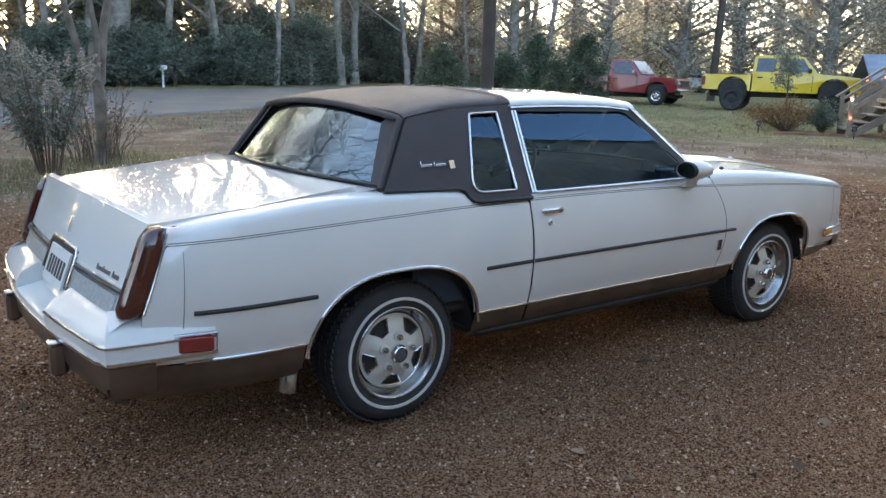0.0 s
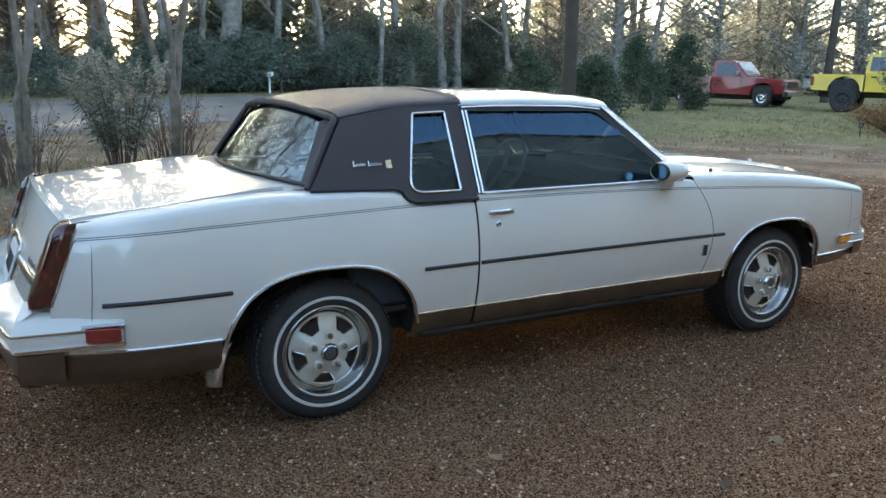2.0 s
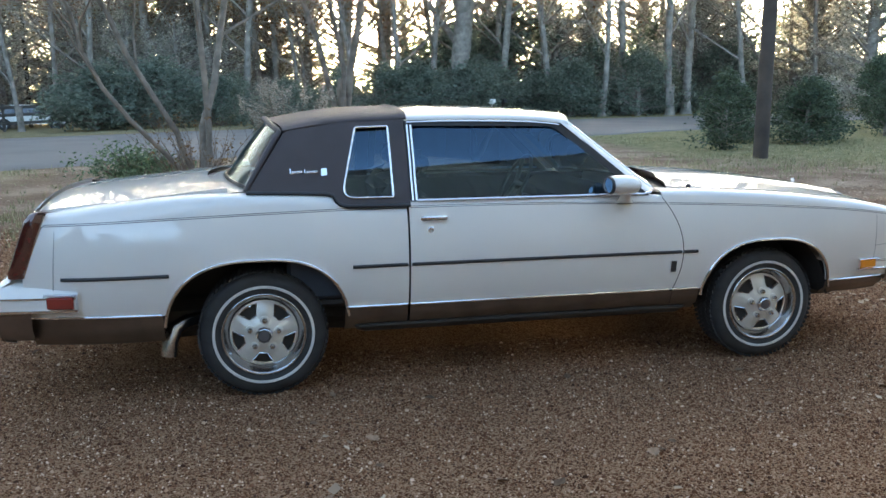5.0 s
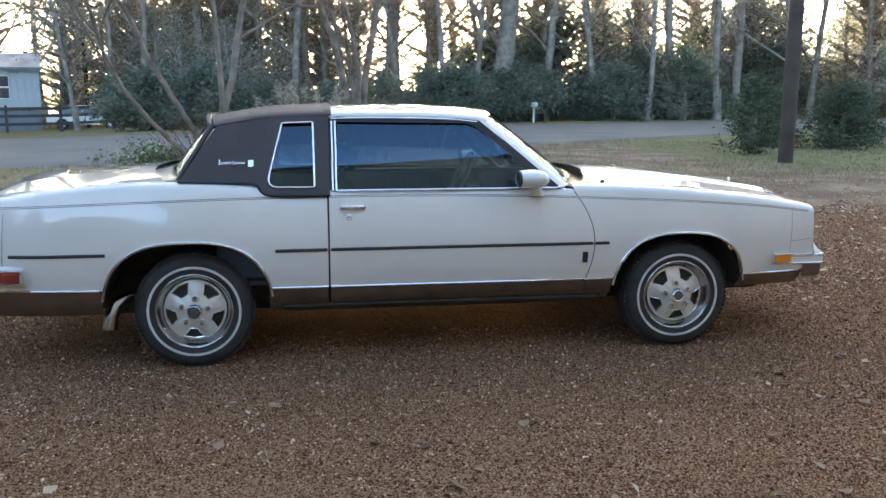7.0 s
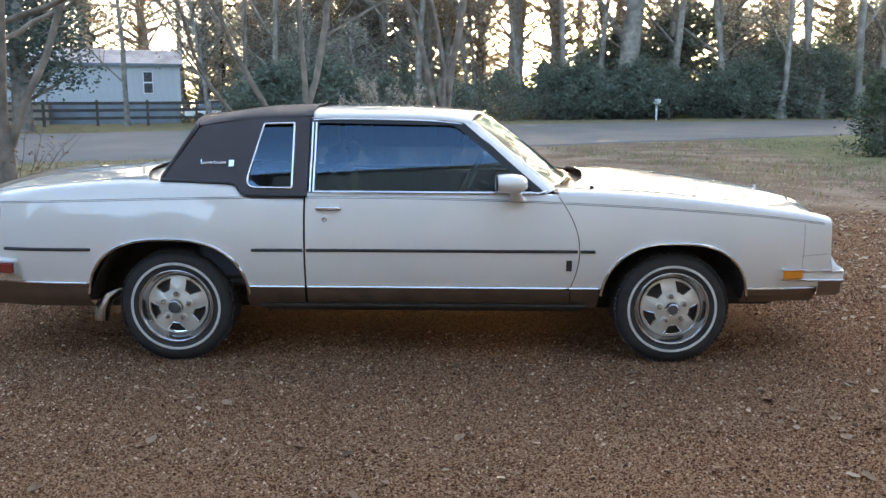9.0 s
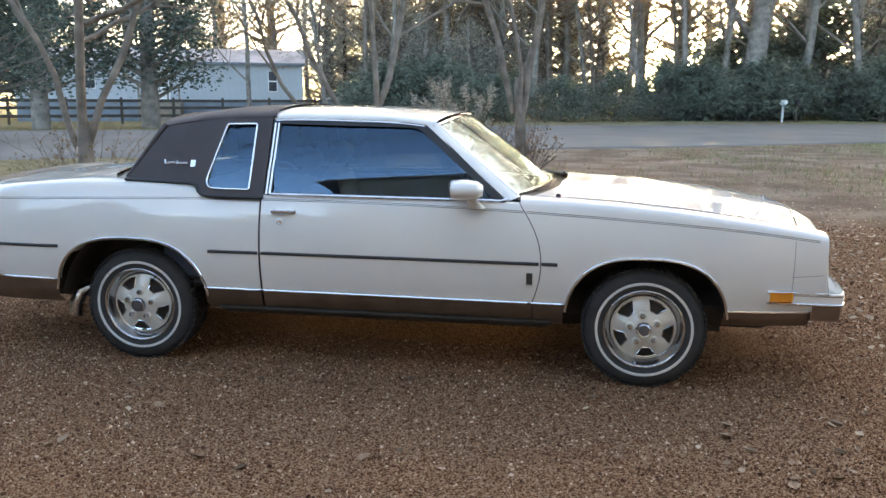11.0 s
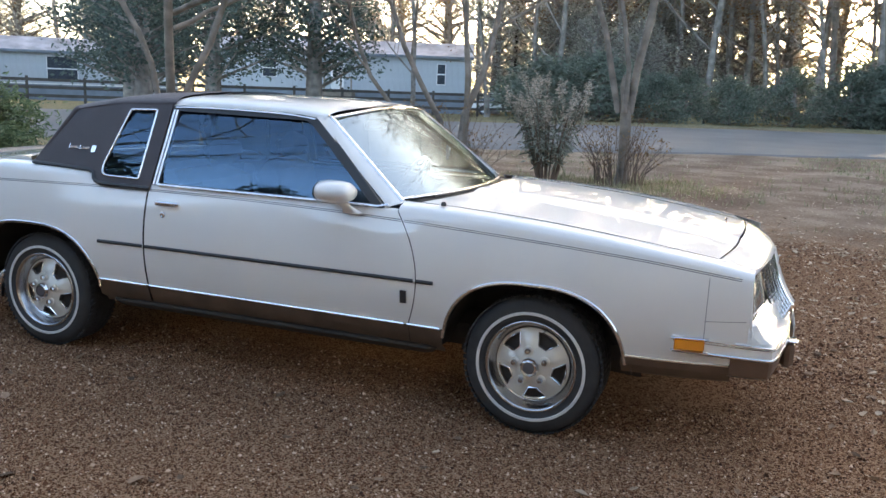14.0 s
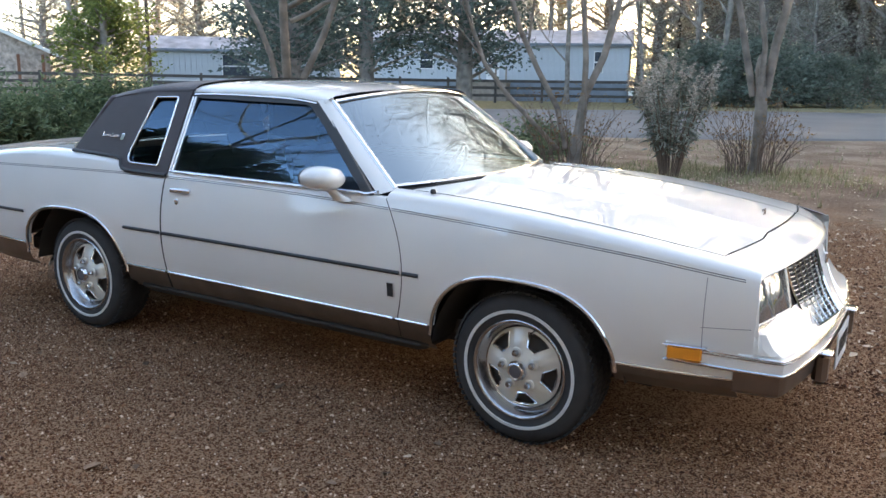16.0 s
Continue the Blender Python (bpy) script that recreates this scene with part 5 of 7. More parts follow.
def crape_myrtle(name, x, y, stems, seed, label, suckers=14, fork=0.5, thick=0.2, limbs=()):
    """A smooth-barked ornamental tree of several stems; each stem is (lean x, lean y, height, radius)."""
    rng = random.Random(seed)
    t = empty(name, pose(x, y, rise(x, y) - 0.03), label, "tree", "bare trees by the drive")
    trunk, tips = Mesh(), []
    base = Mesh()
    base.lathe([(thick * 1.9, 0.0), (thick * 1.4, 0.06), (thick * 1.1, 0.20)] + [(thick * (1.05 - 0.12 * k + 0.06 * math.sin(5 * k)), fork * (0.25 + 0.75 * k)) for k in spread(0, 1, 8)] + [(thick * 0.5, fork + 0.14), (0.02, fork + 0.2)], 20)
    base.v = [(px * (1 + 0.3 * noise.noise((px * 6, py * 6, pz * 1.2))) + 0.05 * math.sin(2.2 * pz), py * (1 + 0.3 * noise.noise((py * 6, px * 6, pz * 1.2 + 5))), pz) for px, py, pz in base.v]
    for lx, ly, h, r in stems:
        grow(trunk, rng, (lx * 0.30, ly * 0.30, fork * 0.75), (lx, ly, 1), r, h * 1.22, 0, MYRTLE, tips)
    for lx, ly, z, h, r in limbs:
        grow(trunk, rng, (0.03 * z, 0.0, z), (lx, ly, 0.35), r, h, 0, MYRTLE, tips)
    base.add(trunk.v, trunk.f)
    part("trunk", base, M_BARK, t, "pale smooth branching trunk", 60)
    pods = Mesh()
    for p, d in tips[::3]:
        leaves(pods, rng, p, 3, 0.05, 0.035, 0.5, 0.2, 0.8)
    part("pod_growth", pods, M_TWIG, t, "", 0, "stuff")
    shoots, pods2 = Mesh(), Mesh()
    for k in range(suckers):
        a = rng.uniform(0, 2 * math.pi)
        r = rng.uniform(0.10, 0.42)
        h = rng.uniform(0.5, 1.25)
        o = rng.uniform(0.1, 0.75)
        b = rng.uniform(-0.9, 0.9)
        pts = []
        for q in spread(0, 1, 5):
            reach = r * (1 + o * q * q * 2.6)
            pts.append(Vector((reach * math.cos(a + b * q * 0.4) + rng.uniform(-0.025, 0.025), reach * math.sin(a + b * q * 0.4) + rng.uniform(-0.025, 0.025), h * q * (1 - 0.12 * o * q))))
        shoots.tube(pts, [0.0075, 0.0065, 0.0055, 0.004, 0.003, 0.0015], 4)
        for _ in range(4):
            m = rng.randrange(2, 5)
            q = pts[m].lerp(pts[m + 1], rng.random())
            e = q + Vector((rng.uniform(-0.16, 0.16), rng.uniform(-0.16, 0.16), rng.uniform(0.08, 0.24)))
            shoots.tube([q, q.lerp(e, 0.5) + Vector((rng.uniform(-0.02, 0.02), rng.uniform(-0.02, 0.02), 0)), e], [0.003, 0.0025, 0.0012], 3)
            if rng.random() < 0.7:
                leaves(pods2, rng, e, 3, 0.035, 0.045, 0.5, 0.3, 0.55)
    part("shoot_growth", shoots, M_TWIG, t, "thin brown shoots at the foot", 0)
    part("leaf_growth", pods2, M_OLDLEAF, t, "", 0, "stuff")
    return t


crape_myrtle("crape_myrtle", 0.10, 9.22, [(-0.30, 0.0, 4.7, 0.052), (0.24, 0.1, 5.3, 0.066), (0.03, -0.24, 5.0, 0.042)], 11, "bare crape myrtle with smooth pale trunks", 60, 1.55, 0.082)
crape_myrtle("crape_myrtle", -2.09, 7.66, [(-0.42, 0.1, 4.6, 0.045), (0.05, 0.08, 5.2, 0.058), (0.30, -0.1, 4.8, 0.048), (-0.75, -0.15, 4.0, 0.036)], 12, "bare crape myrtle forking into several stems", 52, 0.50, 0.10)
crape_myrtle("crape_myrtle", -5.45, 5.37, [(-0.34, 0.05, 3.4, 0.045), (0.03, 0.0, 5.4, 0.064), (0.24, 0.1, 4.8, 0.05)], 13, "bare crape myrtle with peeling bark and short stubs", 30, 1.00, 0.10, ((1.0, 0.2, 2.3, 3.0, 0.042), (0.9, -0.6, 2.6, 2.8, 0.038), (0.5, 0.9, 2.1, 2.6, 0.036)))


def seed_shrub(x, y, h, seed):
    """A leggy shrub with grey-green lance leaves and pale drooping dry flower heads."""
    rng = random.Random(seed)
    t = empty("butterfly_bush", pose(x, y, rise(x, y)), "leggy shrub with pale dry drooping flower heads", "shrub")
    stems, lv, heads = Mesh(), Mesh(), Mesh()
    for k in range(40):
        a, o = rng.uniform(0, 6.283), rng.uniform(0.02, 0.38)
        hh = h * rng.uniform(0.6, 1.0)
        pts = [(0.12 * math.cos(a), 0.12 * math.sin(a), 0)] + [((0.12 + o * s**1.4 * 1.5) * math.cos(a), (0.12 + o * s**1.4 * 1.5) * math.sin(a), hh * s) for s in (0.35, 0.7, 1.0)]
        stems.tube(pts, [0.010, 0.008, 0.006, 0.003], 4)
        for s in spread(0.36, 0.98, 9):
            i = 1 if s < 0.7 else 2
            q = Vector(pts[i]).lerp(Vector(pts[i + 1]), (s - (0.35, 0.7)[i - 1]) / (0.35, 0.3)[i - 1])
            leaves(lv, rng, q, 3, 0.035, 0.15, 0.4, 0.45, 0.15)
        tip = Vector(pts[-1])
        out = Vector((math.cos(a), math.sin(a), 0))
        for b in range(3):
            d = (out * rng.uniform(0.0, 0.6) + Vector((rng.uniform(-0.5, 0.5), rng.uniform(-0.5, 0.5), 0.9))).normalized()
            q = tip - Vector((0, 0, 0.07 * b))
            for s in range(7):
                leaves(heads, rng, q, 6, 0.017 - 0.002 * s, 0.050 - 0.003 * s, 0.5, -0.2, 0.4)
                d = (d + out * 0.06 + Vector((0, 0, -0.07))).normalized()
                q = q + d * 0.027
    part("stem_growth", stems, M_TWIG, t, "", 0)
    part("foliage", lv, M_GREYLEAF, t, "grey-green lance leaves", 0)
    part("seed_growth", heads, M_SEED, t, "pale dry flower heads", 0)
    return t


seed_shrub(-0.82, 8.17, 1.62, 21)


def leafy_shrub(name, m, w, h, mat, count, size, seed, label, category="shrub", group="", narrow=0.45, core=True):
    rng = random.Random(seed)
    t = empty(name, m, label, category, group)
    st, lv = Mesh(), Mesh()
    for k in range(26):
        a, o = rng.uniform(0, 6.283), rng.random() ** 0.5
        top = (w * 0.5 * o * math.cos(a), w * 0.5 * o * math.sin(a), h * (1 - 0.55 * o * o) * rng.uniform(0.75, 1.0))
        mid = (top[0] * 0.5, top[1] * 0.5, top[2] * 0.5)
        st.tube([(top[0] * 0.12, top[1] * 0.12, 0), mid, top], [0.02 * h, 0.013 * h, 0.004 * h], 4)
        n = count // 26
        for s in range(n // 10):
            f = rng.uniform(0.3, 1.0) ** 0.7
            q = Vector(mid).lerp(Vector(top), f * 2 - 1) if f > 0.5 else Vector(mid) * (f * 2)
            q += Vector((rng.gauss(0, 0.09 * w), rng.gauss(0, 0.09 * w), rng.gauss(0, 0.05 * h)))
            leaves(lv, rng, (q.x, q.y, max(q.z, 0.06 * h)), 10, 0.045 * w, size, 0.6, -0.2, narrow)
    part("stem_growth", st, M_TWIG, t, "", 0)
    part("foliage", lv, mat, t, "", 0)
    return t


leafy_shrub("green_shrub", place(-3.1, 8.6), 1.7, 0.72, M_HEDGE, 3600, 0.07, 31, "low loose green shrub with small leaves")
for k, (x, y, w, h) in enumerate(((-7.7, 4.0, 2.0, 1.42), (-8.5, 2.6, 2.3, 1.52), (-9.4, 1.2, 2.3, 1.45), (-10.2, -0.3, 2.4, 1.50))):
    leafy_shrub("oleander_bush", place(x, y), w, h, M_HEDGE, 15000 if k < 3 else 8000, 0.115, 40 + k, "dense green oleander bush with lance leaves", group="oleander hedge", narrow=0.24)


# ---- trees and shrubs beyond the road ----
OAK = [dict(count=10, **{"from": 0.18}, angle=0.85, thin=0.42, short=0.50, bend=0.06, up=0.03), dict(count=6, **{"from": 0.25}, angle=0.75, thin=0.5, short=0.55), dict(count=5, **{"from": 0.2}, angle=0.7, thin=0.5, short=0.55), dict(count=2, **{"from": 0.2}, angle=0.7, thin=0.5, short=0.7)]


def tall_tree(seed, h, r, leafy, m, label, group):
    rng = random.Random(seed)
    t = empty("woodland_tree", m, label, "tree", group)
    tr, tips, lv = Mesh(), [], Mesh()
    grow(tr, rng, (0, 0, -0.2), (rng.uniform(-0.08, 0.08), rng.uniform(-0.08, 0.08), 1), r * 0.8, h, 0, OAK, tips)
    tr.lathe([(r * 1.4, -0.1), (r * 1.0, 0.25), (r * 0.83, 0.8), (r * 0.74, 1.4)], 10)
    part("trunk", tr, M_BARKD, t, "dark bare trunk and limbs", 60)
    for p, d in tips[:: max(1, int(1 / max(leafy, 0.02)))]:
        leaves(lv, rng, p, 3, 0.32, 0.17, 0.5, 0.2, 0.6)
    part("crown", lv, M_OLDLEAF, t, "sparse brown leaves", 0)
    return t


WOODS = "bare woods beyond the road"
rng = random.Random(77)
kinds = [tall_tree(100 + k, h, r, l, place(*xy, size=1.0), "tall bare hardwood tree with a few brown leaves", WOODS) for k, (h, r, l, xy) in enumerate(((17, 0.24, 0.5, (7.4, 45.5)), (20, 0.30, 0.25, (13.9, 46.5)), (15, 0.17, 0.6, (5.0, 47.0)), (18, 0.22, 0.35, (19.6, 43.8))))]
big = tall_tree(110, 22, 0.78, 0.2, place(10.9, 46.2), "massive old oak with a broad dark trunk", WOODS)
spots = [(6.3, 63, 0), (15.3, 70, 1), (2.0, 52, 2), (-1.5, 50, 0), (-4.0, 55, 3), (-7.5, 56, 1), (16.8, 45, 2), (22.0, 46, 0), (24.5, 44.5, 3), (27, 47, 1), (30, 45, 2), (33, 48, 0), (36, 46, 3), (40, 44, 1), (44, 48, 0), (20, 56, 1), (25, 58, 0), (31, 60, 3), (12.6, 58, 2), (8.9, 60, 3), (0.5, 62, 1), (36, 38, 2), (44, 36, 1), (50, 33, 3), (56, 29, 0), (50, 45, 2), (60, 40, 1), (62, 22, 0), (66, 30, 3), (-12, 62, 2), (-10.5, 49, 0), (9.6, 46.8, 2), (12.2, 47.6, 2), (14.9, 52, 3), (18.2, 50, 0), (28.8, 52, 2), (38.5, 52, 3)]
for k in range(14):
    spots.append((-13 + 22 * (k * 0.618 % 1.0), 52 + 14 * (k * 0.377 % 1.0), (2, 0, 2, 3)[k % 4]))
for x, y, k in spots:
    copy_thing(kinds[k], place(x, y, rng.uniform(0, 360), rng.uniform(1.0, 1.4)))


def evergreen(seed, w, h, mat, n, m, label, group, name="evergreen_shrub", size=0.2, trunk=False, narrow=0.5):
    """A dense evergreen: a tapering mass of separate leaf sprays on hidden limbs, with an uneven outline."""
    rng = random.Random(seed)
    t = empty(name, m, label, "shrub" if not trunk else "tree", group)
    st, lv, limbs = Mesh(), Mesh(), Mesh()
    st.tube([(0, 0, -0.1), (0, 0, h * 0.5), (0.05 * w, 0, h * 0.95)], [0.045 * h, 0.03 * h, 0.008 * h], 8)
    for k in range(60):
        z = (0.06 if not trunk else 0.22) * h + (0.9 if not trunk else 0.76) * h * (k / 60) ** 0.9
        a = rng.uniform(0, 6.283)
        prof = math.sin(math.pi * min(1, (z / h) * 0.75 + 0.28)) ** 0.7
        rr = 0.5 * w * prof * rng.uniform(0.65, 1.08)
        tip = Vector((rr * math.cos(a), rr * math.sin(a), z + rng.uniform(-0.02, 0.07) * h))
        limbs.tube([(0, 0, max(0.05, z - 0.1 * h)), tip], [0.012 * h, 0.003 * h], 3)
        for s in range(n // 60 // 8):
            q = Vector((0, 0, z - 0.05 * h)).lerp(tip, rng.uniform(0.35, 1.05))
            leaves(lv, rng, q + Vector((0, 0, rng.gauss(0, 0.03 * h))), 8, 0.055 * w, size, 0.5, 0.15, narrow)
    part("trunk", st, M_BARKD, t, "", 60)
    part("limb_growth", limbs, M_BARKD, t, "", 60, "stuff")
    part("crown", lv, mat, t, "", 0, "stuff")
    return t


BANK = "evergreen bank beyond the road"
bank = [evergreen(200 + k, w, h, M_EVERGREEN, 5200, place(x, y), "dense dark evergreen shrub", BANK, size=0.24) for k, (w, h, x, y) in enumerate(((5.5, 3.2, 17.5, 43.8), (6.0, 4.2, 22.3, 44.5), (5.0, 2.6, 7.0, 42.8)))]
for x in spread(-8, 64, 27):
    k = rng.randrange(3)
    y = far_edge(x) + 6.5 + rng.uniform(-0.5, 1.8) + 0.02 * max(0, x - 10)
    low = 0.62 if -3 < x < 6 else 1.0
    copy_thing(bank[k], place(x + rng.uniform(-0.6, 0.6), y, rng.uniform(0, 360), rng.uniform(0.85, 1.15) * low))
for x in spread(12, 90, 16):
    y = far_edge(x) + 14 + rng.uniform(0, 6) - 0.25 * max(0, x - 30)
    copy_thing(bank[rng.randrange(3)], place(x, y, rng.uniform(0, 360), rng.uniform(1.5, 2.1)))
for x, y, s in ((-8.5, 45, 0.75), (-5.5, 44.5, 0.7), (-2.2, 45, 0.6), (-9.5, 51, 0.9)):
    copy_thing(bank[1], place(x, y, rng.uniform(0, 360), s))
# dark shrubs on the lawn by the pole
YARD = "evergreen shrubs on the lawn"
a = evergreen(220, 1.7, 2.0, M_YARDLEAF, 4200, place(10.6, 15.0), "rounded evergreen shrub by the pole", YARD, size=0.10)
b = evergreen(221, 2.3, 1.75, M_YARDLEAF, 7000, place(14.2, 16.6), "broad evergreen shrub on the lawn", YARD, size=0.10)
c = evergreen(222, 2.1, 2.75, M_YARDLEAF, 8000, place(21.0, 19.7), "upright evergreen tree on the lawn", YARD, size=0.11)
copy_thing(a, place(19.3, 19.5, 50, 0.85))
copy_thing(b, place(15.6, 18.3, 120, 1.0))
copy_thing(b, place(12.6, 17.6, 75, 0.9))
copy_thing(c, place(23.0, 24.5, 70, 1.05))
# cedars in front of the trailers, and the greenery round the house
CEDAR = "cedars by the fence"
d = evergreen(230, 6.5, 9.0, M_CEDAR, 11000, place(-20.5, 27.0), "tall blue-green cedar with a bare lower trunk", CEDAR, "cedar_tree", 0.22, True)
copy_thing(d, place(-17.5, 30.5, 140, 1.05))
copy_thing(d, place(-24.5, 26.5, 260, 0.95))
copy_thing(d, place(-14.5, 15.5, 200, 0.7))
evergreen(240, 5.8, 7.2, M_LIME, 8000, place(-41.4, 29.0), "large yellow-green leafy tree by the house", "trees by the house", "leafy_tree", 0.3, True)
copy_thing(kinds[0], place(-50, 33, 30, 1.2))
copy_thing(kinds[2], place(-42, 45, 80, 1.3))
copy_thing(kinds[3], place(-33, 58, 200, 1.2))
for k, (x, y) in enumerate(((-70, 42), (-64, 50), (-58, 56), (-52, 60), (-45, 62), (-38, 66), (-30, 66), (-24, 66), (-66, 34), (-60, 42), (-48, 56), (-41, 58), (-34, 62), (-27, 60), (-20, 62))):
    copy_thing(kinds[(2, 0, 3)[k % 3]], place(x, y, 67 * k, 1.25))
copy_thing(kinds[0], place(-17, 41.0, 150, 0.75))
copy_thing(kinds[2], place(-12.5, 41.0, 10, 0.9))

# grey-brown thickets filling the woods behind the bank
THICK = "thickets in the woods"
th = [evergreen(250 + k, w, h, M_THICKET, n, place(x, y), "tangled grey-brown woodland thicket", THICK, "woodland_thicket", leaf) for k, (w, h, n, leaf, x, y) in enumerate(((8.0, 8.0, 3000, 0.24, 19.5, 52.0), (7.0, 10.0, 3000, 0.24, 3.0, 60.0), (8.0, 9.0, 7500, 0.22, 31.0, 53.0), (8.0, 12.0, 8500, 0.22, 39.0, 51.0)))]
for x, y, k, s in ((23, 55, 0, 1.0), (31, 53, 1, 1.0), (35, 55, 0, 1.1), (39, 51, 1, 1.0), (43, 53, 0, 1.2), (47, 46, 1, 1.1), (48, 38, 0, 1.2), (53, 42, 1, 1.0), (55, 33, 0, 1.2), (61, 34, 1, 1.2), (64, 26, 0, 1.2), (68, 20, 1, 1.2), (72, 32, 0, 1.4), (0.5, 60, 1, 0.9), (-13.5, 61, 0, 1.25), (-9.5, 58, 1, 1.15), (-5.0, 60, 0, 1.25), (-1.0, 62, 1, 1.1), (-5.5, 49, 0, 0.75), (-8.5, 50, 1, 0.7), (-2.5, 53, 0, 0.7), (-3.0, 62, 0, 1.1), (-6.5, 60, 1, 1.1), (-10, 66, 0, 1.2), (15.5, 57, 0, 0.9), (-14, 70, 1, 1.2), (70, 12, 1, 1.3), (58, 50, 0, 1.3), (46, 30, 0, 1.0), (50, 26, 1, 1.0), (54, 22, 0, 1.1), (58, 17, 1, 1.1), (44, 33, 1, 1.0), (60, 28, 0, 1.4), (40, 36, 0, 0.9), (62, 8, 0, 1.2), (36, 41, 1, 0.9), (-30, 62, 0, 1.1), (-52, 46, 1, 1.1), (-58, 36, 0, 1.2)):
    copy_thing(th[k + 2 if x > 18 else k], place(x, y, rng.uniform(0, 360), s))
far = evergreen(260, 9.0, 11.0, M_THICKET, 5400, place(-19.0, 68.0), "tangle of fine bare twigs far in the woods", THICK, "woodland_thicket", 0.38, narrow=0.09)
for k in range(1, 20):
    copy_thing(far, place(-19 + 2.85 * k, 64 + 9 * (k * 0.618 % 1.0), 77 * k, 1.0 + 0.3 * (k * 0.377 % 1.0)))
for k in range(12):
    copy_thing(far, place(-74 + 4.9 * k, 50 + 1.6 * k + 7 * (k * 0.618 % 1.0), 61 * k, 1.0 + 0.25 * (k * 0.377 % 1.0)))
for k, (x, y, s) in enumerate(((-17.0, 56.5, 0.85), (-11.2, 57.0, 0.9), (-5.6, 58.5, 0.9), (-15.5, 65.0, 1.0))):
    copy_thing(th[3 - k % 2], place(x, y, 53 * k, s))


# ---- poles, mailboxes, fence, homes ----
def utility_pole(x, y, h, r, cross, label):
    t = empty("utility_pole", pose(x, y, rise(x, y) - 0.1), label, "utility pole")
    m = Mesh().tube([(0, 0, 0), (0.01, 0.01, h * 0.4), (-0.02, 0.0, h)], [r, r * 0.92, r * 0.72], 18)
    part("pole", m, M_POLE, t, "dark creosoted wooden pole")
    if cross:
        part("crossarm", Mesh().block(-1.1, -0.06, h - 0.7, 1.1, 0.06, h - 0.56, 0.01), M_POLE, t)
        for s in (-0.95, -0.35, 0.35, 0.95):
            part("insulator", Mesh().lathe([(0.03, h - 0.56), (0.05, h - 0.50), (0.03, h - 0.44), (0.0, h - 0.42)], 10, pose(s, 0, 0)), M_WHITE, t)
    return t


utility_pole(9.80, 12.1, 9.5, 0.165, False, "dark wooden utility pole on the lawn")
utility_pole(33.2, 22.7, 9.0, 0.20, True, "leaning dark utility pole beyond the trucks").rotation_euler = (0, radians(3.5), 0)
utility_pole(-16.0, 58.0, 9.0, 0.15, True, "thin utility pole behind the mobile home")
utility_pole(-43.0, 33.5, 6.2, 0.14, False, "short pole beside the mobile home")


def wire(name, a, b, sag, label):
    pts = [Vector(a).lerp(Vector(b), s) - Vector((0, 0, 4 * sag * s * (1 - s))) for s in spread(0, 1, 24)]
    tagged(part(name, Mesh().tube(pts, [0.012] * 25, 4), M_BLACK), label, "cable")


wire("overhead_wire", (9.80, 12.1, 8.9), (33.2, 22.7, 8.5), 0.5, "thin black overhead wire between the poles")
wire("overhead_wire", (-43.0, 33.5, 5.4), (-26.0, -6.0, 7.5), 0.7, "thin black service wire to the house")
wire("overhead_wire", (33.2, 22.7, 8.4), (70, -10, 8.5), 0.6, "thin black overhead wire past the trucks")


def mailbox(x, y, box_mat, post_mat, label, turn):
    t = empty("mailbox", place(x, y, turn, 0.86), label, "mailbox", "mailboxes by the road")
    part("post", Mesh().block(-0.05, -0.05, -0.1, 0.05, 0.05, 1.05, 0.008), post_mat, t)
    a = Mesh()
    arc = [(-0.11, 0.0), (-0.11, 0.13)] + [(0.11 * math.cos(q), 0.13 + 0.11 * math.sin(q)) for q in spread(math.pi, 0, 8)] + [(0.11, 0.0)]
    a.grid([[(px, y0, 1.05 + pz) for px, pz in arc] for y0 in (-0.28, 0.28)])
    n = len(arc)
    a.f += [tuple(range(n)), tuple(reversed(range(n, 2 * n))), (0, n, 2 * n - 1, n - 1)]
    part("box", a, box_mat, t, "", 50)
    part("door", Mesh().block(-0.10, -0.295, 1.06, 0.10, -0.28, 1.27, 0.005), box_mat, t)
    part("flag", Mesh().block(0.112, -0.05, 1.20, 0.12, 0.0, 1.34, 0.002), M_REDMARK, t)
    part("brace", Mesh().block(-0.03, -0.24, 0.98, 0.03, 0.24, 1.05, 0.006), post_mat, t)


mailbox(11.6, 40.3, M_WHITE, M_WHITE, "white mailbox on a white post beside the road", 20)
mailbox(12.35, 40.6, M_BLACK, M_POLE, "black mailbox on a dark wooden post", 12)


def fence(points, label):
    t = empty("board_fence", pose(points[0][0], points[0][1], rise(*points[0])), label, "fence")
    o = Vector((points[0][0], points[0][1], rise(*points[0])))
    for (ax, ay), (bx, by) in zip(points, points[1:]):
        n = max(1, round(math.hypot(bx - ax, by - ay) / 2.6))
        turn = math.degrees(math.atan2(by - ay, bx - ax))
        for k in range(n):
            x, y = ax + (bx - ax) * k / n, ay + (by - ay) * k / n
            ex, ey = ax + (bx - ax) * (k + 1) / n, ay + (by - ay) * (k + 1) / n
            z, ez = rise(x, y), rise(ex, ey)
            part("post", Mesh().block(-0.07, -0.07, -0.2, 0.07, 0.07, 1.42, 0.01, pose(x - o.x, y - o.y, z - o.z, 0, 0, turn)), M_FENCE, t)
            w = math.hypot(ex - x, ey - y)
            for h in (0.42, 0.85, 1.24):
                part("rail", Mesh().block(0, -0.10, h - 0.08, w, -0.065, h + 0.08, 0.006, pose(x - o.x, y - o.y, z - o.z, 0, -math.degrees(math.atan2(ez - z, w)), turn)), M_FENCE, t)


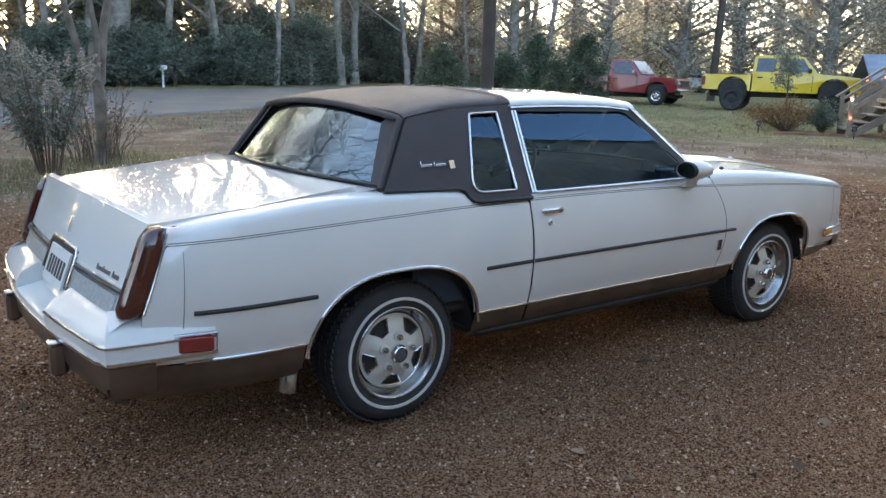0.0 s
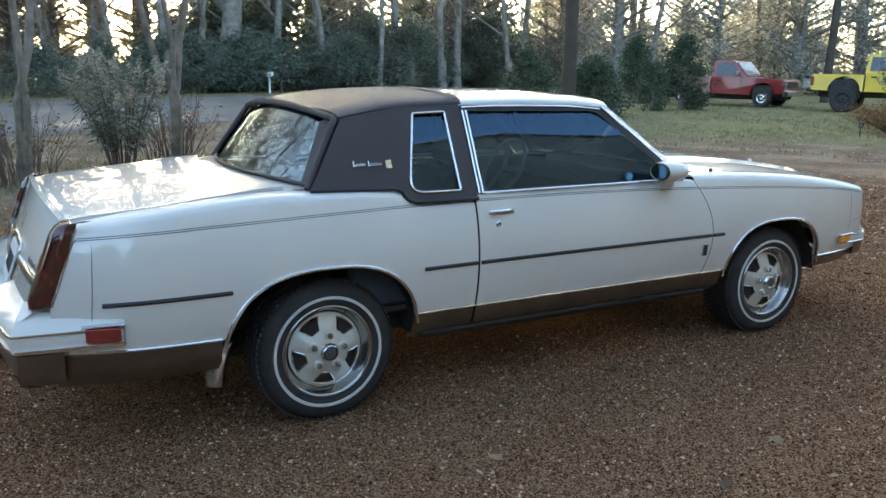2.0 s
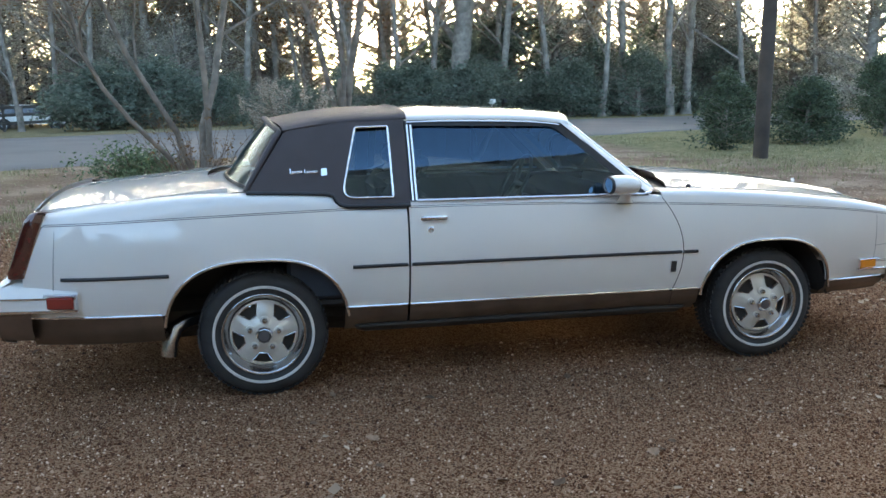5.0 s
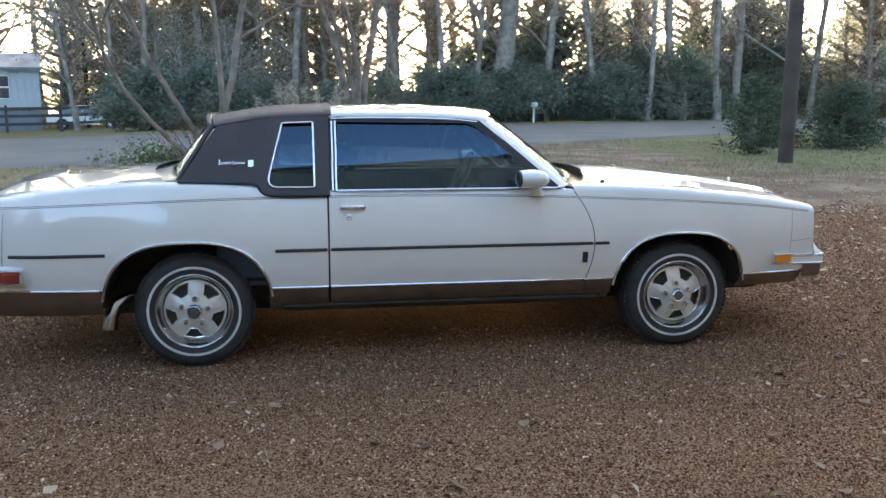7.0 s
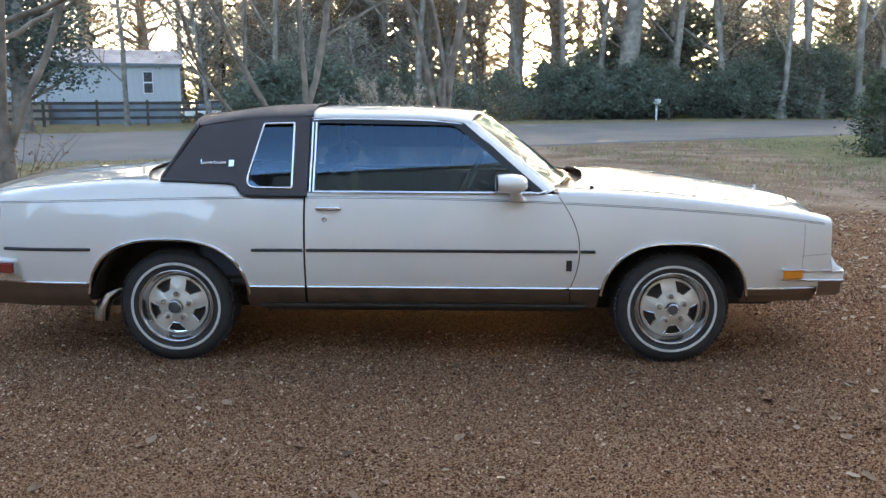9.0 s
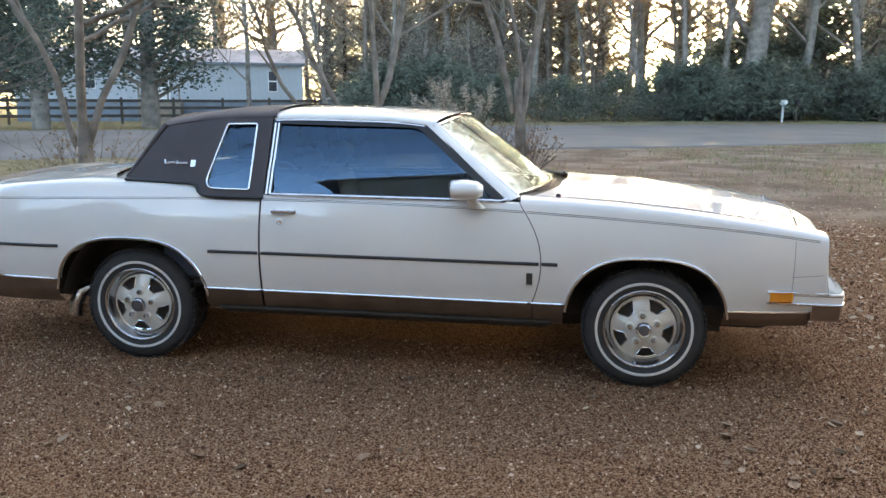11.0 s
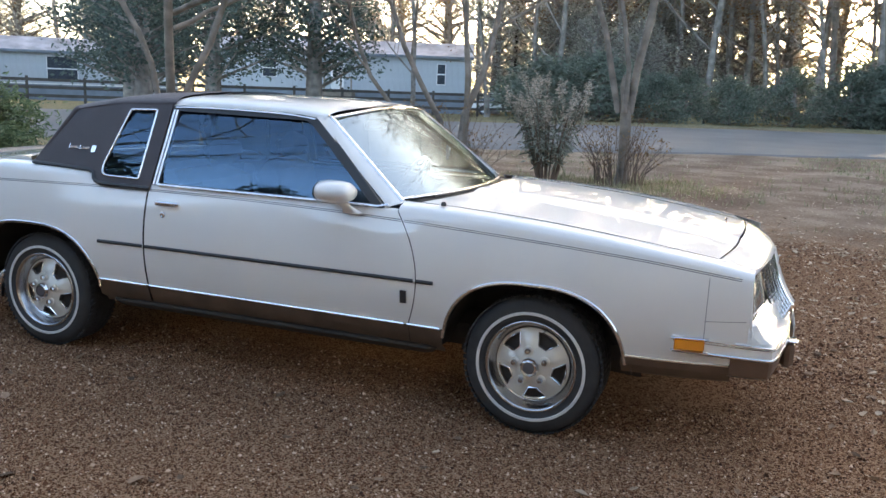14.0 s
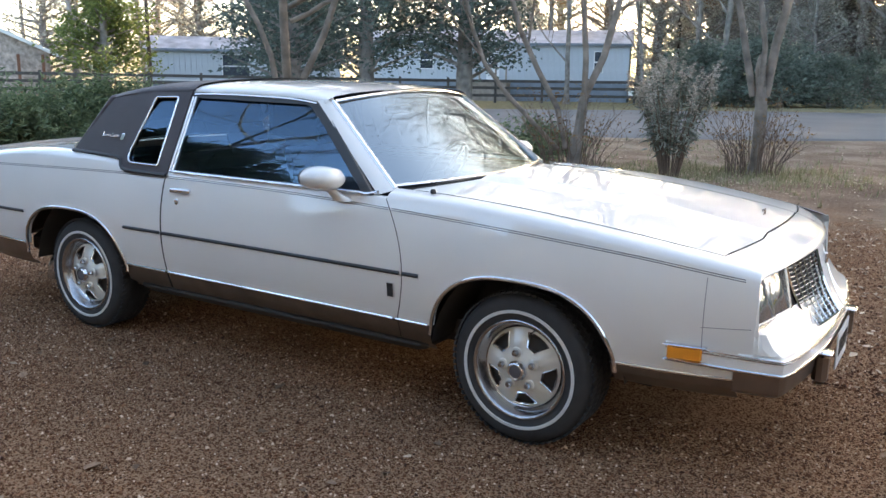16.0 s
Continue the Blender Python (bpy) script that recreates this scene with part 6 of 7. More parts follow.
fence([(-44.0, 20.0), (-30.0, 33.5), (-19.0, 42.0), (-9.0, 45.5)], "dark weathered three-rail board fence")


def mobile_home(x, y, turn, length, wall, skirt, windows, label, door=None):
    """A single-wide home: front wall along +x from the corner at (x, y), depth behind it."""
    t = empty("mobile_home", pose(x, y, rise(x, y) - 0.05, 0, 0, turn), label, "mobile home", "homes across the road")
    D = 4.3
    top = skirt + wall
    part("skirting", Mesh().block(0.05, 0.05, -0.3, length - 0.05, D - 0.05, skirt, 0.01), M_SKIRT, t, "blue-grey skirting")
    n = int(length / 0.4)
    part("wall", Mesh().box(0.02, 0.03, skirt, length - 0.02, D - 0.02, top), M_SIDING, t, "pale ribbed metal siding", 0)
    sheet = Mesh().block(0, 0, skirt, length / n - 0.014, 0.05, top, 0.01)
    first = None
    for k in range(n):
        if first is None:
            first = ob = part("siding_panel", sheet, M_SIDING, t)
        else:
            ob = new("siding_panel", first.data)
            ob.parent = t
        ob.location = (length * k / n, 0, 0)
    r = Mesh()
    prof = [(-0.32, top - 0.02), (-0.32, top + 0.10), (D / 2, top + 1.05), (D + 0.32, top + 0.10), (D + 0.32, top - 0.02)]
    r.grid([[(px, py, pz) for py, pz in prof] for px in (-0.15, length + 0.15)])
    r.f += [(0, 1, 2, 3, 4), (9, 8, 7, 6, 5)]
    part("roof", r, M_ROOF, t, "pale worn low-pitched roof", 0)
    part("eave_trim", Mesh().block(-0.16, -0.345, top - 0.06, length + 0.16, -0.318, top + 0.11, 0.005), M_SKIRT, t)
    part("base_trim", Mesh().block(0, -0.02, skirt - 0.03, length, 0.0, skirt + 0.05, 0.005), M_WHITE, t)
    for cx, cz, ww, hh in windows:
        fr = part("window", Mesh().block(cx - ww / 2, -0.05, skirt + cz - hh / 2, cx + ww / 2, -0.005, skirt + cz + hh / 2, 0.01), M_WHITE, t, "white window frame")
        for k in (0, 1):
            z0 = skirt + cz - hh / 2 + 0.05 + k * hh / 2
            part("pane", Mesh().block(cx - ww / 2 + 0.05, -0.06, z0, cx + ww / 2 - 0.05, -0.052, z0 + hh / 2 - 0.09, 0.002), M_WINDOW, fr)
    if door:
        dr = part("door", Mesh().block(door - 0.45, -0.05, skirt, door + 0.45, -0.003, skirt + 2.0, 0.01), M_WHITE, t, "white entry door")
        part("pane", Mesh().block(door - 0.32, -0.062, skirt + 0.9, door + 0.32, -0.052, skirt + 1.8, 0.002), M_WINDOW, dr)
        for k in range(4):
            for s in (-1, 1):
                a = Vector((door + s * -0.30, -0.068, skirt + 0.9 + k * 0.22))
                part("lattice_bar", Mesh().tube([a, a + Vector((s * 0.6, 0, 0.30))], [0.016, 0.016], 4), M_WHITE, dr)
        part("stoop", Mesh().block(door - 1.3, -1.9, -0.3, door + 1.3, -0.35, skirt - 0.06, 0.02), M_WOOD, t, "grey wooden stoop")
        for px in (door - 1.25, door - 0.55, door + 0.55, door + 1.25):
            part("rail_post", Mesh().block(px - 0.05, -1.9, skirt - 0.1, px + 0.05, -1.8, skirt + 0.95, 0.008), M_WOOD, t)
        part("hand_rail", Mesh().block(door - 1.3, -1.92, skirt + 0.86, door - 0.5, -1.78, skirt + 0.95, 0.008), M_WOOD, t)
        part("hand_rail", Mesh().block(door + 0.5, -1.92, skirt + 0.86, door + 1.3, -1.78, skirt + 0.95, 0.008), M_WOOD, t)
    return t


mobile_home(-34.4, 45.2, 18.0, 18.3, 2.45, 1.42, [(16.3, 1.35, 0.62, 1.40), (4.5, 1.35, 1.0, 1.2)], "pale blue-grey mobile home on grey skirting", 9.2)
mobile_home(-48.6, 37.7, 40.0, 14.0, 2.15, 1.1, [(6.4, 1.05, 2.0, 1.7)], "pale mobile home with a boarded double window")


def neighbour_house(m):
    t = empty("brick_house", m, "speckled pale brick house with white gable trim", "house")
    b = material("speckled_pale_brick", (0.42, 0.35, 0.30), 0.85, vary=0.6, scale=3.5, bump=0.3, bump_scale=40, fine=0.4)
    w = Mesh()
    w.add([(-7, 0, -0.3), (4, 0, -0.3), (4, 0, 2.6), (-1.5, 0, 5.2), (-7, 0, 2.6), (-7, 9, -0.3), (4, 9, -0.3), (4, 9, 2.6), (-1.5, 9, 5.2), (-7, 9, 2.6)], [(0, 1, 2, 3, 4), (9, 8, 7, 6, 5), (1, 6, 7, 2), (5, 0, 4, 9)])
    part("wall", w, b, t, "speckled pale brick gable wall", 0)
    r = Mesh()
    for s in (-1, 1):
        r.add([(-1.5, -0.5, 5.35), (-1.5, 9.5, 5.35), (-1.5 + s * 6.2, 9.5, 2.45), (-1.5 + s * 6.2, -0.5, 2.45), (-1.5, -0.5, 5.2), (-1.5, 9.5, 5.2), (-1.5 + s * 6.2, 9.5, 2.3), (-1.5 + s * 6.2, -0.5, 2.3)], [(0, 1, 2, 3), (7, 6, 5, 4), (0, 3, 7, 4), (1, 5, 6, 2), (3, 2, 6, 7)])
    part("roof", r, material("brown_shingle_roof", (0.16, 0.12, 0.11), 0.85, vary=0.3, scale=4, bump=0.4, bump_scale=25), t, "brown shingle roof", 0)
    for s in (-1, 1):
        part("gable_trim", Mesh().block(0, -0.54, -0.11, 6.85, -0.505, 0.11, 0.01, pose(-1.5, 0, 5.28, 0, 25.1, 0) if s > 0 else pose(-1.5, 0, 5.28, 0, 154.9, 0)), M_WHITE, t, "white gable board")
    for px in (2.2, 3.6):
        part("porch_post", Mesh().block(px - 0.09, -0.4, -0.3, px + 0.09, -0.22, 2.5, 0.01), material("stained_wood_post", (0.20, 0.09, 0.05), 0.7), t, "brown wooden post")
    fr = part("window", Mesh().block(-2.2, -0.06, 0.9, -0.6, -0.003, 2.2, 0.02), M_WHITE, t, "white window frame")
    part("pane", Mesh().block(-2.1, -0.07, 1.0, -0.7, -0.062, 2.1, 0.004), M_WINDOW, fr)


neighbour_house(pose(-49.98, 26.3, rise(-49.98, 26.3) - 0.05, 0, 0, 57))


# ---- vehicles in the distance ----
def extrude_side(outline, half, tuck=0.06, shoulder=0.9):
    """A vehicle body from its side outline (x, z), pulled in toward the top, with rounded flanks."""
    a = Mesh()
    zs = [z for _, z in outline]
    top = max(zs)
    rows = []
    for s in (-1.0, -0.93, 0.93, 1.0):
        inset = 0.035 if abs(s) == 1 else 0.0
        cx = sum(p[0] for p in outline) / len(outline)
        cz = sum(zs) / len(zs)
        rows.append([(x + (cx - x) * inset * 0.12, s * half * (1 - tuck * max(0, z - shoulder) / max(0.1, top - shoulder) if z > shoulder else 1), z + (cz - z) * inset * 0.2) for x, z in outline])
    a.grid(rows, True)
    n = len(outline)
    from mathutils.geometry import tessellate_polygon
    tris = tessellate_polygon([[Vector((x, z, 0)) for x, z in outline]])
    for i, j, k in tris:
        a.f += [(i, j, k), (3 * n + k, 3 * n + j, 3 * n + i)]
    return a


def arch_points(c, r, z0, n=9):
    return [(c + r * math.cos(q), max(z0, 0.95 * r * math.sin(q) + z0 + 0.02)) for q in spread(math.pi, 0, n)]


def truck_wheel(parent, x, y, r, rim_mat):
    s = 1 if y > 0 else -1
    spin = pose(x, y, r, -90 * s, 0, 0)
    w = part("wheel", Mesh().lathe([(0.0, 0.02), (0.07, 0.035), (0.10, 0.01), (r * 0.45, 0.0), (r * 0.55, 0.03), (r * 0.58, 0.02)], 24, spin), rim_mat, parent, "", 50)
    part("tyre", Mesh().lathe([(r * 0.55, -0.20), (r * 0.9, -0.22), (r, -0.17), (r, -0.02), (r * 0.9, 0.04), (r * 0.60, 0.035), (r * 0.55, 0.0)], 32, spin), M_RUBBER, w, "", 50)
    for k in range(6):
        a = math.pi * k / 3
        part("slot", Mesh().block(-0.03, -0.03, -0.005, 0.03, 0.03, 0.012, 0.004, spin @ pose(r * 0.36 * math.cos(a), r * 0.36 * math.sin(a), 0.0)), M_UNDER, w)


def pickup(m, paint, label, wb, r, ride, cab_len, bed_len, nose, height, rim, chrome_bumper, two_doors):
    """A pickup truck heading along +x: bed, cab, hood, glass, bumpers, lamps and wheels."""
    t = empty("pickup_truck", m, label, "pickup truck", "trucks parked on the lawn")
    xr, xf = -wb / 2, wb / 2
    b0, hoodz, bedz = ride, ride + 0.66, ride + 0.62
    tail, front = xr - 1.15, xf + nose
    cab0 = tail + bed_len
    cab1 = cab0 + cab_len
    aw = r + 0.10
    bed = [(tail, b0 + 0.05)] + arch_points(xr, aw, b0) + [(cab0 - 0.03, b0), (cab0 - 0.03, bedz), (tail + 0.03, bedz), (tail, bedz - 0.04)]
    part("bed", extrude_side(bed, 0.96), paint, t, "", 30)
    part("bed_opening", Mesh().block(tail + 0.10, -0.80, bedz - 0.02, cab0 - 0.10, 0.80, bedz + 0.006, 0.002), M_BLACK, t)
    body = [(cab0, b0), (xf - aw, b0 - 0.02)] + arch_points(xf, aw, b0) + [(front - 0.05, b0 + 0.06), (front, b0 + 0.18), (front, hoodz - 0.16), (front - 0.10, hoodz - 0.06), (cab1 + 0.35, hoodz + 0.05), (cab0, hoodz + 0.03)]
    part("body", extrude_side(body, 0.96, 0.04, hoodz - 0.1), paint, t, "", 30)
    cab = [(cab0, hoodz), (cab1 + 0.42, hoodz + 0.02), (cab1 - 0.12, height - 0.07), (cab1 - 0.30, height), (cab0 + 0.16, height), (cab0 + 0.05, height - 0.06)]
    part("cab", extrude_side(cab, 0.93, 0.16, hoodz), paint, t, "", 30)
    for s in (-1, 1):
        wy = lambda z: 0.938 * (1 - 0.16 * (z - hoodz) / (height - hoodz))
        z0, z1 = hoodz + 0.09, height - 0.11
        spans = [(cab0 + 0.18, cab1 - 0.22)] if not two_doors else [(cab0 + 0.14, cab0 + cab_len * 0.42), (cab0 + cab_len * 0.49, cab1 - 0.22)]
        for i, (x0, x1) in enumerate(spans):
            last = i == len(spans) - 1
            q = [(x0, s * wy(z0), z0), (x1 + (0.40 if last else 0), s * wy(z0), z0), (x1 + 0.04, s * wy(z1), z1), (x0 + 0.03, s * wy(z1), z1)]
            g = Mesh().add([Vector(p) + Vector((0, 0.012 * s, 0)) for p in q] + [Vector(p) - Vector((0, 0.02 * s, 0)) for p in q], [(0, 1, 2, 3), (4, 7, 6, 5), (0, 4, 5, 1), (1, 5, 6, 2), (2, 6, 7, 3), (3, 7, 4, 0)])
            part("side_window", g, M_WINDOW, t, "", 0)
        for x in [cab0 + 0.02, cab1 + 0.22] + ([cab0 + cab_len * 0.455] if two_doors else []):
            part("door_seam", Mesh().block(x - 0.008, min(s * 0.945, s * 0.963), b0 + 0.05, x + 0.008, max(s * 0.945, s * 0.963), hoodz - 0.02, 0.002), M_BLACK, t)
        part("door_handle", Mesh().block(cab0 + 0.22, min(s * 0.95, s * 0.985), hoodz - 0.15, cab0 + 0.40, max(s * 0.95, s * 0.985), hoodz - 0.10, 0.01), M_BLACK, t)
        part("side_mirror", Mesh().block(cab1 + 0.05, min(s * 0.98, s * 1.18), hoodz + 0.06, cab1 + 0.17, max(s * 0.98, s * 1.18), hoodz + 0.24, 0.03), M_BLACK if two_doors else M_CHROME, t)
        part("tail_lamp", Mesh().block(tail - 0.02, min(s * 0.80, s * 0.972), bedz - 0.42, tail + 0.10, max(s * 0.80, s * 0.972), bedz - 0.08, 0.02), M_REDMARK, t)
        part("headlamp", Mesh().block(front - 0.12, min(s * 0.58, s * 0.968), hoodz - 0.34, front + 0.015, max(s * 0.58, s * 0.968), hoodz - 0.14, 0.02), M_LAMPGLASS, t)
    ws = Mesh().add([(cab1 + 0.37, -0.80, hoodz + 0.07), (cab1 + 0.37, 0.80, hoodz + 0.07), (cab1 - 0.09, 0.70, height - 0.09), (cab1 - 0.09, -0.70, height - 0.09), (cab1 + 0.30, -0.80, hoodz + 0.04), (cab1 + 0.30, 0.80, hoodz + 0.04), (cab1 - 0.16, 0.70, height - 0.12), (cab1 - 0.16, -0.70, height - 0.12)], [(0, 1, 2, 3), (4, 7, 6, 5), (0, 4, 5, 1), (1, 5, 6, 2), (2, 6, 7, 3), (3, 7, 4, 0)])
    ws.v = [(x + 0.03, y, z + 0.012) for x, y, z in ws.v]
    part("windshield", ws, M_WINDOW, t, "", 0)
    part("rear_glass", Mesh().block(cab0 + 0.02, -0.66, hoodz + 0.12, cab0 + 0.075, 0.66, height - 0.16, 0.01), M_WINDOW, t)
    part("grille", Mesh().block(front - 0.03, -0.56, hoodz - 0.40, front + 0.02, 0.56, hoodz - 0.14, 0.02), M_BLACK, t)
    bm = M_CHROME if chrome_bumper else paint
    part("front_bumper", Mesh().block(front - 0.10, -0.98, b0 - 0.06, front + 0.14, 0.98, b0 + 0.17, 0.04), bm, t)
    part("rear_bumper", Mesh().block(tail - 0.16, -0.95, b0 - 0.02, tail + 0.02, 0.95, b0 + 0.14, 0.03), M_CHROME if chrome_bumper else M_BLACK, t)
    part("chassis", Mesh().block(tail + 0.2, -0.55, b0 - 0.22, front - 0.2, 0.55, b0 + 0.05, 0.05), M_UNDER, t)
    for x in (xr, xf):
        part("axle", Mesh().tube([(x, -0.8, r), (x, 0.8, r)], [0.07, 0.07], 8), M_UNDER, t)
        for s in (-1, 1):
            truck_wheel(t, x, s * 0.93, r, rim)
            part("wheel_well", Mesh().block(x - aw * 0.96, min(s * 0.55, s * 0.90), r, x + aw * 0.96, max(s * 0.55, s * 0.90), b0 + aw * 0.80, 0.08), M_UNDER, t)
    return t


def under_wheel(wx, wy, turn, dx):
    """The pose of a truck whose wheel at dx along its length stands at (wx, wy)."""
    a = radians(turn)
    x, y = wx - dx * math.cos(a), wy - dx * math.sin(a)
    return pose(x, y, rise(x, y) - 0.01, 0, 0, turn)


pickup(under_wheel(26.6, 20.6, -70, 1.50) @ Matrix.Diagonal((1.02, 1.02, 1.02, 1)), M_REDPAINT, "dark red pickup truck with chrome bumper on the lawn", 3.35, 0.38, 0.50, 1.05, 2.35, 0.88, 1.86, M_ALU, True, False)
pickup(under_wheel(26.5, 16.7, -64, -1.80), M_YELLOW, "bright yellow lifted pickup truck on big black wheels", 3.60, 0.46, 0.76, 1.95, 1.82, 0.92, 2.12, M_BLACK, False, True)


def white_car(m, label="white car parked behind the fence"):
    t = empty("parked_car", m, label, "car")
    o = [(-2.2, 0.35)] + arch_points(-1.35, 0.38, 0.30) + arch_points(1.35, 0.38, 0.30) + [(2.2, 0.35), (2.25, 0.62), (2.1, 0.78), (1.0, 0.92), (-1.6, 0.95), (-2.2, 0.88)]
    part("body", extrude_side(o, 0.88, 0.05, 0.8), M_WHITE, t, "", 30)
    part("cabin", extrude_side([(-1.6, 0.93), (1.0, 0.9), (0.35, 1.38), (-1.0, 1.42)], 0.80, 0.2, 0.9), M_WINDOW, t, "", 30)
    part("roof", Mesh().block(-0.98, -0.64, 1.40, 0.34, 0.64, 1.45, 0.02), M_WHITE, t)
    for x in (-1.35, 1.35):
        for s in (-1, 1):
            truck_wheel(t, x, s * 0.82, 0.31, M_ALU)


white_car(pose(-14.2, 50.0, rise(-14.2, 50.0), 0, 0, 12))
# a white van, with the low car body standing in for it
white_car(pose(46.2, 33.7, rise(46.2, 33.7), 0, 0, 30), "white van beyond the pickup trucks, in a car's shape")


# ---- porch steps, garden bed ----
def porch_steps(m):
    t = empty("porch_steps", m, "weathered wooden porch steps with handrails and lights", "steps")
    for k in range(4):
        part("tread", Mesh().block(0.26 * k, -0.62, 0.18 * k + 0.14, 0.26 * k + 0.30, 0.62, 0.18 * k + 0.18, 0.008), M_WOOD, t, "grey wooden tread")
    for s in (-0.64, 0.60):
        st = Mesh().add([(0, s, 0), (1.25, s, 0.86), (1.25, s, 0.60), (0.25, s, 0), (0, s + 0.04, 0), (1.25, s + 0.04, 0.86), (1.25, s + 0.04, 0.60), (0.25, s + 0.04, 0)], [(0, 3, 2, 1), (4, 5, 6, 7), (0, 1, 5, 4), (1, 2, 6, 5), (2, 3, 7, 6), (3, 0, 4, 7)])
        part("stringer", st, M_WOOD, t, "", 0)
        for x, z0, z1 in ((0.06, -0.05, 1.02), (1.28, 0.3, 1.92)):
            part("post", Mesh().block(x - 0.05, s - 0.03, z0, x + 0.05, s + 0.07, z1, 0.008), M_WOOD, t)
        rl = Mesh().block(-0.12, s - 0.05, -0.03, 1.62, s + 0.09, 0.03, 0.008, pose(0.0, 0, 1.0, 0, -35.5, 0))
        part("hand_rail", rl, M_WOOD, t)
        rl = Mesh().block(0.0, s, -0.06, 1.45, s + 0.04, 0.06, 0.006, pose(0.05, 0, 0.62, 0, -35.5, 0))
        part("mid_rail", rl, M_WOOD, t)
    part("landing", Mesh().block(1.06, -1.5, 0.80, 3.4, 1.5, 0.90, 0.01), M_WOOD, t)
    for x in (1.2, 3.2):
        for y in (-1.4, 1.4):
            part("landing_post", Mesh().block(x - 0.06, y - 0.06, -0.1, x + 0.06, y + 0.06, 1.9, 0.008), M_WOOD, t)
    rb, wb = glow("red_bulb", (1.0, 0.05, 0.03), 4.0), glow("white_bulb", (1.0, 0.85, 0.7), 4.0)
    for k, (x, y, z) in enumerate(((0.06, -0.70, 0.45), (0.06, -0.70, 0.90), (0.75, -0.66, 1.45), (1.30, -0.70, 1.60), (1.30, -0.70, 1.15), (0.6, 0.72, 1.38), (1.28, 0.72, 1.30), (0.9, -0.66, 0.80))):
        part("bulb", Mesh().lathe([(0.0, -0.03), (0.022, -0.015), (0.025, 0.01), (0.012, 0.03), (0.0, 0.035)], 8, pose(x, y, z)), (rb, wb)[k % 3 == 1], t, "small holiday bulb", 60)


porch_steps(pose(17.75, 7.55, rise(17.75, 7.55), 0, 0, -52))
sh = empty("garden_shed", pose(27.6, 10.2, rise(27.6, 10.2), 0, 0, -52), "low shed with a blue-grey roof", "shed")
part("wall", Mesh().block(-1.6, -1.4, -0.2, 1.6, 1.4, 1.35, 0.02), M_WOOD, sh)
part("roof", Mesh().add([(-1.9, -1.7, 1.25), (1.9, -1.7, 1.25), (1.9, 0, 2.1), (-1.9, 0, 2.1), (1.9, 1.7, 1.25), (-1.9, 1.7, 1.25), (-1.9, -1.7, 1.33), (1.9, -1.7, 1.33), (1.9, 0, 2.18), (-1.9, 0, 2.18), (1.9, 1.7, 1.33), (-1.9, 1.7, 1.33)], [(6, 7, 8, 9), (9, 8, 10, 11), (3, 2, 1, 0), (5, 4, 2, 3), (0, 1, 7, 6), (4, 5, 11, 10)]), material("blue_grey_roof", (0.20, 0.25, 0.32), 0.6, vary=0.2, scale=3), sh, "blue-grey sloping roof", 0)


def path_light(x, y):
    t = empty("path_light", pose(x, y, rise(x, y)), "small black solar path light on a stake", "garden lamp", "solar path lights")
    part("stake", Mesh().tube([(0, 0, -0.1), (0, 0, 0.20)], [0.012, 0.012], 8), M_BLACK, t)
    part("lantern", Mesh().lathe([(0.03, 0.19), (0.05, 0.20), (0.055, 0.28), (0.05, 0.29)], 12), M_CLEAR, t)
    part("cap", Mesh().lathe([(0.085, 0.285), (0.08, 0.30), (0.035, 0.335), (0.0, 0.34)], 12), M_BLACK, t)
    part("base_ring", Mesh().lathe([(0.02, 0.175), (0.058, 0.185), (0.058, 0.20), (0.03, 0.205)], 12), M_BLACK, t)


path_light(15.9, 8.7)
path_light(16.4, 6.5)
leafy_shrub("garden_shrub", place(17.5, 8.9), 2.2, 0.98, M_OLDLEAF, 5200, 0.06, 61, "twiggy brown garden shrub in the bed", narrow=0.3)
leafy_shrub("small_evergreen", place(18.0, 8.2), 0.8, 0.85, M_EVERGREEN, 2600, 0.07, 62, "small dark evergreen beside the steps")
yt = empty("young_tree", place(18.1, 9.35), "young leafy tree with a thin trunk", "tree")
ym, yl, yrng = Mesh(), Mesh(), random.Random(63)
ym.tube([(0, 0, -0.1), (0.02, 0, 0.8), (0, 0.03, 1.9)], [0.03, 0.025, 0.010], 8)
for k in range(16):
    a, z = yrng.uniform(0, 6.283), yrng.uniform(0.95, 1.9)
    tip = Vector((0.42 * math.cos(a) * yrng.uniform(0.5, 1), 0.42 * math.sin(a) * yrng.uniform(0.5, 1), z + 0.15))
    ym.tube([(0, 0, z - 0.1), tip], [0.008, 0.003], 4)
    for s in range(9):
        leaves(yl, yrng, Vector((0, 0, z)).lerp(tip, yrng.uniform(0.3, 1.1)), 7, 0.09, 0.09, 0.6, 0, 0.5)
part("trunk", ym, M_TWIG, yt, "", 60)
part("crown", yl, M_EVERGREEN, yt, "", 0)

# tan metal building behind the camera, mirrored in the car's glass
shed = empty("metal_building", pose(-2.5, -8.2, -0.1), "tall tan ribbed steel building", "building")
wall = Mesh()
gable = curve([(0.0, 5.4), (5.2, 8.6), (10.5, 11.9), (15.7, 8.6), (21.0, 5.4)])
prof = []
for k in range(70):
    x = k * 0.3
    prof += [(x, 0), (x + 0.20, 0), (x + 0.225, 0.035), (x + 0.275, 0.035)]
wall.grid([[(x, y, 0) for x, y in prof], [(x, y, gable(x)) for x, y in prof]])
wall.f = [tuple(reversed(q)) for q in wall.f]
part("wall", wall, M_TANWALL, shed, "grey-tan ribbed steel gable wall", 0)
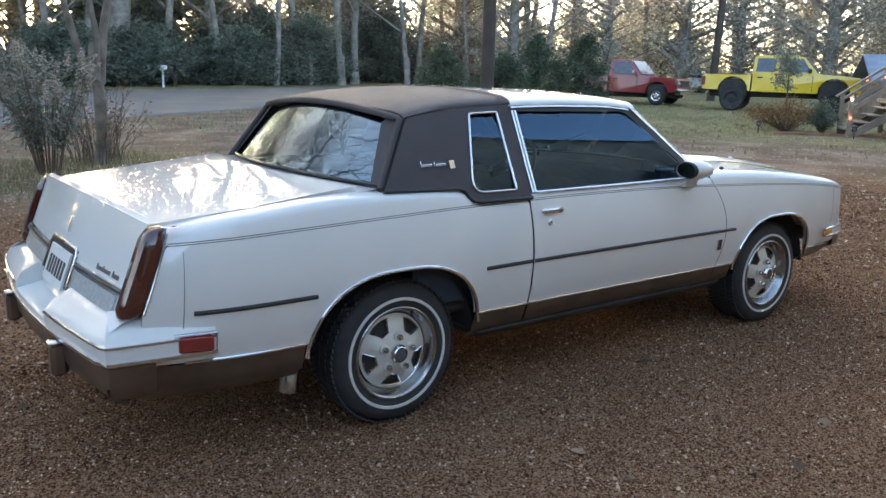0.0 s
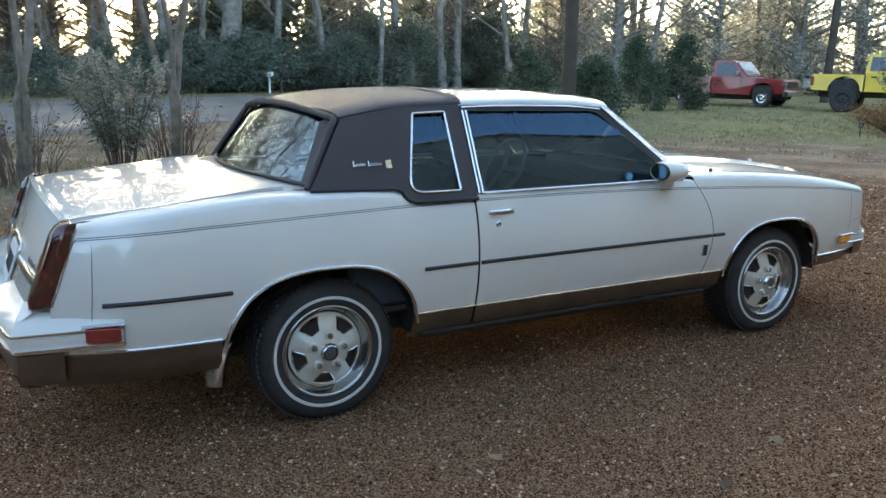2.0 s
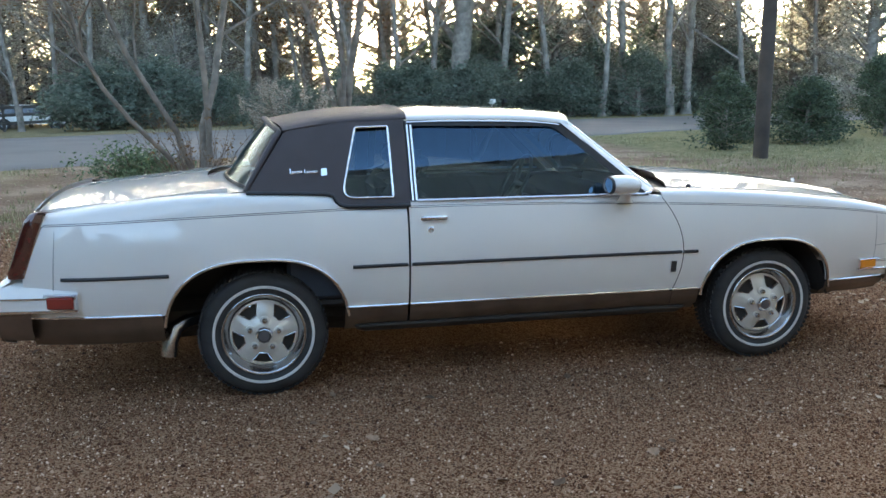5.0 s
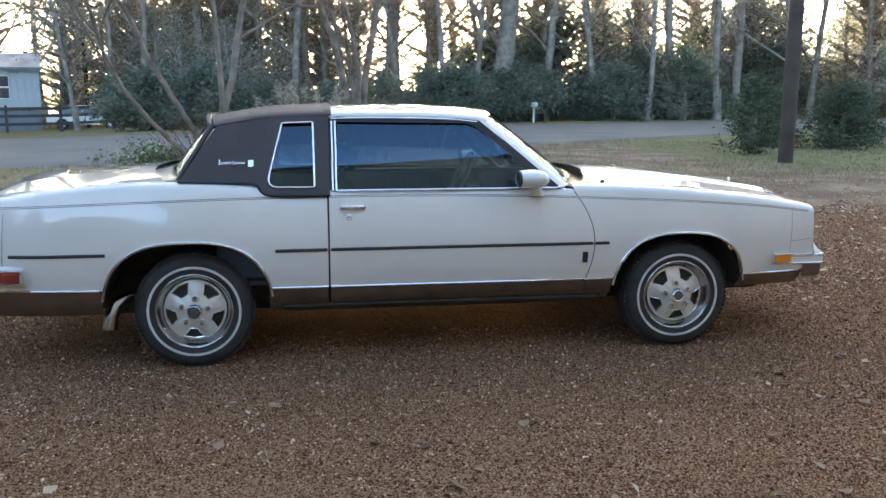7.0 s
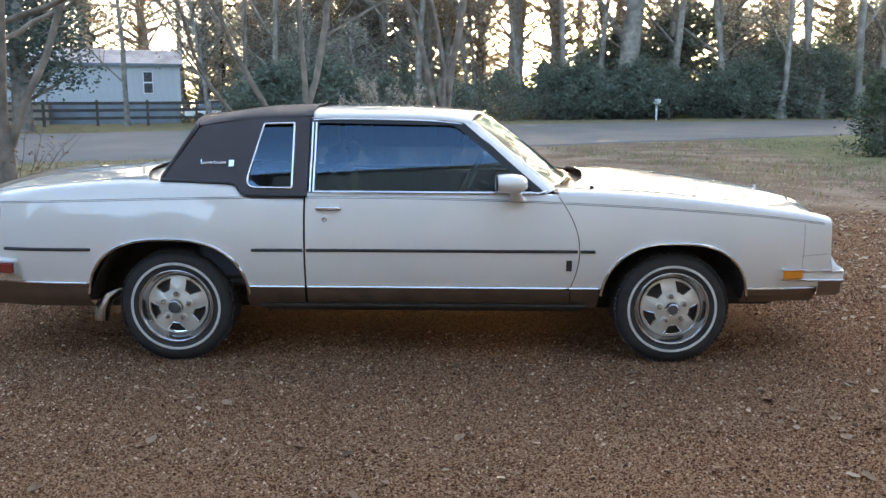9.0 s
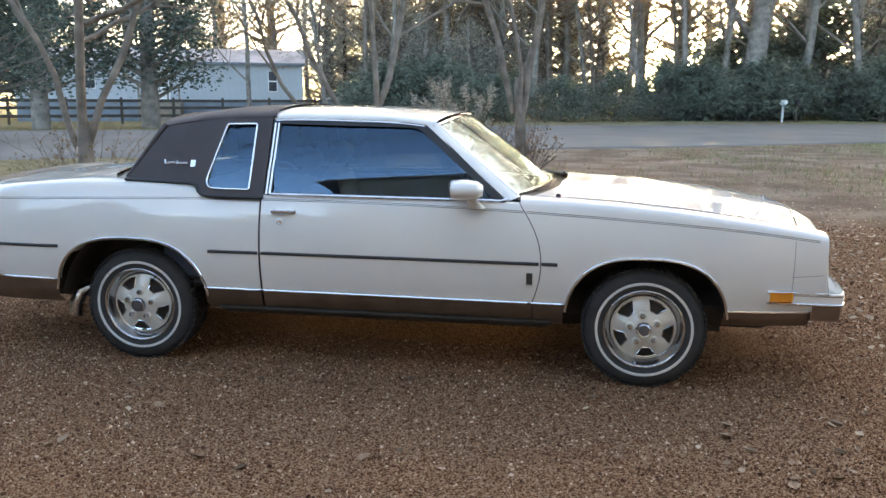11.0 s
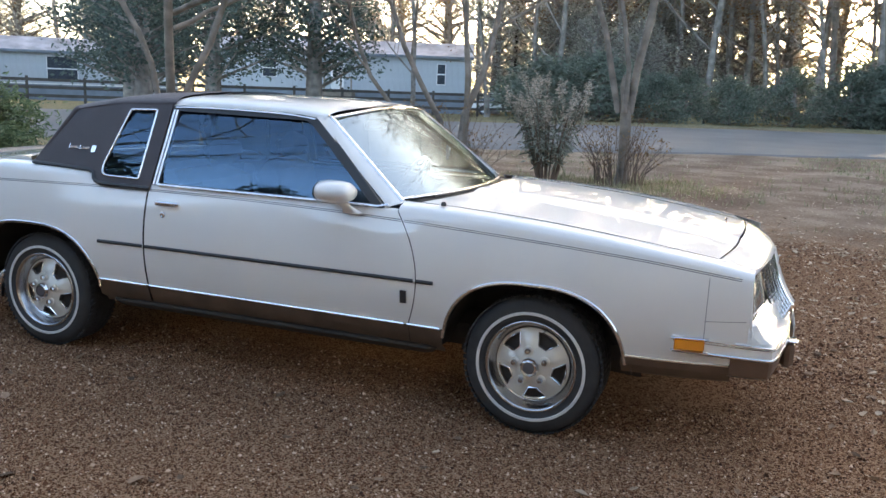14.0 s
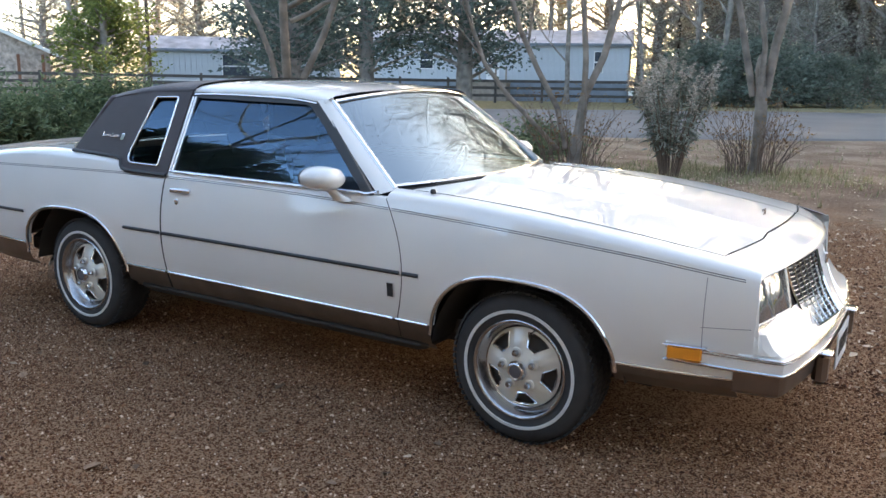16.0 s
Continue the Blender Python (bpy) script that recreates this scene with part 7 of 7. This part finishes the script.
part("side_wall", Mesh().box(0, -12, 0, 0.1, -0.02, 5.5).box(20.9, -12, 0, 21.0, -0.02, 5.5).box(0.1, -12, 0, 20.9, -11.9, 5.5), M_TANWALL, shed, "", 0)
for s in (-1, 1):
    x1 = 10.5 + s * 10.9
    part("roof", Mesh().add([(10.5, 0.3, 12.1), (10.5, -12.2, 12.1), (x1, -12.2, 5.35), (x1, 0.3, 5.35), (10.5, 0.3, 12.0), (10.5, -12.2, 12.0), (x1, -12.2, 5.25), (x1, 0.3, 5.25)], [(0, 1, 2, 3), (7, 6, 5, 4), (0, 3, 7, 4), (1, 5, 6, 2), (3, 2, 6, 7)]), M_ROOF, shed, "pale metal roof", 0)
for x, y, s in ((-17.5, -15.0, 1.0), (-23.0, -10.0, 1.0), (-13.0, -20.0, 1.1), (-27.0, -4.0, 1.0), (-20.0, -20.0, 1.1)):
    copy_thing(d, place(x, y, rng.uniform(0, 360), s))
copy_thing(kinds[1], place(-12.0, -9.5, 40, 0.75))
for x, y, s in ((-10.5, -6.8, 1.9), (-14.5, -4.6, 2.2), (-13.0, -10.5, 2.4), (-18.0, -8.0, 2.4)):
    copy_thing(c, place(x, y, rng.uniform(0, 360), s * 1.3))
# unseen evergreen rows, added to block the bright low sky mirrored in the car
for k in range(16):
    copy_thing(c if k % 2 else b, place(-44 + 2.75 * k, -24 - 4 * (k * 0.618 % 1.0), 50 * k, 3.4 if k % 2 else 3.1))
for k in range(9):
    copy_thing(c, place(21 + 3.2 * k, -13 + 2.6 * k, 40 * k, 3.0))


# ---- ground litter: gravel, grass tufts, fallen leaves ----
def scatter_gravel():
    """Loose pebbles, each a low uneven six-sided stone."""
    g = np.random.default_rng(8)
    n, more = 165000, 70000
    x, y = np.concatenate([g.uniform(-4.8, 6.4, n), g.uniform(-6.0, 8.0, more)]), np.concatenate([g.uniform(-2.9, 0.6, n), 0.6 + 4.6 * g.random(more) ** 1.5])
    size = np.concatenate([g.uniform(0.0032, 0.0072, n), g.uniform(0.005, 0.011, more)])
    keep = ~((np.abs(y) < 0.7) & (y > -0.2) & (np.abs(x) < 2.2))
    x, y, size = x[keep], y[keep], size[keep]
    n = len(x)
    z = lie(x, y) - 0.0006
    size = size * np.where(g.random(n) < 0.05, 1.8, 1.0)
    turn, slim, tall = g.uniform(0, 6.283, n), g.uniform(0.55, 1.0, n), size * g.uniform(0.6, 1.1, n)
    c, q = np.cos(turn) * size, np.sin(turn) * size
    v = np.stack([np.stack(p, -1) for p in ((x + c, y + q, z), (x - q * slim, y + c * slim, z), (x - c, y - q, z), (x + q * slim, y - c * slim, z), (x + c * 0.45, y + q * 0.45, z + tall), (x - c * 0.5, y - q * 0.4, z + tall * 0.85))], 1).reshape(-1, 3)
    f = (np.arange(n)[:, None, None] * 6 + np.array(((0, 1, 4), (1, 2, 5), (1, 5, 4), (2, 3, 5), (3, 0, 4), (3, 4, 5)))[None]).reshape(-1, 3)
    stones = Mesh()
    stones.v, stones.f = v.tolist(), f.tolist()
    tagged(part("pea_gravel", stones, M_PEBBLE, smooth=0), "loose brown and tan pea gravel", "gravel", kind="stuff")


scatter_gravel()


def leaf_mesh(seed):
    """One curled dry leaf with a stalk."""
    rng = random.Random(seed)
    curl, fold = rng.uniform(0.3, 1.1), rng.uniform(0.15, 0.5)
    a = Mesh()
    rows = []
    for s in spread(0, 1, 6):
        w = 0.42 * math.sin(math.pi * s**0.8) ** 0.8 * (1 + 0.18 * math.sin(9 * s + seed))
        z = 0.22 * curl * (s - 0.5) ** 2 * 2
        rows.append([(s - 0.5, -w, z + fold * w), (s - 0.5, 0, z), (s - 0.5, w, z + fold * w)])
    a.grid(rows)
    a.tube([(-0.78, 0.05, 0.12), (-0.5, 0, 0.11)], [0.012, 0.016], 3)
    me = bpy.data.meshes.new("fallen_leaf")
    me.from_pydata(a.v, [], a.f)
    me.materials.append(M_LEAFPIECE)
    return me


M_LEAFPIECE = material("curled_brown_leaf", (0.22, 0.145, 0.095), 0.85, vary=0.25, scale=3, per_piece=0.55, spec=0.1)
shapes = [leaf_mesh(k) for k in range(7)]
rng = random.Random(15)
count = 0
while count < 300:
    x, y = rng.uniform(-4.5, 6.5), rng.uniform(-2.9, 3.0)
    if rng.random() > (0.30 + 0.7 * max(0, min(1, (x + 1) / 5))) or (abs(x) < 2.5 and y > -0.9):
        continue
    s = rng.uniform(0.03, 0.07)
    ob = new("fallen_leaf", rng.choice(shapes))
    z = float(lie(x, y)) + 0.004
    ob.matrix_world = pose(x, y, z, rng.uniform(-14, 14), rng.uniform(-14, 14), rng.uniform(0, 360)) @ Matrix.Diagonal((s, s * rng.uniform(0.6, 1), s, 1))
    tagged(ob, "curled dry brown leaf lying on the gravel", "leaf", "fallen leaves")
    count += 1


def scatter_litter():
    rng = random.Random(19)
    m = Mesh()
    for k in range(29000):
        x, y = rng.uniform(-9, 20), rng.uniform(0.5, 15.5)
        if k > 9000:
            x, y = rng.uniform(-3.5, 16.0), rng.uniform(2.0, 11.0)
            if rng.random() > 0.4 + 1.2 * noise.noise((x * 0.5, y * 0.5, 7.0)):
                continue
        if k > 19000:
            cx, cy = ((0.1, 9.2), (-2.1, 7.7), (-0.8, 8.2), (-5.4, 5.4))[k % 4]
            x, y = cx + rng.gauss(0, 0.75), cy + rng.gauss(0, 0.65)
        if y > near_edge(x) - 0.5:
            continue
        s = rng.uniform(0.022, 0.070)
        a = rng.uniform(0, 6.283)
        z = float(lie(x, y)) + 0.003
        c, q = math.cos(a) * s * 0.5, math.sin(a) * s * 0.5
        k = rng.uniform(0.3, 0.6)
        t = rng.uniform(0, 0.02)
        o = len(m.v)
        m.v += [(x + c, y + q, z + t), (x - q * k, y + c * k, z + 0.008), (x - c, y - q, z + 0.004), (x + q * k, y - c * k, z + t * 0.5 + 0.003)]
        m.f += [(o, o + 1, o + 2), (o, o + 2, o + 3)]
    tagged(part("leaf_litter", m, M_DRYLEAF, smooth=0), "scattered dry leaves over the dirt and lawn", "leaves", kind="stuff")
    # curled leaves drifted over the gravel ahead of the car, thinning out beside it
    m = Mesh()
    forms = [([Vector(v.co) for v in me.vertices], [tuple(p.vertices) for p in me.polygons]) for me in shapes]
    for _ in range(7000):
        x, y = rng.uniform(-4.6, 9.0), rng.uniform(-4.5, 7.0)
        thick = 0.12 + 0.88 * max(0.0, min(1.0, (x - 0.6 - 0.25 * max(0, -2.0 - y)) / 2.6))
        if rng.random() > 0.62 * thick * (1.0 + 0.7 * noise.noise((x * 1.1, y * 1.1, 4.0))) or (abs(x) < 2.7 and abs(y) < 1.0):
            continue
        size = rng.uniform(0.020, 0.068)
        at = pose(x, y, float(lie(x, y)) + 0.005, rng.uniform(-22, 22), rng.uniform(-22, 22), rng.uniform(0, 360)) @ Matrix.Diagonal((size, size * rng.uniform(0.5, 1), size, 1))
        v, f = rng.choice(forms)
        m.add([at @ p for p in v], f)
    tagged(part("leaf_drift", m, M_DRYLEAF, smooth=60), "pale curled dry leaves strewn on the gravel", "leaves", kind="stuff")
    g = Mesh()
    for _ in range(15000):
        x, y = rng.uniform(-10, 34), rng.uniform(4, 24)
        lawn = (0.75 * x + 0.66 * y > 12) if x > 3 else ((y - 0.25 * x > 10.5 and rng.random() < 0.3) or (x < -5 and y > 4))
        if not lawn or y > near_edge(x) - 0.3 or rng.random() > 0.5 + 0.9 * noise.noise((x * 0.35, y * 0.35, 1.0)):
            continue
        z = float(lie(x, y)) - 0.002
        for b in range(6):
            a, h = rng.uniform(0, 6.283), rng.uniform(0.04, 0.10)
            px, py = x + rng.gauss(0, 0.06), y + rng.gauss(0, 0.06)
            dx, dy = math.cos(a), math.sin(a)
            o = len(g.v)
            g.v += [(px - dy * 0.008, py + dx * 0.008, z), (px + dy * 0.008, py - dx * 0.008, z), (px + dx * h * 0.6, py + dy * h * 0.6, z + h)]
            g.f += [(o, o + 1, o + 2)]
    tagged(part("lawn_grass", g, M_GRASS, smooth=0), "short patchy winter grass", "grass", kind="stuff")


scatter_litter()


def tufts():
    """Green weeds and grass round the feet of the trees and along the lawn's edge."""
    rng = random.Random(23)
    g = Mesh()
    for k in range(2600):
        cx, cy, w = ((0.1, 9.2, 1.0), (-2.1, 7.7, 1.1), (-5.4, 5.4, 1.0), (7.0, 10.5, 2.2))[k % 4]
        x, y = cx + rng.gauss(0, w), cy + rng.gauss(0, w * 0.7)
        z = float(lie(x, y)) - 0.002
        for b in range(5):
            a, h = rng.uniform(0, 6.283), rng.uniform(0.04, 0.13)
            px, py = x + rng.gauss(0, 0.03), y + rng.gauss(0, 0.03)
            dx, dy = math.cos(a), math.sin(a)
            o = len(g.v)
            g.v += [(px - dy * 0.006, py + dx * 0.006, z), (px + dy * 0.006, py - dx * 0.006, z), (px + dx * h * 0.5, py + dy * h * 0.5, z + h)]
            g.f += [(o, o + 1, o + 2)]
    tagged(part("weed_tufts", g, M_GRASS, smooth=0), "sparse green weeds at the feet of the trees", "weeds", kind="stuff")


tufts()

# brick edging of the garden bed
bed = empty("garden_edging", pose(15.6, 6.4, rise(15.6, 6.4)), "curved red brick edging of the garden bed", "edging")
bricks = Mesh().block(-0.10, -0.05, -0.04, 0.10, 0.05, 0.05, 0.008)
bme = None
for k in range(34):
    f = k / 33
    x, y = 16.1 + 2.6 * f, 8.3 - 3.4 * f + 0.5 * math.sin(math.pi * f)
    if bme is None:
        ob = part("brick", bricks, M_BRICK, bed)
        bme = ob.data
    else:
        ob = new("brick", bme)
        ob.parent = bed
    ob.location = (x - 15.6, y - 6.4, rise(x, y) - rise(15.6, 6.4))
    ob.rotation_euler = (0, 0, math.atan2(-3.4 + 1.57 * math.cos(math.pi * f), 2.6))
